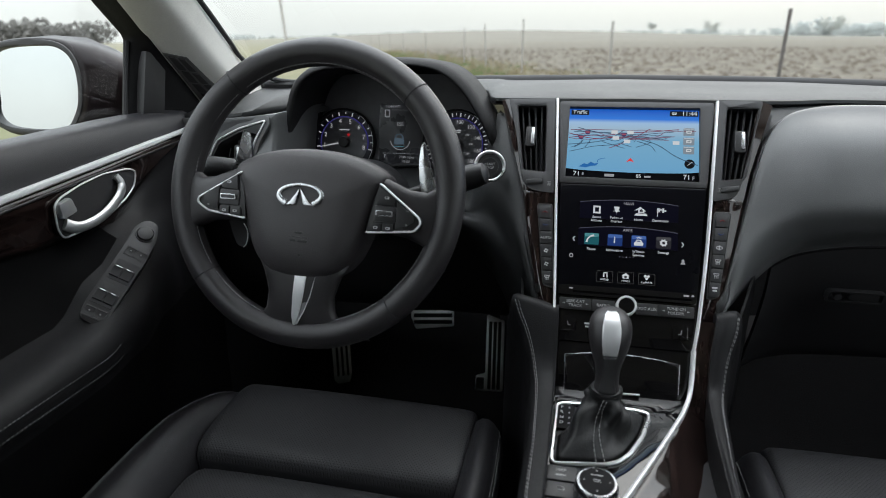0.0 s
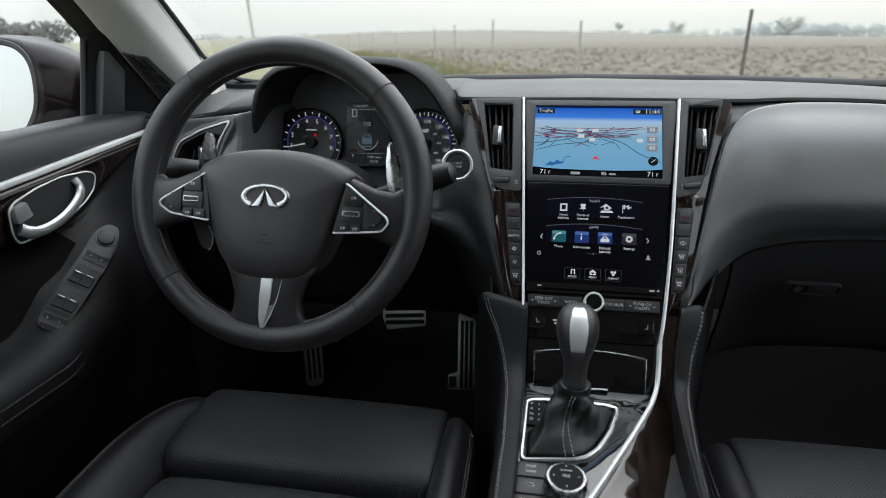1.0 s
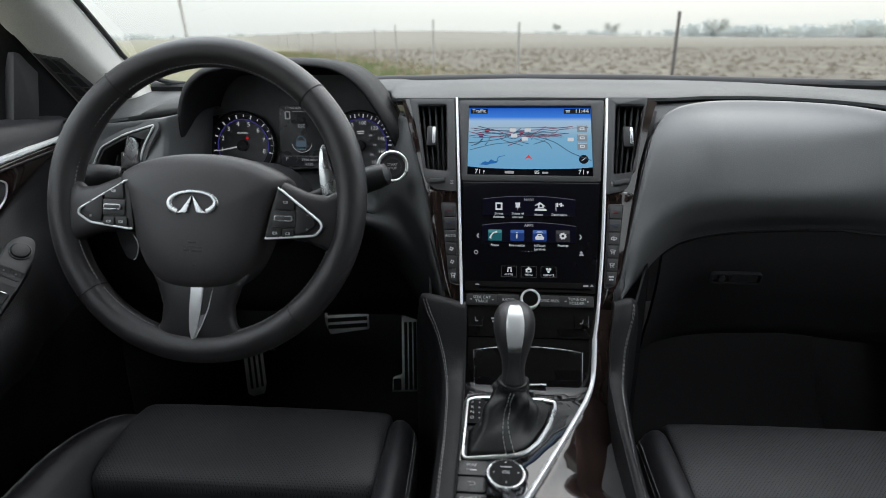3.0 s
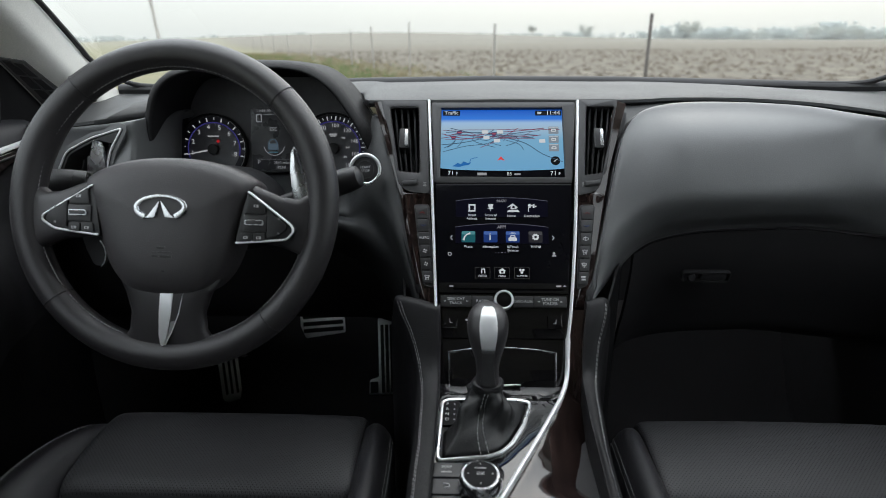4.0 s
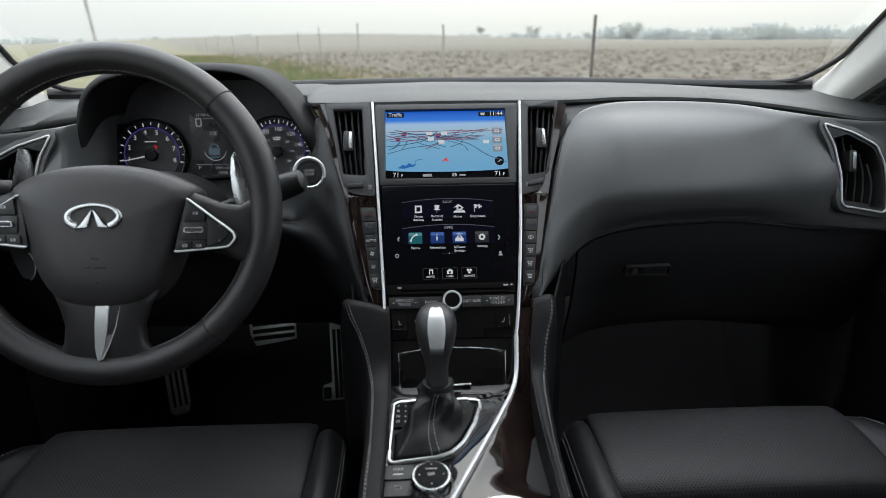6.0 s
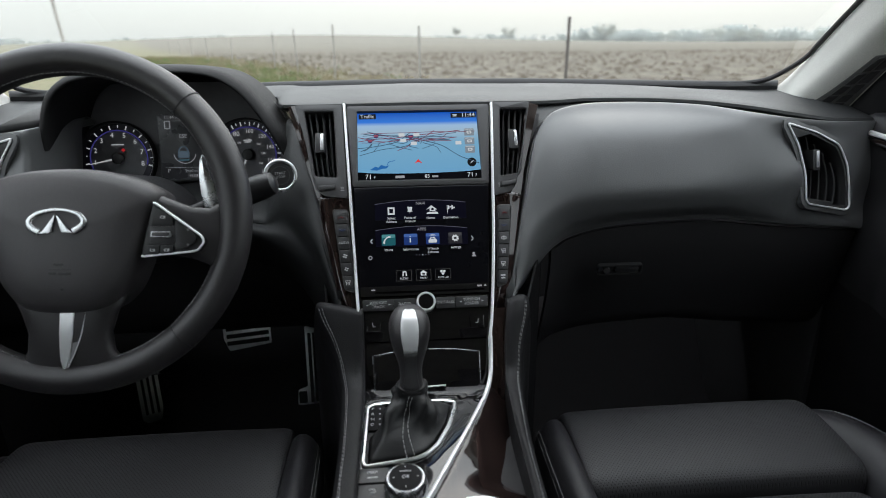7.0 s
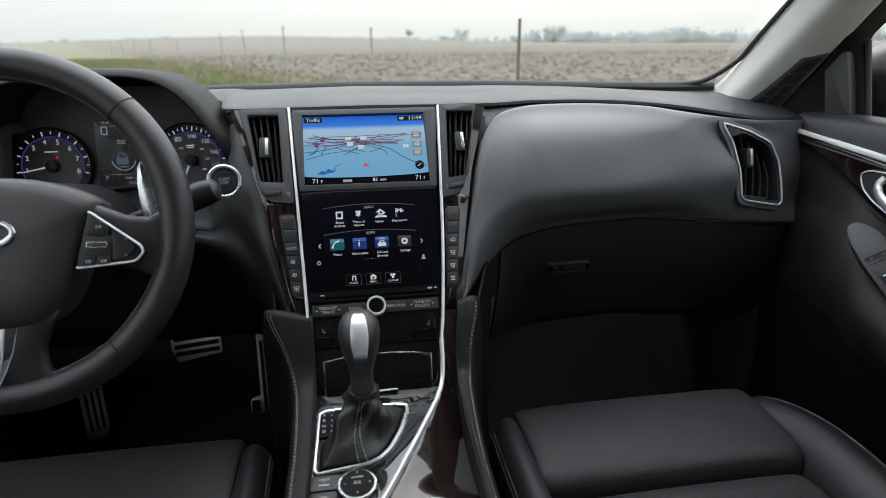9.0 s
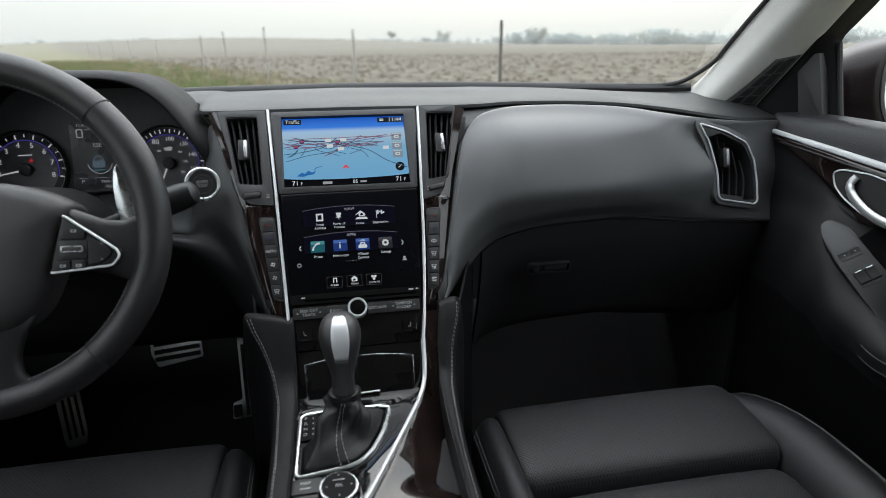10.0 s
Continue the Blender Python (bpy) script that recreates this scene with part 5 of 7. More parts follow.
for deg in (46, 131, 221, 312):
    a = radians(deg)
    c = (RR * math.cos(a), RR * math.sin(a))
    pts = [on(c[0] + (RT + 0.0002) * math.cos(b) * math.cos(a), c[1] + (RT + 0.0002) * math.cos(b) * math.sin(a), (RT + 0.0002) * 1.06 * math.sin(b)) for b in (math.tau * j / 20 for j in range(20))]
    part("seam", tube(pts, 0.0008, 5, True), DARK, rim)
for d0, d1 in ((48, 129), (133, 219), (223, 252), (288, 310), (314, 405)):
    pts = []
    for i in range(30):
        a = radians(d0 + (d1 - d0) * i / 29)
        r = RR - RT * 0.93
        pts.append(on(r * math.cos(a), r * math.sin(a), RT * 0.42))
    part("stitching", stitches(pts, WHEEL.col[2].xyz, 0.0052, 0.0038, 0.00055), THREAD, rim)
# padded hub
HALF = [(0.022, 0.0525), (0.058, 0.0465), (0.086, 0.036), (0.0985, 0.024), (0.0915, 0.004), (0.0810, -0.030), (0.0735, -0.055), (0.0615, -0.080), (0.0420, -0.0980), (0.0150, -0.1045)]
HUB = [(-x, y) for x, y in reversed(HALF)] + HALF[:1] + HALF[1:]
HUB = HUB[:-1] + [HALF[-1]]
outline = [q.xy for q in spline([Vector((*q, 0)) for q in HUB], 5, True)]
mid = Vector((0, -0.025))
rows = []
for s, h in ((0.98, -0.03), (1.0, -0.006), (0.995, 0.002), (0.97, 0.012), (0.92, 0.0195), (0.82, 0.0250), (0.6, 0.029), (0.3, 0.0305), (0.03, 0.031)):
    rows.append([on(*(mid + (q - mid) * s), h) for q in outline])
hub = part("hub_pad", loft(rows, True, False, None, True), COVER, sw, "padded airbag cover", sharp=60)
# emblem: plain bright oval with a peak
LOGO = frame_of(on(0.0, -0.0058, 0.0302), (1, 0, 0), WHEEL.col[1].xyz)
arc = [radians(-52 + 284 * i / 40) for i in range(41)]
emblem = part("emblem", tube([LOGO @ Vector((0.0268 * math.cos(a), 0.0126 * math.sin(a), 0.001)) for a in arc], [0.0030 - 0.0011 * math.sin(a) for a in arc], 8, flatten=0.7, up=LOGO.col[2].xyz), SILVER, hub, "plain chrome oval emblem")
for s in (-1, 1):
    part("emblem_peak", flat([(s * 0.0002, 0.0085), (s * 0.0050, -0.0110), (s * 0.0170, -0.0118), (s * 0.0120, -0.0075)][::s], -0.001, 0.003, LOGO, soft=0.0008), SILVER, emblem)
part("cover_mark", bars(bmesh.new(), frame_of(on(-0.004, -0.058, 0.0278), (1, 0, 0), WHEEL.col[1].xyz - WHEEL.col[2].xyz * -0.08), 0, 0, 0.03, 0.0030, 2, 0.0004), COVER, hub, "embossed letters on the cover")
# spokes
for s in (-1, 1):
    rows = []
    for x, y1, y0, z, th in ((0.070, 0.026, -0.040, 0.004, 0.012), (0.095, 0.024, -0.040, 0.006, 0.012), (0.125, 0.012, -0.044, 0.006, 0.012), (0.145, 0.010, -0.052, 0.003, 0.013), (0.160, 0.020, -0.066, 0.0, 0.012), (0.172, 0.032, -0.080, 0.0, 0.008)):
        c, hgt = (y1 + y0) / 2, (y1 - y0) / 2
        rows.append([on(s * x, c + hgt * math.copysign(abs(math.cos(a)) ** 0.6, math.cos(a)), z - 0.002 + th * math.copysign(abs(math.sin(a)) ** 0.6, math.sin(a))) for a in (math.tau * j / 20 for j in range(20))])
    sp = part("spoke", loft(rows, True, False, None, True), RIM_LEATHER, sw, sharp=180)
    POD = [(0.0796, 0.0187), (0.1360, -0.0170), (0.1365, -0.0235), (0.1218, -0.0326), (0.0708, -0.0388)] if s < 0 else [(0.0934, 0.0164), (0.1440, -0.0205), (0.1462, -0.0275), (0.1389, -0.0370), (0.0806, -0.0427)]
    ox, oy = (-0.0008, 0.0012) if s < 0 else (0.0078, -0.0038)
    pod = rounded([(s * x, y) for x, y in POD], 0.004, 3)
    pf = frame_of(on(0, 0, 0.0218), WHEEL.col[0].xyz, WHEEL.col[1].xyz)
    k = part("switch_pod", flat(pod, -0.014, 0.002, pf, soft=0.001), PLASTIC, sp, "switch pod edged in chrome")
    rim_line = [q for q in inset(pod, 0.0006)][1:-1]
    part("pod_edge", tube([pf @ Vector((q.x, q.y, 0.0035)) for q in rim_line], 0.0013, 7), SATIN, k)
    for quad in ([(0.0865, 0.0155), (0.106, 0.0035), (0.106, -0.0055), (0.0835, -0.0055)], [(0.1085, -0.001), (0.1290, -0.0150), (0.1300, -0.0215), (0.1205, -0.0290), (0.1085, -0.0315)], [(0.079, -0.0265), (0.0925, -0.0265), (0.092, -0.036), (0.0775, -0.0365)], [(0.0935, -0.0265), (0.1065, -0.0265), (0.1065, -0.036), (0.0935, -0.036)]):
        part("switch_key", flat(rounded([(s * (x + ox), y + oy) for x, y in quad][::s], 0.0018, 2), 0.001, 0.0046, pf, soft=0.0009), PLASTIC, k)
    rx, ry = s * (0.0950 + ox), -0.0150 + oy
    part("rocker_frame", flat(rounded(box2(rx - 0.0130, ry - 0.0095, rx + 0.0130, ry + 0.0085), 0.0015), 0.001, 0.004, pf, soft=0.0008), GREY, k)
    rock = rounded(box2(rx - 0.0100, ry - 0.0032, rx + 0.0100, ry + 0.0032), 0.0022)
    part("rocker_rim", ring(rock, 0.0013, 0.003, 0.0078, pf, 0.0005), SILVER, k)
    part("rocker", flat(inset(rock, 0.0012), 0.003, 0.0086, pf, soft=0.0012), GREY, k)
    for x, y in ((0.1215, -0.010), (0.1215, -0.026)):
        part("key_mark", disc(bmesh.new(), pf, s * (x + ox), y + oy, 0.0013, 0.004, 0.0050, 12), DIMPRINT, k)
    for x, y in ((0.096, 0.003), (0.0855, -0.0315), (0.1000, -0.0315)):
        bm = flat(rounded(box2(s * (x + ox) - 0.0026, y + oy - 0.0014, s * (x + ox) + 0.0026, y + oy + 0.0014), 0.0006), 0.004, 0.0050, pf, [rounded(box2(s * (x + ox) - 0.0018, y + oy - 0.0007, s * (x + ox) + 0.0008, y + oy + 0.0007), 0.0003)])
        part("key_mark", bm, PRINT, k)
    # gear paddle behind the spoke
    rows = []
    for y, x0, x1, z in ((0.074, 0.1160, 0.1180, -0.030), (0.068, 0.1135, 0.1205, -0.030), (0.050, 0.1130, 0.1260, -0.030), (0.030, 0.1150, 0.1335, -0.031), (0.010, 0.1190, 0.1400, -0.033), (-0.02, 0.112, 0.140, -0.036)):
        rows.append([on(s * (x + (0.0095 if s > 0 else -0.008)), y, z + dz + (0 if s > 0 else 0.26 * (y - 0.03))) for x, dz in ((x0, -0.003 if s > 0 else -0.013), (x0, 0.001 if s > 0 else -0.009), ((x0 + x1) / 2, 0.003 if s > 0 else -0.004), (x1, 0.001), (x1, -0.003))])
    part("paddle", loft(rows, True, False, None, True), SILVER, sw, "brushed silver shift paddle")
    if s < 0:
        # rounded lower end of the lever, with its bright rim
        end = [(-0.1300, -0.030), (-0.1000, -0.030), (-0.0972, -0.0545), (-0.0966, -0.0653), (-0.1012, -0.0755), (-0.1120, -0.0735), (-0.1240, -0.050)]
        lf = frame_of(on(0, 0, -0.030), WHEEL.col[0].xyz, WHEEL.col[1].xyz)
        low = part("lever_end", flat(rounded(end, 0.006, 4), -0.006, 0.0, lf, soft=0.002), DARK, sw, "black rounded lever end")
        part("bright_rim", tube(spline([lf @ Vector((x, y, 0.0004)) for x, y in ((-0.1045, -0.0440), (-0.0985, -0.0530), (-0.0970, -0.0620), (-0.0985, -0.0705), (-0.1018, -0.0750))], 4), 0.0007, 6), SATIN, low)
# embossed marks on the cover
for k, (x0, x1, y, h, up) in enumerate(((-0.0030, 0.0065, -0.0495, 0.0026, 0.0303), (-0.0085, 0.0140, -0.0545, 0.0007, 0.0299), (-0.0085, -0.0010, -0.0585, 0.0028, 0.0297), (0.0010, 0.0135, -0.0590, 0.0028, 0.0297), (0.0025, 0.0062, -0.0750, 0.0022, 0.0283))):
    part("embossing", flat(rounded(box2(x0, y - h / 2, x1, y + h / 2), h * 0.3, 2), up - 0.002, up + 0.0006, WHEEL, soft=0.0003), PLASTIC, hub)
# lower spoke with its silver blade
rows = []
for y, w, z in ((-0.080, 0.060, 0.003), (-0.100, 0.049, 0.004), (-0.122, 0.042, 0.003), (-0.142, 0.044, 0.001), (-0.154, 0.053, -0.001), (-0.163, 0.068, -0.003), (-0.170, 0.090, -0.004)):
    rows.append([on(w * math.copysign(abs(math.cos(a)) ** 0.6, math.cos(a)), y, z + 0.012 * math.copysign(abs(math.sin(a)) ** 0.7, math.sin(a))) for a in (math.tau * j / 20 for j in range(20))])
sp = part("lower_spoke", loft(rows, True, False, None, True), RIM_LEATHER, sw, sharp=180)
BF = frame_of(on(0, 0, 0.0), WHEEL.col[0].xyz, WHEEL.col[1].xyz + WHEEL.col[2].xyz * 0.03)
blade = rounded([(-0.0050, -0.099), (0.0100, -0.099), (0.0078, -0.122), (0.0032, -0.148), (0.0002, -0.1590), (-0.0028, -0.1590), (-0.0052, -0.148), (-0.0058, -0.122)], 0.002, 3)
part("blade", flat(blade, 0.004, 0.0195, BF, soft=0.002), SATIN, sp, "brushed silver blade")
# right side of the blade: its shade is put into a darker metal
flank = rounded([(0.0106, -0.099), (0.0206, -0.099), (0.0160, -0.1218), (0.0085, -0.143), (0.0012, -0.1585), (0.0040, -0.148), (0.0085, -0.122)], 0.001, 2)
part("blade_flank", flat(flank, 0.004, 0.0178, BF, soft=0.001), BRUSHED, sp, "right side of the blade, its shade put into a duller metal")
part("blade_edge", tube([BF @ Vector((x, y, 0.0180)) for x, y in ((0.0208, -0.0995), (0.0163, -0.1218), (0.0088, -0.143), (0.0016, -0.158))], 0.0007, 6), SATIN, sp)
# column shroud and stalks
rows = []
for y, r in ((0.765, 0.045), (0.80, 0.056), (0.86, 0.064), (0.93, 0.068)):
    z = 0.942 - (y - 0.733) * 0.30
    rows.append([(-0.378 + r * 1.05 * math.cos(a), y, z + r * 0.95 * math.sin(a)) for a in (math.tau * j / 24 for j in range(24))])
lone("column_shroud", loft(rows, True, False, None, True), PLASTIC, "black plastic shroud round the steering column", "column shroud")


def stalk(name, s, label):
    t = thing(name, on(0, 0, -0.10), label, "control stalk", "stalks on the column")
    reach = 0.150 if s > 0 else 0.134
    up_ = 0.028 if s > 0 else 0.026
    a, b = on(s * 0.06, up_ - (0.030 if s > 0 else 0.004), -0.075), on(s * reach, up_, -0.060)
    part("arm", tube([a, b], [0.007, 0.009], 12), PLASTIC, t)
    d = (b - a).normalized()
    part("grip", tube([b - d * 0.004, b, b + d * 0.012, b + d * 0.04, b + d * 0.054, b + d * 0.058], [0.009, 0.0145, 0.0158, 0.0155, 0.0132, 0.007], 18), PLASTIC, t)
    for k in (0.008, 0.020):
        part("ring", tube([b + d * k, b + d * (k + 0.0075)], 0.0160, 18), PLASTIC, t)
    part("mark", tube([b + d * 0.032 - WHEEL.col[1].xyz * -0.0095 + WHEEL.col[2].xyz * 0.0095, b + d * 0.038 + WHEEL.col[1].xyz * 0.0095 + WHEEL.col[2].xyz * 0.0095], 0.0012, 6), PRINT, t)


stalk("lamp_stalk", -1, "black light-switch stalk with ribbed rings on the column")
stalk("wiper_stalk", 1, "black wiper stalk with ribbed rings on the column")

# instrument binnacle
HOODSKIN = mat("hood_skin", (0.0165, 0.0163, 0.0172), 0.60, grain=(1100, 0.4), stain=7, spec=0.2)
cl = thing("instrument_cluster", (-0.35, 1.0, 0.93), "hooded instrument cluster with two round dials", "instrument cluster")
HOOD = [(-0.522, 0.925), (-0.516, 0.968), (-0.508, 1.015), (-0.493, 1.053), (-0.468, 1.075), (-0.440, 1.084), (-0.400, 1.089), (-0.345, 1.0905), (-0.291, 1.088), (-0.257, 1.0785), (-0.227, 1.055), (-0.198, 1.012), (-0.176, 0.968), (-0.162, 0.94)]
line = spline([Vector((x, 0, z)) for x, z in HOOD], 5)
rows = []
c = Vector((-0.345, 0, 0.98))
for y, s in ((1.085, 0.03), (1.082, 0.5), (1.075, 0.82), (1.06, 0.86), (1.00, 0.885), (0.955, 0.905), (0.938, 0.918), (0.931, 0.932), (0.932, 0.955), (0.938, 0.990), (0.944, 1.008), (0.955, 1.016), (0.975, 1.014), (1.00, 1.004), (1.08, 0.955), (1.16, 0.85), (1.22, 0.68)):
    rows.append([Vector((0, y + (0.10 * max(0, 0.985 - q.z) if y < 0.96 else 0), 0)) + c + (q - c) * s for q in line])
part("hood", loft(rows), HOODSKIN, cl, "arched black hood", sharp=180)
CF = frame_of((-0.352, 1.02, 0.962), (1, 0, 0), (0, 0.20, 1))
face = rounded([(-0.185, -0.05), (0.185, -0.05), (0.17, 0.03), (0.13, 0.085), (0.08, 0.105), (-0.10, 0.105), (-0.15, 0.085), (-0.17, 0.03)], 0.02, 4)
part("cluster_face", flat(face, -0.012, -0.006, CF), mat("cluster_grey", (0.105, 0.104, 0.110), 0.5, stain=20), cl)
DIALGREY = mat("dial_grey", (0.125, 0.124, 0.132), 0.45, stain=30)
DIALNAVY = mat("dial_navy", (0.016, 0.016, 0.026), 0.5, stain=30)
BLUERING = glow("dial_blue", (0.10, 0.09, 0.42), 0.28)
DIALW = glow("dial_white", (0.72, 0.74, 0.78), 0.42)
DIALR = glow("dial_red", (0.7, 0.03, 0.04), 0.4)


def dial(name, x, y, marks, a0, a1, ticks, needle, label, r=0.0520):
    f = CF @ Matrix.Translation((x, y, 0))
    d = part(name, ring(circle(0, 0, r + 0.0035, 56), 0.0035, -0.006, 0.006, f, 0.0015), HOODSKIN, cl, label)
    # highlight on the ring's right side, built as a tapered chrome arc
    part("bright_rim", tube([f @ Vector(((r + 0.001) * math.cos(q), (r + 0.001) * math.sin(q), 0.005)) for q in (radians(-62 + 5 * i) for i in range(26))], [0.0003] + [0.0010] * 24 + [0.0003], 6), CHROME, d)
    part("dial_face", disc(bmesh.new(), f, 0, 0, r, -0.006, -0.003, 48), DIALGREY, d)
    part("dial_well", ring(circle(0, 0, r * 0.99, 48), r * 0.205, -0.003, -0.0026, f), DIALNAVY, d)
    arc = [f @ Vector(((r * 0.80) * math.cos(radians(a0 + (a1 - a0) * i / 40)), (r * 0.80) * math.sin(radians(a0 + (a1 - a0) * i / 40)), -0.0022)) for i in range(41)]
    part("blue_ring", tube(arc, 0.0010, 5), BLUERING, d)
    for i in range(ticks + 1):
        a = radians(a0 + (a1 - a0) * i / ticks)
        u, v = Vector((math.cos(a), math.sin(a), 0)), Vector((-math.sin(a), math.cos(a), 0))
        big = i % 2 == 0
        r0, r1, w = r * (0.84 if big else 0.88), r * 0.955, 0.0009 if big else 0.0006
        part("tick", flat([(u * r0 - v * w).xy, (u * r1 - v * w).xy, (u * r1 + v * w).xy, (u * r0 + v * w).xy], -0.0026, -0.0020, f), DIALW, d)
    for i, s in enumerate(marks):
        a = radians(a0 + (a1 - a0) * i / (len(marks) - 1))
        if s:
            words("numeral", s, 0.0104 if len(s) < 3 else 0.0084, f, r * 0.675 * math.cos(a), r * 0.675 * math.sin(a), DIALW, d, -0.0020)
    a = radians(needle)
    u, v = Vector((math.cos(a), math.sin(a), 0)), Vector((-math.sin(a), math.cos(a), 0))
    part("needle", flat([(-u * 0.008 - v * 0.0016).xy, (u * r * 0.82 - v * 0.0005).xy, (u * r * 0.82 + v * 0.0005).xy, (-u * 0.008 + v * 0.0016).xy], 0.001, 0.002, f), DIALW, d)
    part("needle_hub", disc(bmesh.new(), f, 0, 0, 0.0085, -0.003, 0.004, 24, 0.001), PLASTIC, d)
    return d, f


tach, tf = dial("tachometer", -0.0968, -0.0060, ["0", "1", "2", "3", "4", "5", "6", "7", "8"], 218, -14, 16, 191, "lit rev counter with a blue ring")
part("unit_mark", bars(bmesh.new(), tf, 0, 0.0205, 0.018, 0.0016, 1, -0.0020), DIALW, tach)
part("warning_lamp", flat([(0.004, 0.0125), (0.007, 0.0155), (0.010, 0.0125), (0.007, 0.0095)], -0.0026, -0.0018, tf), DIALR, tach)
speed, sf = dial("speedometer", 0.0945, -0.0045, ["", "20", "40", "60", "80", "100", "120", "140", "160", "180"], 250, -48, 36, 246, "lit speedometer with white numerals")
part("unit_mark", bars(bmesh.new(), sf, 0, 0.0205, 0.012, 0.0016, 2, -0.0020), DIALW, speed)
for i, s in enumerate(("", "40", "80", "120", "160", "200", "240", "280")):
    a = radians(250 - 298 * i / 7.25)
    if s:
        words("small_numeral", s, 0.0042, sf, 0.0225 * math.cos(a), 0.0225 * math.sin(a), DIALW, speed, -0.0020)
disp = part("info_display", flat(rounded(box2(-0.036, -0.040, 0.036, 0.058), 0.002), -0.006, -0.002, CF, soft=0.0005), mat("info_glass", (0.06, 0.06, 0.066), 0.3, stain=30), cl, "small lit trip display")
UI = glow("trip_white", (0.6, 0.63, 0.68), 0.3)
words("trip_clock", "11:44 AM", 0.0066, CF, -0.0135, 0.0534, UI, disp, -0.0016)
words("heading", "ESE", 0.0080, CF, -0.0005, 0.0252, UI, disp, -0.0016)
part("lane_icon", flat(rounded(box2(-0.027, 0.036, -0.018, 0.0485), 0.002), -0.002, -0.0015, CF, [rounded(box2(-0.0255, 0.0375, -0.0195, 0.047), 0.0015)]), UI, disp)
part("divider", bars(bmesh.new(), CF, 0, 0.0480, 0.030, 0.0006, 1, -0.0016), UI, disp)
part("car_icon", flat(rounded([(-0.0105, -0.007), (0.0070, -0.007), (0.0062, 0.004), (0.0022, 0.0100), (-0.0058, 0.0100), (-0.0095, 0.004)], 0.002), -0.002, -0.0015, CF, [rounded([(-0.0080, 0.0030), (0.0045, 0.0030), (0.0012, 0.0085), (-0.0048, 0.0085)], 0.001)]), glow("car_icon_blue", (0.13, 0.19, 0.25), 0.4), disp)
part("car_icon_base", bars(bmesh.new(), CF, -0.0018, -0.0105, 0.016, 0.0012, 1, -0.0014), glow("car_icon_cyan", (0.15, 0.38, 0.50), 0.4), disp)
ringpts = [CF @ Vector((0.0165 * math.cos(a), 0.001 + 0.0165 * math.sin(a), -0.0014)) for a in (radians(190 + i * 8) for i in range(21))]
part("range_arc", tube(ringpts, 0.0006, 5), UI, disp)
words("gear_mark", "P", 0.0080, CF, -0.025, -0.0265, UI, disp, -0.0016)
words("odometer", "2940 miles", 0.0060, CF, 0.0115, -0.0273, UI, disp, -0.0016)
words("trip", "49.08", 0.0060, CF, 0.0105, -0.0345, UI, disp, -0.0016)
part("divider", bars(bmesh.new(), CF, 0, -0.0215, 0.060, 0.0005, 1, -0.0016), UI, disp)

# ---- centre console ----
CON = frame_of((0, 0.60, 0.715), (1, 0, 0), (0, 1, 0.1))


def con(x, y, h=0.0):
    """A place on the console's top, by x and y of the car."""
    return CON @ Vector((x, (y - 0.60) * 1.005, h))


def cl2(pts):
    return [(x, (y - 0.60) * 1.005) for x, y in pts]


console = thing("center_console", (0, 0.5, 0.26), "centre console in piano black and dark wood with padded sides", "center console")
SWEEP = [q.xy for q in spline([Vector(q) for q in ((0.0685, 0.712, 0), (0.063, 0.690, 0), (0.048, 0.659, 0), (0.030, 0.624, 0), (0.014, 0.594, 0), (-0.012, 0.546, 0), (-0.035, 0.505, 0), (-0.06, 0.46, 0))], 5)]
left = [(-0.092, 0.716)] + [tuple(q) for q in SWEEP] + [(-0.092, 0.46)]
right = [(0.0715, 0.722), (0.096, 0.73), (0.090, 0.66), (0.082, 0.55), (0.08, 0.46)] + [tuple(q) for q in reversed(SWEEP)]
PLATE = [(-0.0765, 0.680), (-0.069, 0.6855), (-0.045, 0.687), (0.010, 0.687), (0.0265, 0.683), (0.0265, 0.672), (0.017, 0.643), (0.003, 0.616), (-0.010, 0.602), (-0.024, 0.5955), (-0.074, 0.5885), (-0.0785, 0.594)]
plate_out = cl2(PLATE)
part("gloss_panel", flat(cl2(left), -0.03, 0.0, CON, [inset(plate_out, 0.003)], 0.001), PIANO, console, "piano-black panel that mirrors the sky")
rows = []
for i in range(33):
    y = 0.722 - 0.262 * i / 32
    x0 = min(SWEEP, key=lambda q: abs(q.y - y)).x if y < 0.712 else 0.0715
    x1 = 0.094 - 0.008 * (0.722 - y) / 0.262
    drop = min(0.042, 0.85 * (x1 - x0)) * (0.45 + 0.55 * min(1, max(0, (y - 0.555) / 0.03)))
    rows.append([con(x0 + (x1 - x0) * t, y, 0.002 - drop * (0.8 * t + 0.2 * t * t)) for t in (k / 10 for k in range(11))])
part("wood_panel", shell(loft(rows), 0.006), WOOD, console, "glossy dark wood panel, rounded off towards the side", sharp=180)
path = spline([STACK @ Vector((0.0755, 0.001, 0.001)), STACK @ Vector((0.0738, -0.030, 0.0015)), con(0.0700, 0.7080, 0.0085), con(0.0605, 0.684, 0.0035)] + [con(x, y, 0.0035) for x, y in SWEEP[8::3]], 5)
nrm = [STACK.col[2].xyz.lerp(CON.col[2].xyz, min(1, i / 14)) for i in range(len(path))]
part("sweep_strip", strip(path, nrm, 0.0052, 0.0045), SATIN, console, "sweeping satin-chrome strip")
# wood beside the audio panel, down to the console
bm = flat([(0.080, 0.036), (0.106, 0.036), (0.100, -0.078), (0.070, -0.070), (0.0765, 0.0)], -0.03, 0.0, STACK, soft=0.001)
part("side_wood", bm, WOOD, console)
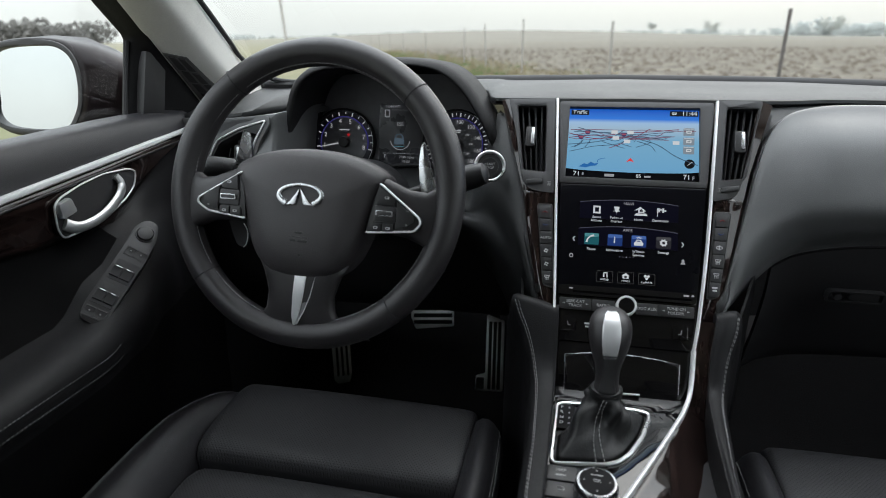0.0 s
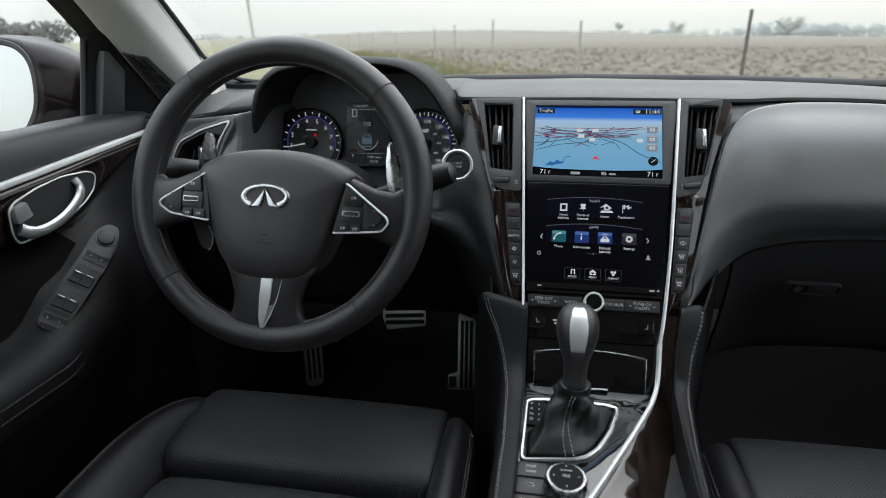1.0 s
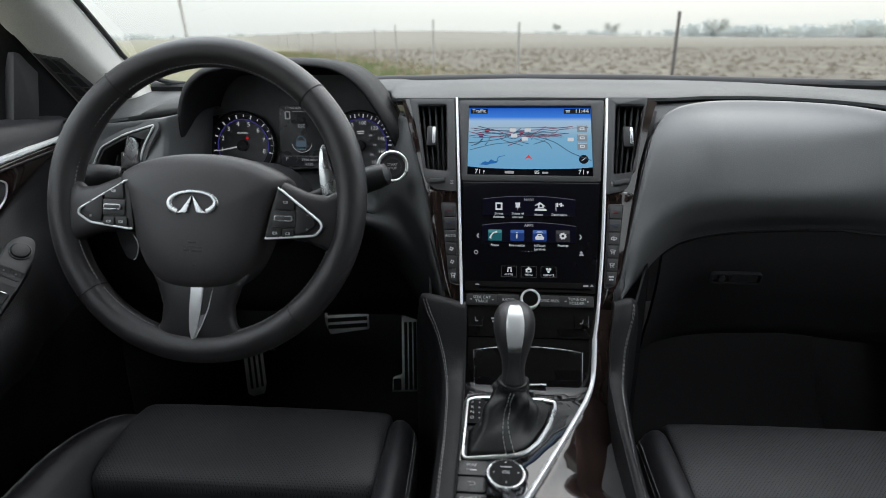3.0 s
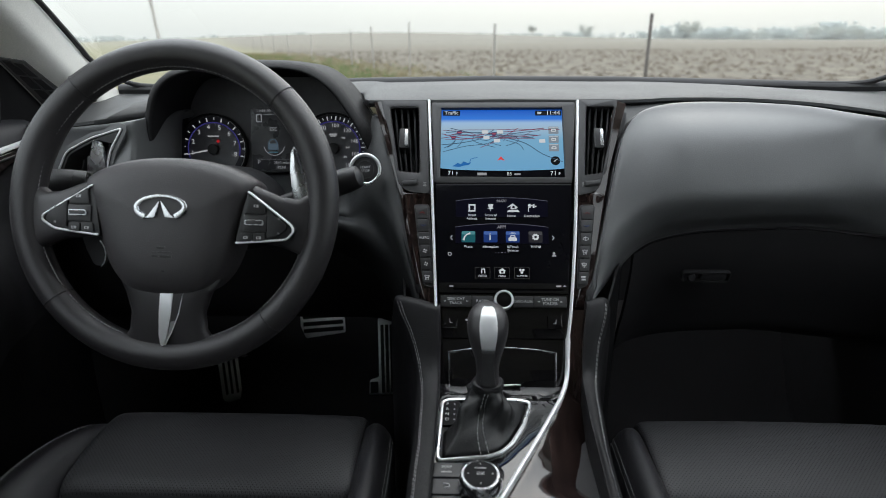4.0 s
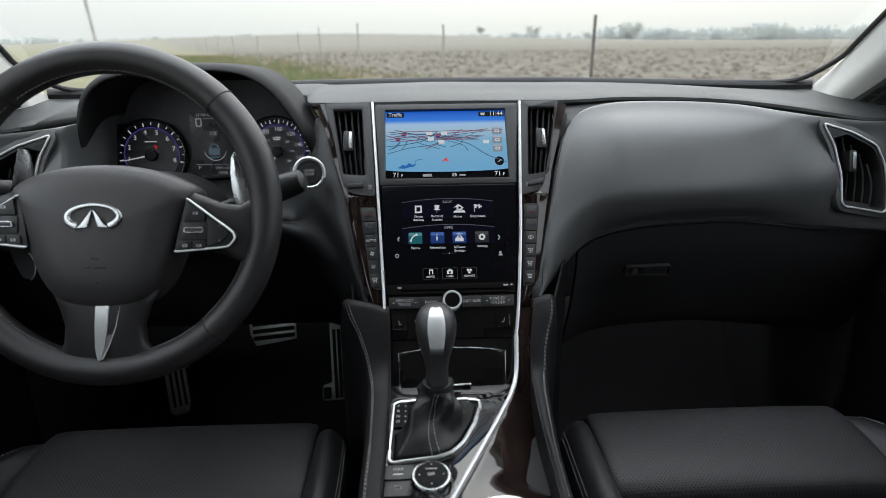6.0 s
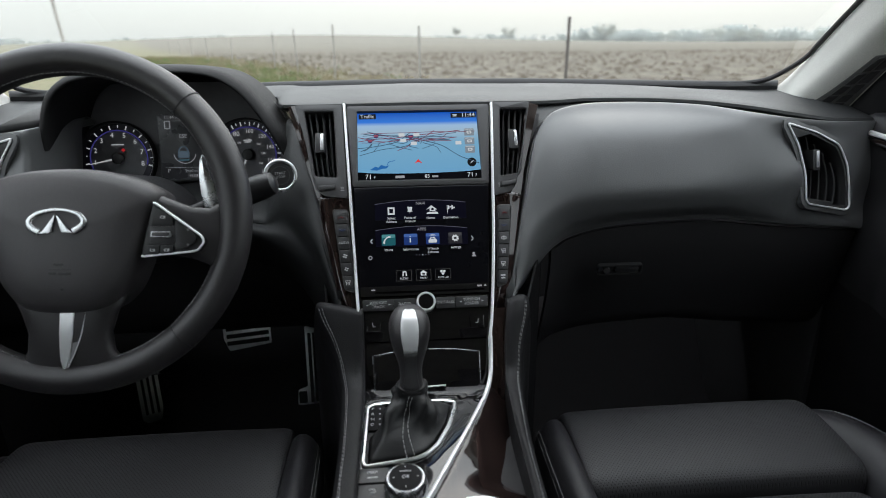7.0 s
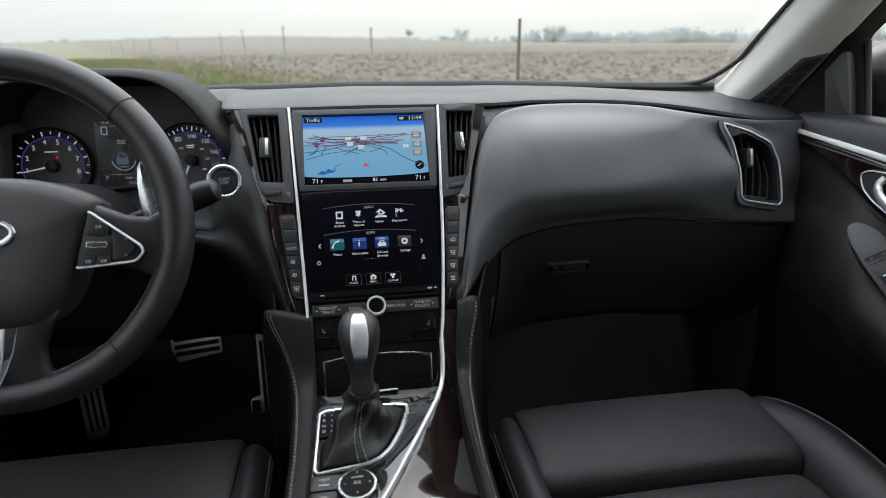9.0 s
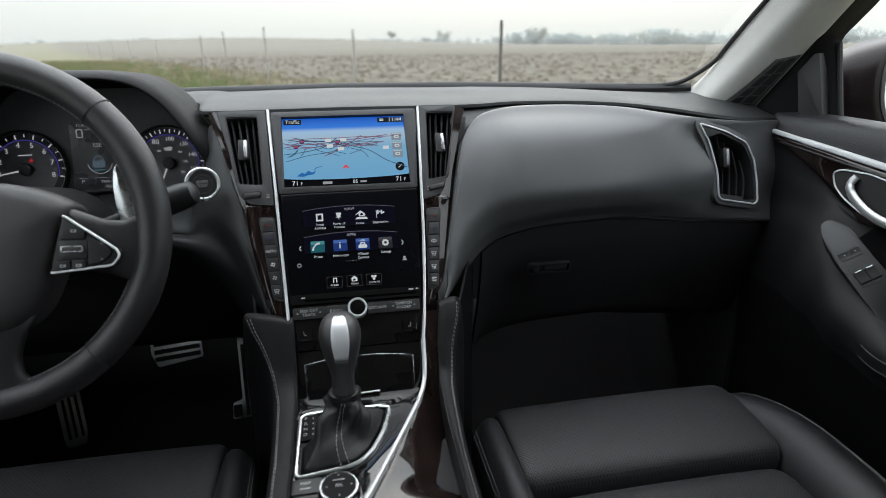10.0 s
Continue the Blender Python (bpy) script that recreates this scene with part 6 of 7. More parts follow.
part("side_wood", flat([(-0.106, 0.026), (-0.086, 0.026), (-0.081, -0.07), (-0.102, -0.07)], -0.03, -0.001, STACK, soft=0.001), PIANO, console)
rows = [[(x, y, z) for x, z in ((-0.095, 0.25), (-0.095, 0.69), (0.095, 0.69), (0.095, 0.25))] for y in (-0.25, 0.2, 0.6, 0.76)]
part("core", loft(rows, True, False, None, True), DARK, console)
bm = bmesh.new()
plate(bm, rounded(box2(-0.09, -0.30, 0.09, 0.405 - 0.12), 0.02), -0.05, 0.045, frame_of((0, 0.10, 0.715), (1, 0, 0), (0, 1, 0)), soft=0.015)
part("armrest", bm, LEATHER, console, "padded leather armrest lid")
# padded flanks: inner edge by the stack and panel, outer edge along the seam
FLANK = {
    -1: ([(0.0790, 0.7560, 0.8010), (0.0788, 0.7480, 0.7900), (0.0785, 0.7350, 0.7700), (0.0783, 0.7200, 0.7500), (0.0780, 0.6980, 0.7380), (0.0782, 0.6610, 0.7330), (0.0790, 0.5930, 0.7265), (0.0800, 0.5500, 0.7220), (0.0800, 0.45, 0.712), (0.078, 0.20, 0.70)],
         [(0.1330, 0.7640, 0.8120), (0.1270, 0.7545, 0.7990), (0.1170, 0.7430, 0.7820), (0.1078, 0.7280, 0.7600), (0.1025, 0.7100, 0.7430), (0.0990, 0.6850, 0.7350), (0.0966, 0.6100, 0.7280), (0.0975, 0.5575, 0.7230), (0.098, 0.45, 0.713), (0.096, 0.20, 0.70)]),
    1: ([(0.0985, 0.7600, 0.8060), (0.0955, 0.7480, 0.7900), (0.0925, 0.7370, 0.7735), (0.0905, 0.7186, 0.7455), (0.0880, 0.7000, 0.7380), (0.0866, 0.6750, 0.7345), (0.0844, 0.6293, 0.7298), (0.0837, 0.5847, 0.7252), (0.082, 0.45, 0.712), (0.078, 0.20, 0.70)],
        [(0.1240, 0.7640, 0.8110), (0.1214, 0.7530, 0.7975), (0.1116, 0.7340, 0.7690), (0.1072, 0.7155, 0.7420), (0.1030, 0.6950, 0.7360), (0.0990, 0.6600, 0.7330), (0.0943, 0.6040, 0.7274), (0.0928, 0.5590, 0.7230), (0.0930, 0.45, 0.712), (0.090, 0.20, 0.70)]),
}
for s in (-1, 1):
    a, b = (spline(q, 5) for q in FLANK[s])
    rows, seams = [], ([], [])
    for i, (p, q) in enumerate(zip(a, b)):
        w = (q - p).length
        nrm = Vector((0, -0.05 - 0.75 * min(1, max(0, (p.z - 0.728) / 0.03)), 1)).normalized()
        swell = w * (0.10 if s < 0 else 0.24)
        sec = [p + Vector((0.002, 0.006, -0.055)), p, p.lerp(q, 0.12) + nrm * swell * 0.6, p.lerp(q, 0.45) + nrm * swell, p.lerp(q, 0.82) + nrm * swell * 0.7, q, q + Vector((0.0055, 0.004, -0.007)), q + Vector((0.0085, 0.010, -0.03)), q + Vector((0.012, 0.018, -0.09)), Vector((q.x + 0.018, q.y + 0.04, 0.30))]
        sm = spline(sec, 4)
        rows.append([Vector((s * v.x, v.y, v.z)) for v in sm])
        for line_, v in zip(seams, (sm[18], sm[20])):
            line_.append(Vector((s * v.x, v.y, v.z)) + nrm * 0.0003)
    # the head of the pad rolls away under the stack
    head = [[v + Vector((0, 0.022, -0.004 - 0.004 * k)) for v in rows[0]] for k in (1,)] + [[v + Vector((0, 0.010, 0.0035)) for v in rows[0]], [v + Vector((0, 0.004, 0.003)) for v in rows[0]]]
    pad = part("side_pad", loft(head + rows), PADSKIN, console, "stitched black leather knee pad", sharp=180)
    for line_ in seams:
        part("stitching", stitches(line_, (0, -0.4, 1), 0.0052, 0.0036, 0.00034), THREAD, pad)
# cup holder
CUP = CON @ Matrix.Translation((0.032, -0.103, 0.0))
c = part("cup_holder", ring(circle(0, 0, 0.046, 48), 0.006, 0.0, 0.005, CUP, 0.0015), CHROME, console, "chrome-rimmed cup holder")
part("cup_well", disc(bmesh.new(), CUP, 0, 0, 0.041, 0.0005, 0.002, 40), DARK, c)
# glossy sweep from the lid down to the console
rows = []
for i in range(21):
    x = -0.078 + 0.142 * i / 20
    a, b, c_ = STACK @ Vector((x, -0.0605, 0.0008)), STACK @ Vector((x, -0.0735, 0.001)), con(x, 0.687, 0.0008)
    rows.append([a * (1 - t) ** 2 + b * 2 * t * (1 - t) + c_ * t * t for t in (k / 8 for k in range(9))])
part("gloss_sweep", loft(rows), PIANO, console, sharp=180)
# rotary controller and keys
KNOBMETAL = mat("grey_knob_metal", (0.30, 0.30, 0.31), 0.25, metal=1.0, vary=0.05, stain=60)
KN = frame_of(con(-0.034, 0.5535, 0.0), (1, 0, 0), (0, 1, 0.1))
rows = []
for r, h in ((0.0212, 0.0), (0.0209, 0.010), (0.0200, 0.0175), (0.0182, 0.0220), (0.0168, 0.0230)):
    rows.append([KN @ Vector((r * math.cos(a), r * math.sin(a), h)) for a in (math.tau * j / 40 for j in range(40))])
k = part("rotary_controller", loft(rows, True, False, None, True), KNOBMETAL, console, "silver rotary controller")
part("bright_ring", tube([KN @ Vector((0.0172 * math.cos(a), 0.0172 * math.sin(a), 0.0226)) for a in (math.tau * j / 40 for j in range(40))], 0.0008, 8, True), SILVER, k)
part("controller_face", disc(bmesh.new(), KN, 0, 0, 0.0158, 0.018, 0.0236, 36, 0.0008), LINING, k)
words("lettering", "OK", 0.0050, KN, 0.0, 0.0, PRINT, k, 0.0239)
part("face_marks", bars(bmesh.new(), KN, 0, 0.0070, 0.011, 0.0008, 1, 0.0239), PRINT, k)
for q in ((0.0115, 0), (-0.0115, 0), (0, 0.0125), (0, -0.0115)):
    part("arrow_dot", disc(bmesh.new(), KN, q[0], q[1], 0.0006, 0.0230, 0.0240, 10), PRINT, k)
keys = part("key_plate", flat(rounded(cl2([(-0.0815, 0.5855), (-0.047, 0.5855), (-0.050, 0.50), (-0.083, 0.50)]), 0.003), -0.002, 0.003, CON, soft=0.001), PLASTIC, console)
for i, s in enumerate(("MAP", "", "CAMERA")):
    y = 0.575 - i * 0.0205
    q = rounded(cl2([(-0.0795, y + 0.009), (-0.0515, y + 0.009), (-0.0535 if i else -0.0515, y - 0.0095), (-0.0805, y - 0.0095)]), 0.0015, 2)
    key = part("console_key", flat(q, 0.002, 0.0062, CON, soft=0.001), PLASTIC, keys)
    if s:
        words("lettering", s, 0.0052, CON, -0.0665, (y + 0.0025 - 0.6) * 1.005, PRINT, key, 0.0067)
        part("key_mark", bars(bmesh.new(), CON, -0.0665, (y - 0.0035 - 0.6) * 1.005, 0.010, 0.0014, 1, 0.0066), PRINT, key)
    else:
        part("back_arrow", tube([con(-0.0695, y + 0.002, 0.0066), con(-0.064, y + 0.002, 0.0066), con(-0.0628, y, 0.0066), con(-0.064, y - 0.002, 0.0066), con(-0.068, y - 0.002, 0.0066)], 0.0006, 5), PRINT, key)

# ---- gear lever ----
gl_ = thing("gear_lever", con(-0.025, 0.64), "gear lever with a leather boot and a silver-inlaid knob", "gear lever")
pl = part("gear_surround", tube([CON @ Vector((q[0], q[1], 0.0012)) for q in inset(rounded(plate_out, 0.004, 3), 0.002)], 0.0022, 8, True), CHROME, gl_, "satin-chrome surround")
part("gate_floor", flat(inset(plate_out, 0.004), -0.006, -0.001, CON), DARK, pl)
GI = CON @ Matrix.Translation((-0.0645, 0.062, 0.001))
ind = part("gear_indicator", flat(rounded(box2(-0.0105, -0.020, 0.010, 0.020), 0.002), -0.003, 0.001, GI, soft=0.0006), LINING, gl_, "small black gear-position panel")
for i, s in enumerate(("P", "R", "N", "D")):
    part("gear_dot", disc(bmesh.new(), GI, 0.004, 0.014 - i * 0.0085, 0.0010, 0.0005, 0.0016, 10), DIM, ind)
    words("gear_letter", s, 0.0060, GI, -0.004, 0.014 - i * 0.0085, PRINT, ind, 0.0015)
foot = inset(plate_out, 0.006)
N = 72
per = []
lens = [0.0]
for i in range(len(foot)):
    lens.append(lens[-1] + (foot[(i + 1) % len(foot)] - foot[i]).length)
for i in range(N):
    s, j = lens[-1] * i / N, 0
    while lens[j + 1] < s:
        j += 1
    per.append(foot[j].lerp(foot[(j + 1) % len(foot)], (s - lens[j]) / (lens[j + 1] - lens[j])))
# keep the boot clear of the indicator panel
per = [Vector((max(q.x, -0.052) if q.y > 0.035 else q.x, q.y)) for q in per]
cen = sum(per, Vector((0, 0))) / N
COLLAR = Vector((-0.0245, 0.658, 0.766))
top = CON.inverted() @ COLLAR
rows = []
for k_ in range(17):
    t = k_ / 16
    f = 1 - (1 - t) ** 2.1
    row = []
    for i, q in enumerate(per):
        a = math.atan2(q.y - cen.y, q.x - cen.x)
        tip = Vector((top.x + 0.0165 * math.cos(a), top.y + 0.0155 * math.sin(a)))
        p2 = q.lerp(tip, min(1, f))
        fold = 0.0046 * math.sin(a * 3 + t * 6 + 0.6) * math.sin(math.pi * t) + 0.0030 * math.sin(a * 5 - t * 10) * math.sin(math.pi * t) ** 2
        sag = 0.004 * math.sin(math.pi * t * 2)
        d = (p2 - Vector((top.x, top.y)))
        p2 = p2 + d.normalized() * fold if d.length > 1e-6 else p2
        row.append(CON @ Vector((p2.x, p2.y, -0.001 + (top.z + 0.001) * (t ** 0.85) + fold * 0.8 - sag * (1 - t))))
    rows.append(row)
BOOT = mat("soft_boot_leather", (0.013, 0.0132, 0.014), 0.45, grain=(900, 0.4), stain=12, spec=0.4)
boot = part("boot", loft(rows, True, False, None, True), BOOT, gl_, "creased leather boot", sharp=180)
for g in (-1.62, -1.42):
    run = [min(range(N), key=lambda i: abs(math.atan2(per[i].y - cen.y, per[i].x - cen.x) - g + 0.34 * math.sin(math.pi * k_ / 16))) for k_ in range(17)]
    part("stitching", stitches(spline([rows[k_][run[k_]] + Vector((0, -0.0006, 0.0004)) for k_ in range(0, 17, 2)], 3), (0, -1, 0.4), 0.0052, 0.0036, 0.0005), THREAD, boot)
part("collar", tube([COLLAR - Vector((0, 0, 0.008)), COLLAR + Vector((0, 0, 0.0005)), COLLAR + Vector((0, 0, 0.0015))], [0.0163, 0.0158, 0.0140], 24), BOOT, gl_)
rows = []
PROF = [(-0.004, 0.0135, 0.0140), (0.006, 0.0125, 0.0140), (0.018, 0.0122, 0.0145), (0.030, 0.0140, 0.0160), (0.044, 0.0182, 0.0195), (0.058, 0.0215, 0.0230), (0.070, 0.0224, 0.0240), (0.080, 0.0208, 0.0225), (0.087, 0.0168, 0.0185), (0.0915, 0.0105, 0.0115), (0.0930, 0.003, 0.003)]
prof = spline(PROF, 3)
for v in prof:
    h, rx, ry = v
    rows.append([COLLAR + Vector((rx * math.cos(a), ry * math.sin(a) + 0.30 * h - 0.002, h * 0.865)) for a in (math.tau * j / 36 for j in range(36))])
knob = part("knob", loft(rows, True, False, None, True), RIM_LEATHER, gl_, "smooth black knob", sharp=180)
rows = []
for v in prof:
    h, rx, ry = v
    if h < 0.0:
        continue
    t = max(0, (h - 0.026) / 0.067)
    half = lerp_table([(0.0, 0.72), (0.018, 0.52), (0.036, 0.34), (0.050, 0.35), (0.065, 0.40), (0.078, 0.44), (0.085, 0.47), (0.0890, 0.52), (0.0915, 0.62), (0.093, 0.7)], h)[0]
    rows.append([COLLAR + Vector(((rx + 0.0009) * math.cos(a), (ry + 0.0009) * math.sin(a) + 0.30 * h - 0.002, h * 0.865 + 0.0008 * t)) for a in (-math.pi / 2 + half * (j / 6 - 1) for j in range(13))])
part("knob_inlay", shell(loft(rows[11:-1]), 0.001), SATIN, knob, "bright silver inlay", sharp=180)
part("neck_inlay", shell(loft(rows[:12]), 0.001), GREY, knob, sharp=180)

# ---- seats ----


def perforated():
    m = mat("perforated_leather", (0.0280, 0.0276, 0.0300), 0.48, grain=(900, 0.3), stain=9, spec=0.4)
    n, k = m.node_tree.nodes, m.node_tree.links
    b = n["Principled BSDF"]
    co, sep = n["Texture Coordinate"], n.new("ShaderNodeSeparateXYZ")
    k.new(co.outputs["Object"], sep.inputs[0])
    dots = []
    for axis, turn in (("X", 1), ("Y", 1)):
        a = n.new("ShaderNodeMath")
        a.operation, a.inputs[1].default_value = "MULTIPLY", math.tau / 0.0046
        k.new(sep.outputs[axis], a.inputs[0])
        s = n.new("ShaderNodeMath")
        s.operation = "SINE"
        k.new(a.outputs[0], s.inputs[0])
        dots.append(s)
    mul = n.new("ShaderNodeMath")
    mul.operation = "MULTIPLY"
    k.new(dots[0].outputs[0], mul.inputs[0])
    k.new(dots[1].outputs[0], mul.inputs[1])
    r = n.new("ShaderNodeMapRange")
    r.inputs[1].default_value, r.inputs[2].default_value = 0.40, 0.75
    k.new(mul.outputs[0], r.inputs[0])
    mix = n.new("ShaderNodeMixRGB")
    old = b.inputs["Base Color"].links[0].from_socket
    k.new(r.outputs[0], mix.inputs[0])
    k.new(old, mix.inputs[1])
    mix.inputs[2].default_value = (0.013, 0.013, 0.0135, 1)
    k.new(mix.outputs[0], b.inputs["Base Color"])
    pit = n.new("ShaderNodeBump")
    pit.invert = True
    pit.inputs["Strength"].default_value, pit.inputs["Distance"].default_value = 0.45, 0.0008
    k.new(r.outputs[0], pit.inputs["Height"])
    k.new(b.inputs["Normal"].links[0].from_socket, pit.inputs["Normal"])
    k.new(pit.outputs[0], b.inputs["Normal"])
    rough = n.new("ShaderNodeMath")
    rough.operation = "MULTIPLY_ADD"
    rough.inputs[1].default_value = 0.4
    k.new(r.outputs[0], rough.inputs[0])
    k.new(b.inputs["Roughness"].links[0].from_socket, rough.inputs[2])
    k.new(rough.outputs[0], b.inputs["Roughness"])
    return m


PERF = perforated()


def cushion(x0, x1, prof, end=0.03, n=22, crown=0.006):
    """A stuffed roll: a closed section of (y, z) points drawn from x0 to x1 with rounded ends."""
    sec = spline([Vector((0, *q)) for q in prof], 5, True)
    c = sum(sec, Vector()) / len(sec)
    rows = []
    for i in range(n + 1):
        t = i / n
        x = x0 + (x1 - x0) * (0.5 - 0.5 * math.cos(math.pi * t))
        d = min(x - x0, x1 - x)
        s = 1.0 if d >= end else math.sqrt(max(0.0, 1 - ((end - d) / end) ** 2)) * 0.11 + 0.89
        up = crown * math.sin(math.pi * t)
        rows.append([(x, c.y + (q.y - c.y) * s, c.z + (q.z - c.z) * s + up) for q in sec])
    return loft(rows, True, False, None, True)


def seat(s, label):
    t = thing("car_seat", (s * 0.36, 0.45, 0.26), label, "car seat", "front seats")
    a, b = sorted((s * 0.180, s * 0.528))
    thigh = [(0.640, 0.560), (0.635, 0.598), (0.637, 0.614), (0.645, 0.624), (0.662, 0.630), (0.70, 0.636), (0.745, 0.638), (0.772, 0.634), (0.786, 0.622), (0.792, 0.600), (0.795, 0.53), (0.77, 0.48), (0.70, 0.50)]
    part("thigh_support", cushion(a, b, thigh, 0.013, 30, 0.004), PERF, t, "perforated leather thigh support", sharp=180)
    base = [(0.22, 0.50), (0.215, 0.57), (0.30, 0.588), (0.45, 0.594), (0.58, 0.602), (0.622, 0.602), (0.632, 0.588), (0.634, 0.52), (0.45, 0.46)]
    part("seat_base", cushion(a + 0.004, b - 0.004, base, 0.02), PERF, t, "perforated leather seat cushion", sharp=180)
    for x in (a + (b - a) * 0.36, a + (b - a) * 0.64):
        part("seam", tube([(x, y, 0.598 + 0.012 * (y - 0.45) + 0.0063) for y in (0.25, 0.35, 0.45, 0.55, 0.61)], 0.0012, 5), DARK, t)
    # outer wing beside the door, inner wing beside the console
    for name, line, w, hgt in (("outer_wing", [(0.516, 0.785, 0.566), (0.541, 0.772, 0.602), (0.563, 0.738, 0.619), (0.580, 0.67, 0.626), (0.580, 0.58, 0.626), (0.572, 0.45, 0.624), (0.566, 0.28, 0.622)], 0.066, 0.080),
                               ("inner_wing", [(0.164, 0.775, 0.575), (0.157, 0.767, 0.618), (0.153, 0.743, 0.634), (0.150, 0.68, 0.641), (0.148, 0.58, 0.645), (0.146, 0.45, 0.648), (0.146, 0.28, 0.648)], 0.034, 0.07)):
        p = spline([Vector(q) for q in line], 6)
        rows, seam, seam2 = [], [], []
        for i, q in enumerate(p):
            f = min(1, i / 7 + 0.15)
            sg = 1 if name == "outer_wing" else -1
            sec = []
            for j in range(18):
                u = math.tau * j / 18
                sec.append((s * (q.x - sg * 0.012 + w * f * 0.72 * math.cos(u)), q.y + (1 - f) * 0.012 * math.sin(u), q.z - 0.03 + hgt * (0.55 + 0.45 * f) * 0.75 * math.sin(u) - 0.014))
            rows.append(sec)
            uu = radians(62) if sg > 0 else radians(150)
            for seam_, du in ((seam, 0.0), (seam2, 0.16 * sg)):
                e = 1.015
                seam_.append((s * (q.x - sg * 0.012 + w * f * 0.72 * e * math.cos(uu + du)), q.y, q.z - 0.044 + hgt * (0.55 + 0.45 * f) * 0.75 * e * math.sin(uu + du)))
        wing = part(name, loft(rows, True, False, None, True), LEATHER, t, "padded leather side bolster", sharp=180)
        part("stitching", stitches(seam[3:], (0, 0, 1), 0.0055, 0.0038, 0.00040), THREAD, wing)
        part("stitching", stitches(seam2[3:], (0, 0, 1), 0.0055, 0.0038, 0.00040), THREAD, wing)
    part("valance", loft([[(x, y, z) for y, z in ((0.24, 0.30), (0.74, 0.30), (0.78, 0.42), (0.775, 0.52), (0.24, 0.52))] for x in (s * 0.17, s * 0.56)], True, False, None, True), PLASTIC, t)
    back = [(0.235, 0.56), (0.17, 0.72), (0.105, 0.90), (0.055, 1.08), (0.02, 1.12), (-0.03, 1.11), (-0.03, 0.95), (0.04, 0.70), (0.10, 0.52)]
    bk = [(y - 0.09, z) for y, z in back]
    part("backrest", cushion(min(s * 0.17, s * 0.57), max(s * 0.17, s * 0.57), bk, 0.06), LEATHER, t, sharp=180)
    hr = [(-0.075, 1.13), (-0.085, 1.22), (-0.10, 1.29), (-0.13, 1.30), (-0.16, 1.28), (-0.155, 1.18), (-0.13, 1.12)]
    part("headrest", cushion(min(s * 0.27, s * 0.47), max(s * 0.27, s * 0.47), hr, 0.05), LEATHER, t, sharp=180)
    for x in (0.32, 0.42):
        part("headrest_post", tube([(s * x, -0.11, 1.08), (s * x, -0.12, 1.15)], 0.006, 8), CHROME, t)
    return t


seat(-1, "black leather driver's seat with grey stitching, empty")
seat(1, "black perforated leather passenger seat with grey stitching, empty")

# ---- pedals ----


def pedal(name, m, outline, ribs, lie, label):
    t = thing(name, m.translation, label, "pedal", "pedals")
    part("pad", flat(rounded(outline, 0.004, 3), -0.008, 0.0, m, soft=0.002), STEEL, t, "bright steel pad")
    for q in ribs:
        part("rubber_rib", flat(rounded(box2(*q), 0.0015, 2), -0.002, 0.0025, m, soft=0.001), RUBBER, t)
    part("lever", tube([m @ Vector((0, 0, -0.008)), m @ Vector((0, 0.06, -0.06)), m @ Vector((0, 0.22, -0.09))], 0.008, 8), DARK, t)
    return t


bp = frame_of((-0.347, 1.205, 0.563), (1, 0.2, 0), (0, 0.37, 1))
pedal("brake_pedal", bp, [(-0.046, 0.034), (0.046, 0.034), (0.046, -0.028), (-0.036, -0.034), (-0.046, -0.008)], [(-0.040, y - 0.0042, 0.042, y + 0.0042) for y in (0.0255, 0.0105, -0.0045, -0.0185)], 0, "steel brake pedal with black rubber ribs, in the dark footwell")
ap = frame_of((-0.200, 1.11, 0.535), (1, 0.1, 0), (-0.02, 0.40, 1))
pedal("accelerator_pedal", ap, [(-0.017, 0.076), (0.018, 0.064), (0.018, -0.074), (-0.037, -0.074), (-0.035, -0.045), (-0.017, -0.040)], [(x - 0.0031, -0.070, x + 0.0031, 0.062) for x in (-0.0090, 0.0000, 0.0090)] + [(-0.034, -0.070, -0.019, -0.048)], 0, "tall steel accelerator pedal with rubber ribs in the footwell")
fp = frame_of((-0.580, 1.245, 0.395), (1, 0.44, 0), (0, 0.55, 1))
pedal("footrest", fp, [(-0.023, 0.095), (0.021, 0.095), (0.021, -0.028), (0.015, -0.050), (-0.012, -0.052), (-0.022, -0.044)], [(x - 0.0026, -0.034, x + 0.0026, 0.088) for x in (-0.0115, 0.0000, 0.0115)], 0, "ribbed steel footrest beside the pedals")

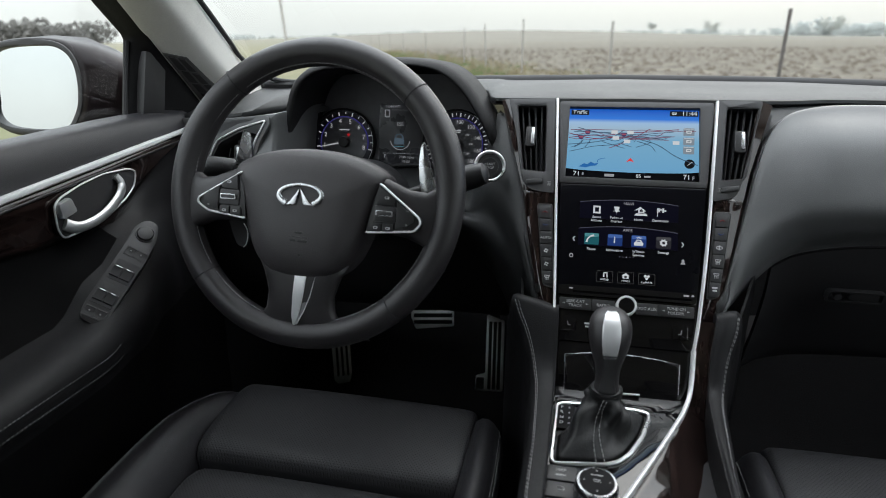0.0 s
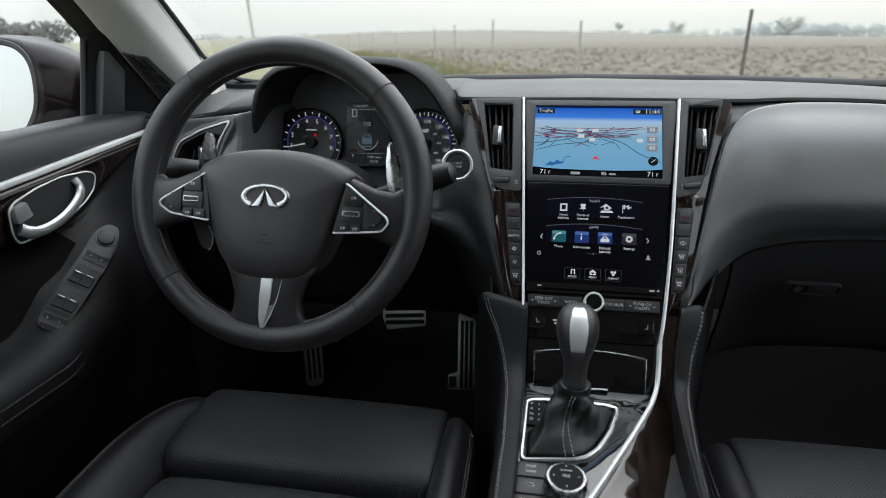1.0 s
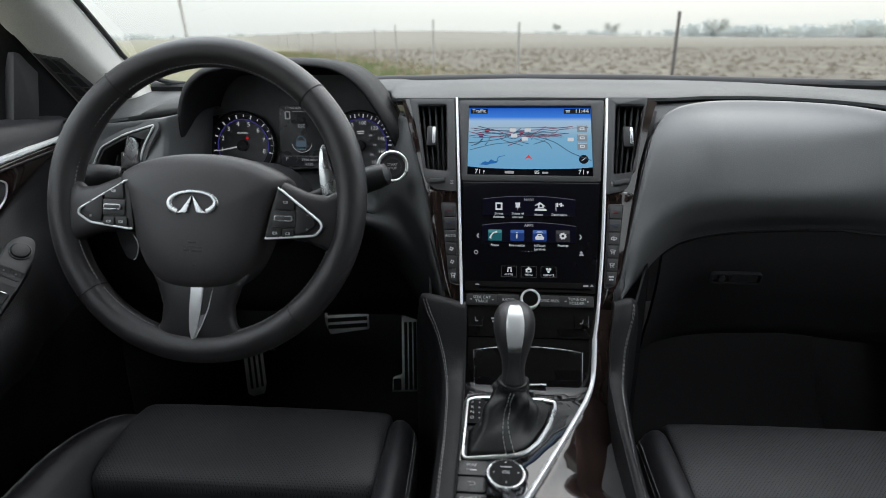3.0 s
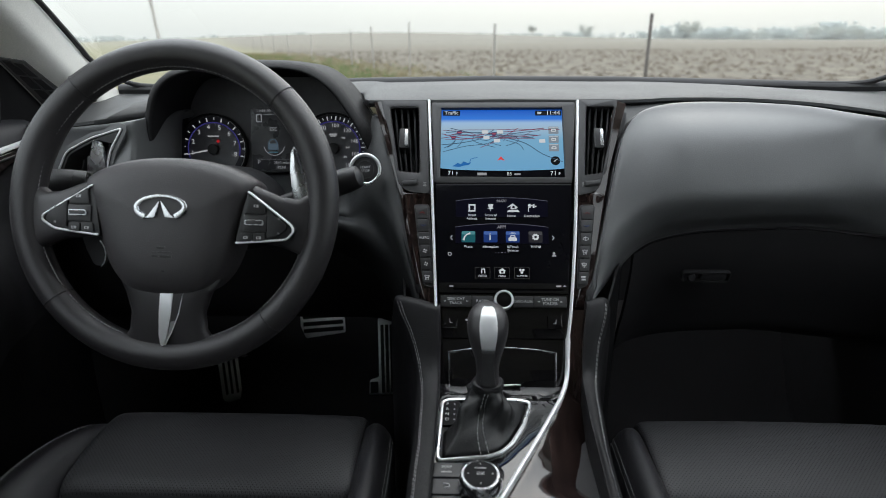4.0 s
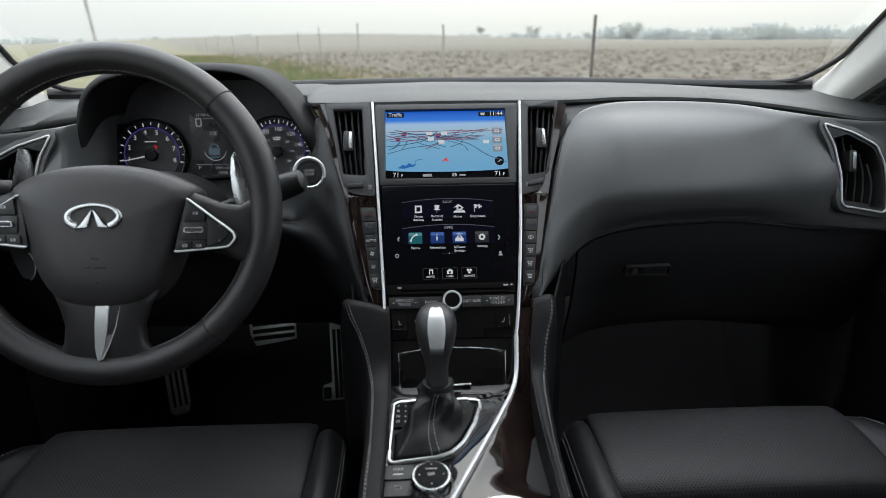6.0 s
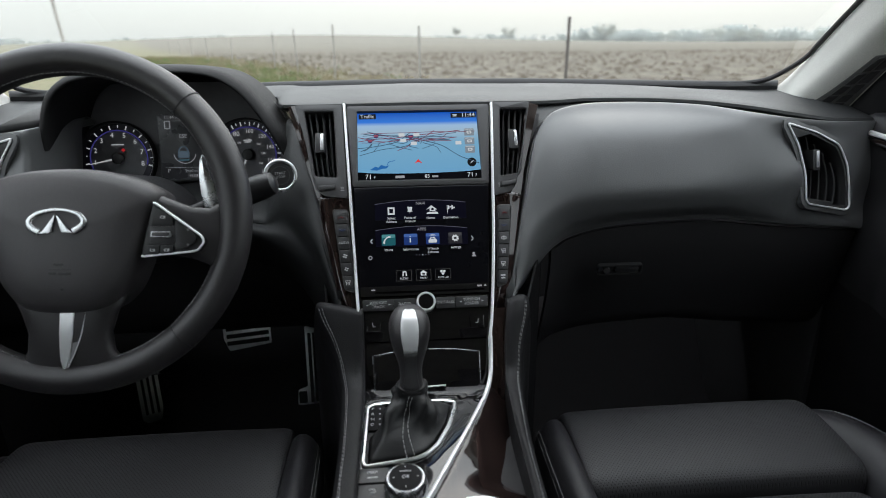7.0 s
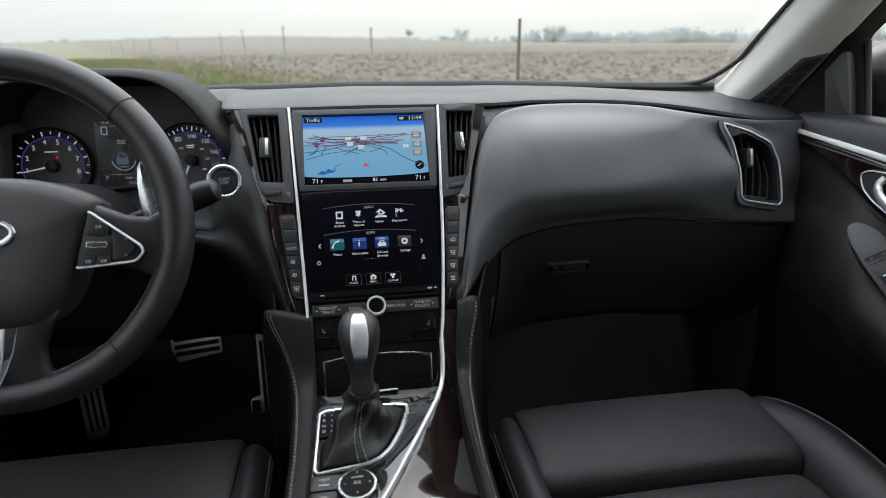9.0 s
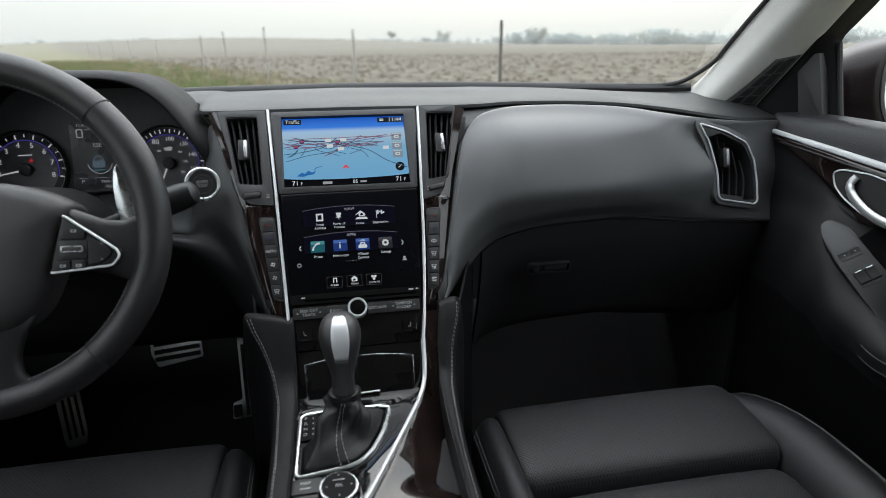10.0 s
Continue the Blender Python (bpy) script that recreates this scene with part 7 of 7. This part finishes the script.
# ---- front doors, pillars, outside mirrors ----
# half sections of the door lining: y, then x z from the sill down
DOOR = [
    (-0.25, ((0.76, 0.998), (0.722, 1.003), (0.7, 0.994), (0.693, 0.93), (0.698, 0.9), (0.704, 0.87), (0.7, 0.82), (0.665, 0.79), (0.605, 0.784), (0.592, 0.755), (0.625, 0.69), (0.675, 0.56), (0.69, 0.3))),
    (0.45, ((0.76, 1), (0.722, 1.005), (0.7, 0.996), (0.692, 0.94), (0.697, 0.91), (0.703, 0.885), (0.698, 0.835), (0.662, 0.792), (0.604, 0.786), (0.59, 0.755), (0.625, 0.69), (0.675, 0.56), (0.69, 0.3))),
    (0.6, ((0.76, 1.002), (0.722, 1.007), (0.7, 0.998), (0.691, 0.953), (0.696, 0.92), (0.702, 0.882), (0.694, 0.838), (0.66, 0.798), (0.606, 0.788), (0.592, 0.752), (0.628, 0.69), (0.675, 0.56), (0.69, 0.3))),
    (0.68, ((0.76, 1.0045), (0.722, 1.0095), (0.7, 1.0005), (0.691, 0.96), (0.696, 0.925), (0.7, 0.878), (0.69, 0.856), (0.666, 0.838), (0.618, 0.806), (0.602, 0.765), (0.632, 0.69), (0.675, 0.56), (0.69, 0.3))),
    (0.76, ((0.76, 1.007), (0.722, 1.012), (0.7, 1.003), (0.691, 0.966), (0.696, 0.93), (0.698, 0.888), (0.69, 0.882), (0.672, 0.872), (0.638, 0.85), (0.622, 0.795), (0.64, 0.7), (0.678, 0.56), (0.69, 0.3))),
    (0.85, ((0.76, 1.01), (0.722, 1.014), (0.7, 1.005), (0.691, 0.973), (0.694, 0.955), (0.695, 0.925), (0.69, 0.905), (0.682, 0.88), (0.664, 0.845), (0.655, 0.785), (0.66, 0.7), (0.682, 0.56), (0.69, 0.3))),
    (0.968, ((0.76, 1.012), (0.722, 1.014), (0.7, 1.004), (0.691, 0.978), (0.691, 0.97), (0.691, 0.955), (0.69, 0.93), (0.688, 0.895), (0.683, 0.845), (0.68, 0.785), (0.682, 0.7), (0.69, 0.56), (0.69, 0.3))),
]


def door_section(y):
    for (y0, a), (y1, b) in zip(DOOR, DOOR[1:]):
        if y <= y1:
            k = max(0.0, (y - y0) / (y1 - y0))
            k = k * k * (3 - 2 * k)
            return [(p[0] + (q[0] - p[0]) * k, p[1] + (q[1] - p[1]) * k) for p, q in zip(a, b)]
    return list(DOOR[-1][1])


def door_x(y, z):
    """How far the lining stands from the middle of the car, at a height."""
    sec = spline([Vector((*q, 0)) for q in door_section(y)], 6)
    return min(sec[6:], key=lambda q: abs(q.y - z)).x


def chrome_z(y):
    return 0.9515 + 0.088 * (y - 0.603) - (0.012 if y < 0.3 else 0)


ys = [-0.25, -0.05, 0.15, 0.3, 0.4] + [0.45 + 0.518 * i / 27 for i in range(28)]


def car_door(s, label):
    d = thing("door_1" if s < 0 else "door_2", (s * 0.72, 0.4, 0.3), label, "car door", kind="structure")
    skin = [[(s * q.x, y, q.y) for q in spline([Vector((*q, 0)) for q in door_section(y)], 6)] for y in ys]
    part("upper_lining", loft([r[:20] for r in skin]), LEATHER, d, "black padded door lining", sharp=180)
    cut = min(i for i, y in enumerate(ys) if y > 0.735)
    # one lining in two tones: the rear recess has its shade painted in
    part("pocket_lining", loft([r[19:43] for r in skin[:cut + 1]]), POCKET_SHADE, d, "recess over the armrest, its shade put into the matt black", sharp=180)
    part("front_lining", loft([r[19:43] for r in skin[cut:]]), PADSKIN, d, "smooth black lining ahead of the handle", sharp=180)
    part("armrest", loft([r[42:58] for r in skin]), PADSKIN, d, "padded black leather armrest", sharp=180)
    part("lower_lining", loft([r[57:] for r in skin]), LINING, d, "dark moulded lower door panel", sharp=180)
    cap = bmesh.new()
    cap.faces.new([cap.verts.new((s * x, 0.969, z)) for x, z in door_section(0.968)])
    part("front_edge", shell(cap, 0.004), DARK, d)
    line = [(s * (door_x(y, chrome_z(y)) - 0.002), y, chrome_z(y)) for y in ys if y < 0.966]
    part("bright_strip", strip(line, (-s, 0, 0.15), [0.0092 if p[1] < 0.88 else 0.0075 for p in line], 0.005), SATIN, d, "satin-chrome strip")
    thin = [(s * (door_x(p[1], p[2] - 0.0125) - 0.0040), p[1], p[2] - 0.0125) for p in line if p[1] < 0.94]
    part("thin_strip", strip(thin, (-s, 0, 0.15), 0.0034, 0.0016), SWITCHGREY, d, "thin grey strip under the bright one")
    # wood under the strip
    WB = [(-0.25, 0.885), (0.45, 0.888), (0.586, 0.884), (0.661, 0.878), (0.757, 0.882), (0.80, 0.902), (0.837, 0.924), (0.89, 0.950), (0.955, 0.974)]
    rows = []
    for y in ys:
        if y > 0.955:
            continue
        zt, zb = chrome_z(y) - 0.005, min(lerp_table(WB, y)[0], chrome_z(y) - 0.008)
        rows.append([(s * (door_x(y, zt + (zb - zt) * k / 6) - 0.0022 - 0.0015 * math.sin(math.pi * k / 6)), y, zt + (zb - zt) * k / 6) for k in range(7)])
    part("wood_trim", shell(loft(rows), 0.002), WOOD, d, "glossy dark wood trim", sharp=180)
    # opening handle in its bright surround
    m = frame_of((s * 0.6885, 0.743, 0.92), (0, -s, 0), (0, 0, 1))
    g = -s
    B = [(-0.076, 0.009), (-0.066, 0.017), (-0.030, 0.026), (0.010, 0.0315), (0.058, 0.029), (0.073, 0.022), (0.065, 0.002), (0.045, -0.012), (0.010, -0.026), (-0.036, -0.034), (-0.072, -0.035), (-0.078, -0.021)]
    shape = rounded([(g * x, y) for x, y in B][::int(g)], 0.008, 3)
    h = part("handle_surround", tube([m @ Vector((q.x, q.y, 0.0015)) for q in inset(shape, 0.001)], 0.0013, 8, True), SATIN, d, "satin-chrome handle surround")
    # flat dark plate in place of the shaded hollow behind the handle
    part("cup_shade_plate", flat(inset(shape, 0.002), -0.006, 0.001, m), DARK, h)
    pull = [m @ Vector((g * x, y, z)) for x, y, z in ((-0.068, -0.016, 0.004), (-0.056, -0.0235, 0.008), (-0.034, -0.0245, 0.010), (-0.004, -0.0175, 0.010), (0.024, -0.002, 0.009), (0.034, 0.012, 0.007), (0.030, 0.0235, 0.003))]
    part("pull_handle", tube(spline(pull, 5), [0.0078] * 6 + [0.0068] * 19 + [0.0056] * 6, 12, flatten=0.6, up=m.col[2].xyz), HANDLE, h, "curved satin pull handle")
    part("lock_slider", flat(rounded([(g * x, y) for x, y in ((-0.073, 0.010), (-0.053, 0.015), (-0.047, -0.005), (-0.071, -0.010))][::int(g)], 0.004), 0.0, 0.008, m, soft=0.003), HANDLE, h)
    # window switches on the armrest's ramp
    a, n = Vector((s * -0.02, 0.865, 0.50)).normalized(), Vector((-s * 0.62, -0.40, 0.68)).normalized()
    f = frame_of(Vector((s * 0.643, 0.690, 0.843)) + n * 0.004, a.cross(n), a)
    e = 1 if s < 0 else -1
    P = [(0.002, -0.078), (0.026, -0.080), (0.031, -0.066), (0.0305, 0.02), (0.0275, 0.058), (0.017, 0.083), (0.002, 0.082), (-0.006, 0.066), (-0.003, 0.03), (-0.002, -0.06)]
    if s > 0:
        P = [(-0.026, -0.078), (0.010, -0.080), (0.014, -0.066), (0.015, 0.02), (0.016, 0.058), (0.004, 0.081), (-0.010, 0.080), (-0.018, 0.06), (-0.023, 0.026), (-0.025, -0.03)]
    pan = rounded(P, 0.01, 3)
    k = part("switch_panel", flat(pan, -0.03, 0.004, f, soft=0.002), SWITCHGREY, d, "sloping satin-grey window-switch panel")
    part("panel_edge", tube([f @ Vector((q.x, q.y, 0.003)) for q in inset(pan, 0.0004)], 0.0007, 6, True), GREY, k)
    if s < 0:
        part("mirror_knob", disc(bmesh.new(), f, 0.0105, 0.060, 0.0100, 0.003, 0.008, 28, 0.002), PLASTIC, k)
        part("knob_ring", ring(circle(0.0105, 0.060, 0.0122, 32), 0.0016, 0.003, 0.0055, f, 0.0005), GREY, k)
        rowsy, cx = ((0.028, 0.011), (-0.002, 0.027), (-0.039, 0.027), (-0.066, 0.012)), 0.0145
    else:
        rowsy, cx = ((0.023, 0.010), (-0.008, 0.032)), -0.0045
    for i, (y, hh) in enumerate(rowsy):
        wells = (box2(cx - 0.0135, y - hh / 2 - 0.002, cx + 0.0135, y + hh / 2 + 0.002),)
        for q in wells:
            # raised dark plate: the shade of the switch recess is put into its colour
            part("well_shade_plate", flat(rounded(q, 0.002), 0.002, 0.0044, f, soft=0.0004), DARK, k)
        for x in (cx - 0.0066, cx + 0.0066):
            # a rocker that rises from its well towards the pull edge
            lift = 0.0085 if hh > 0.02 else 0.006
            back = y - hh * 0.42 if hh > 0.02 else y - hh / 2
            tip = y + hh * 0.12 if hh > 0.02 else y + hh / 2
            rows = [[f @ Vector((xx, yy, zz)) for xx, zz in ((x - 0.0061, 0.003), (x - 0.0057, z_), (x + 0.0057, z_), (x + 0.0061, 0.003))] for yy, z_ in ((back, 0.0046), (back + 0.001, lift * 0.72), ((back + tip) / 2, lift * 0.80), (tip - 0.001, lift), (tip, lift - 0.0006), (tip + 0.0004, 0.0046))]
            sw_ = part("window_switch", loft(rows, True, False, None, True), PLASTIC, k)
            if hh > 0.02:
                part("switch_edge", strip([f @ Vector((x - 0.0036, tip - 0.0014, lift)), f @ Vector((x + 0.0036, tip - 0.0014, lift))], f.col[2].xyz, 0.0016, 0.0010), SILVER, sw_)
            else:
                part("switch_mark", disc(bmesh.new(), f, x, y, 0.0011, lift * 0.8, lift + 0.0006, 10), DIMPRINT, sw_)
    # armrest stitching
    for off in (0.0, 0.012):
        pts = []
        for i in range(24):
            y = 0.30 + 0.33 * i / 23
            sec = spline([Vector((*q, 0)) for q in door_section(y)], 6)
            q = sec[52 + (2 if off else 0)]
            pts.append((s * (q.x - 0.0006), y, q.y + 0.0004))
        part("stitching", stitches(pts, (-s, 0, 0.6), 0.0050, 0.0032, 0.0004), DIMPRINT, d)
    # black panel ahead of the glass, running up into the window frame
    inner = [Vector(v) for v in ((0.703, 1.034, 1.000), (0.703, 0.995, 1.040), (0.7035, 0.945, 1.090), (0.7025, 0.915, 1.118), (0.702, 0.900, 1.133), (0.7015, 0.863, 1.168), (0.692, 0.730, 1.290), (0.676, 0.562, 1.415))]
    outer = [Vector(v) for v in ((0.739, 0.876, 1.000), (0.739, 0.887, 1.040), (0.739, 0.901, 1.090), (0.738, 0.909, 1.119), (0.7375, 0.904, 1.128), (0.736, 0.860, 1.168), (0.722, 0.740, 1.288), (0.700, 0.582, 1.412))]
    rows = []
    for k_, (p, q) in enumerate(zip(inner, outer)):
        lift = Vector((-0.010, -0.004, 0.0))
        sec = [p + Vector((0.012, 0.012, 0)), p, p.lerp(q, 0.3) + lift, p.lerp(q, 0.75) + lift * 0.6, q + Vector((-0.004, 0, 0)), q + Vector((0.010, 0.002, 0))]
        rows.append([(s * v.x, v.y, v.z) for v in spline(sec, 3)])
    part("window_frame", loft(rows), LINING, d, "black mirror panel and window frame", sharp=180)
    sail = frame_of((s * 0.7235, 0.91, 1.03), Vector((0.23, 0.97, 0)) if s < 0 else Vector((0.23, -0.97, 0)), (0, 0, 1))
    post = [(-0.023, -0.024), (0.016, -0.024), (0.036, 0.063), (0.002, 0.073)]
    post = [(g * x, y) for x, y in post][::int(g)]
    part("sail_inset", flat(rounded(post, 0.002), -0.004, 0.0125, sail, soft=0.001), PLASTIC, d, "matt grey upright cover")
    rail = [(s * 0.697, 0.60, 1.405), (s * 0.680, 0.45, 1.432), (s * 0.655, 0.2, 1.455), (s * 0.65, -0.25, 1.45)]
    part("upper_rail", tube(spline(rail, 5), 0.026, 10, flatten=0.75, up=(s, 0, 0)), DARK, d)
    part("glass_channel", tube([(s * 0.742, 0.873, 0.99), (s * 0.739, 0.900, 1.10), (s * 0.738, 0.904, 1.118)], 0.004, 8), DARK, d)
    gl = [[(s * 0.745, y, 1.0) for y in (-0.25, 0.3, 0.872)], [(s * 0.725, y, 1.14) for y in (-0.25, 0.3, 0.872)], [(s * 0.675, y, 1.43) for y in (-0.25, 0.2, 0.45)]]
    w = part("pane", loft(gl), PANE, d, "clear side window", sharp=180)
    w.visible_shadow = False
    part("outer_skin", loft([[(s * x, y, z) for x, z in ((0.764, 0.990), (0.80, 0.970), (0.85, 0.88), (0.87, 0.70), (0.85, 0.35), (0.72, 0.28))] for y in (-0.25, 0.3, 0.9, 1.15)]), PAINT, d, "dark red painted outer skin", sharp=180)
    part("belt_seal", strip([(s * 0.758, y, 0.988 + 0.011 * (y + 0.25)) for y in (-0.25, 0.3, 0.6, 0.9)], (0, 0, 1), 0.010, 0.005), DARK, d)
    return d


car_door(-1, "closed driver's door with black lining, wood and chrome")
car_door(1, "closed passenger door with black lining, wood and chrome")

for s in (-1, 1):
    p = thing("pillar_trim", (s * 0.69, 1.05, 1.02), "pale grey cloth-covered windscreen pillar with a speaker grille", "pillar", "windscreen pillars")
    rows = []
    I = spline([(0.664, 1.172, 1.022), (0.657, 1.09, 1.070), (0.643, 0.955, 1.168), (0.625, 0.78, 1.285), (0.605, 0.58, 1.405)], 5)
    O = spline([(0.704, 1.028, 1.002), (0.703, 0.966, 1.065), (0.701, 0.860, 1.166), (0.691, 0.727, 1.287), (0.675, 0.56, 1.412)], 5)
    for i, (a, b) in enumerate(zip(I, O)):
        n = (b - a).cross(Vector((0, -0.8, 0.6))).normalized()
        n = n if n.x < 0 else -n
        w = (b - a).length
        flare = 0.012 * max(0, 1 - i / 5)
        sec = [a + Vector((0.012, 0.03, -0.004)), a, a.lerp(b, 0.18) + n * (w * 0.12), a.lerp(b, 0.42) + n * (w * 0.235), a.lerp(b, 0.72) + n * w * 0.165, b, b + Vector((0.02, 0.01, 0))]
        rows.append([(s * q.x, q.y, q.z) for q in spline(sec, 3)])
    part("cover", loft(rows), PILLAR, p, "pale grey woven cloth cover", sharp=180)
    corner = [Vector(q) for q in ((0.56, 1.212, 1.040), (0.610, 1.187, 1.041), (0.640, 1.158, 1.048), (0.650, 1.118, 1.066))] + [q + Vector((-0.0015, 0.008, 0.003)) for q in I[6:]]
    part("glass_edge", tube([(s * q.x, q.y, q.z) for q in spline(corner, 3)], 0.0042, 8), DARK, p, "black printed edge of the glass")
    # speaker grille low on the flank, lying on the cover
    def skin(u, v):
        k = u * (len(rows) - 1)
        a, b = rows[int(k)], rows[min(int(k) + 1, len(rows) - 1)]
        q = [Vector(r[min(int(v), 17)]).lerp(Vector(r[min(int(v) + 1, 18)]), v - int(v)) for r in (a, b)]
        return q[0].lerp(q[1], k - int(k))
    u0, u1, v0, v1 = 0.03, 0.35, 10.9, 14.6
    grid = [[skin(u0 + (u1 - u0) * i / 10, v0 + 1.2 * i / 10 + (v1 - v0 - 1.2 * i / 10) * j / 6) for j in range(7)] for i in range(11)]
    nrm = (grid[5][3] - grid[0][3]).cross(grid[5][6] - grid[5][0]).normalized()
    nrm = nrm if nrm.x * s < 0 else -nrm
    gr = part("speaker_grille", shell(loft(grid), 0.0016), GRILLE, p, "slotted grey tweeter grille", sharp=30)
    for i in range(5):
        for j in (0.12, 0.52):
            a, b = grid[2 * i], grid[2 * i + 2]
            quad = [a[0].lerp(a[6], j), a[0].lerp(a[6], j + 0.34), b[0].lerp(b[6], j + 0.34), b[0].lerp(b[6], j)]
            out_ = (quad[1] - quad[0]).cross(quad[3] - quad[0]).normalized()
            out_ = out_ if out_.x * s < 0 else -out_
            mid_ = sum(quad, Vector()) / 4
            quad = [mid_ + (q - mid_) * 0.80 + out_ * 0.0050 for q in quad]
            part("slot", loft([[q - out_ * 0.008 for q in quad], quad], True, False, None, True), DARK, gr)

    # outside mirror
    mt = thing("wing_mirror", (s * 0.84, 1.02, 1.0), "dark red outside mirror with a black surround", "wing mirror", "outside mirrors")
    mf = frame_of((s * 0.968, 0.955, 1.048), Vector((1, s * 0.10, 0)), Vector((0, 0.10, 1)))
    out = [(-0.108, -0.02), (-0.100, 0.045), (-0.075, 0.066), (0.0, 0.073), (0.068, 0.068), (0.102, 0.040), (0.107, -0.012), (0.092, -0.052), (0.055, -0.078), (-0.06, -0.080), (-0.104, -0.06)]
    if s > 0:
        out = mirror2(out)
    o = [q.xy for q in spline([Vector((*q, 0)) for q in out], 4, True)]
    rows = []
    for h, k, dx in ((0.006, 0.97, 0), (0.008, 1.0, 0), (0.0, 1.06, 0.002), (-0.03, 1.14, 0.020), (-0.07, 1.14, 0.042), (-0.105, 0.95, 0.060), (-0.130, 0.5, 0.065), (-0.134, 0.1, 0.065)):
        rows.append([mf @ Vector((q.x * k - s * dx, q.y * k * (1 - (0.55 if q.y > 0 else 0.1) * min(1, dx / 0.05) * max(0, -s * q.x / 0.108)), h)) for q in o])
    part("housing", loft(rows, True, False, None, False), PAINT, mt, "glossy dark red housing", sharp=180)
    part("surround", ring([q * 1.0 for q in o], 0.009, -0.004, 0.010, mf, 0.002), PLASTIC, mt)
    part("mirror_glass", flat([q * 0.94 for q in o], -0.004, 0.002, mf), MIRROR, mt, "mirror glass full of pale sky")
    part("foot", tube([(s * 0.76, 0.98, 0.985), (s * 0.82, 1.0, 0.99), (s * 0.88, 1.01, 1.0)], [0.045, 0.032, 0.03], 12, flatten=0.5, up=(0, 0, 1)), PLASTIC, mt)
    wall("wall_kick", [(s * 0.70, 0.955, 0.25), (s * 0.70, 1.5, 0.25), (s * 0.70, 1.5, 1.0), (s * 0.70, 0.955, 1.0)], DARK, "dark side of the footwell")

# bonnet and wings beyond the glass
rows = []
for y, z, w in ((1.42, 0.985, 0.76), (1.7, 0.97, 0.78), (2.1, 0.90, 0.78), (2.5, 0.78, 0.72), (2.62, 0.66, 0.66)):
    rows.append([(x * w, y, z - 0.05 * abs(x) ** 3) for x in (-1, -0.7, -0.35, 0, 0.35, 0.7, 1)])
lone("bonnet", shell(loft(rows), 0.004), PAINT, "dark red bonnet ahead of the windscreen", "bonnet", sharp=180)
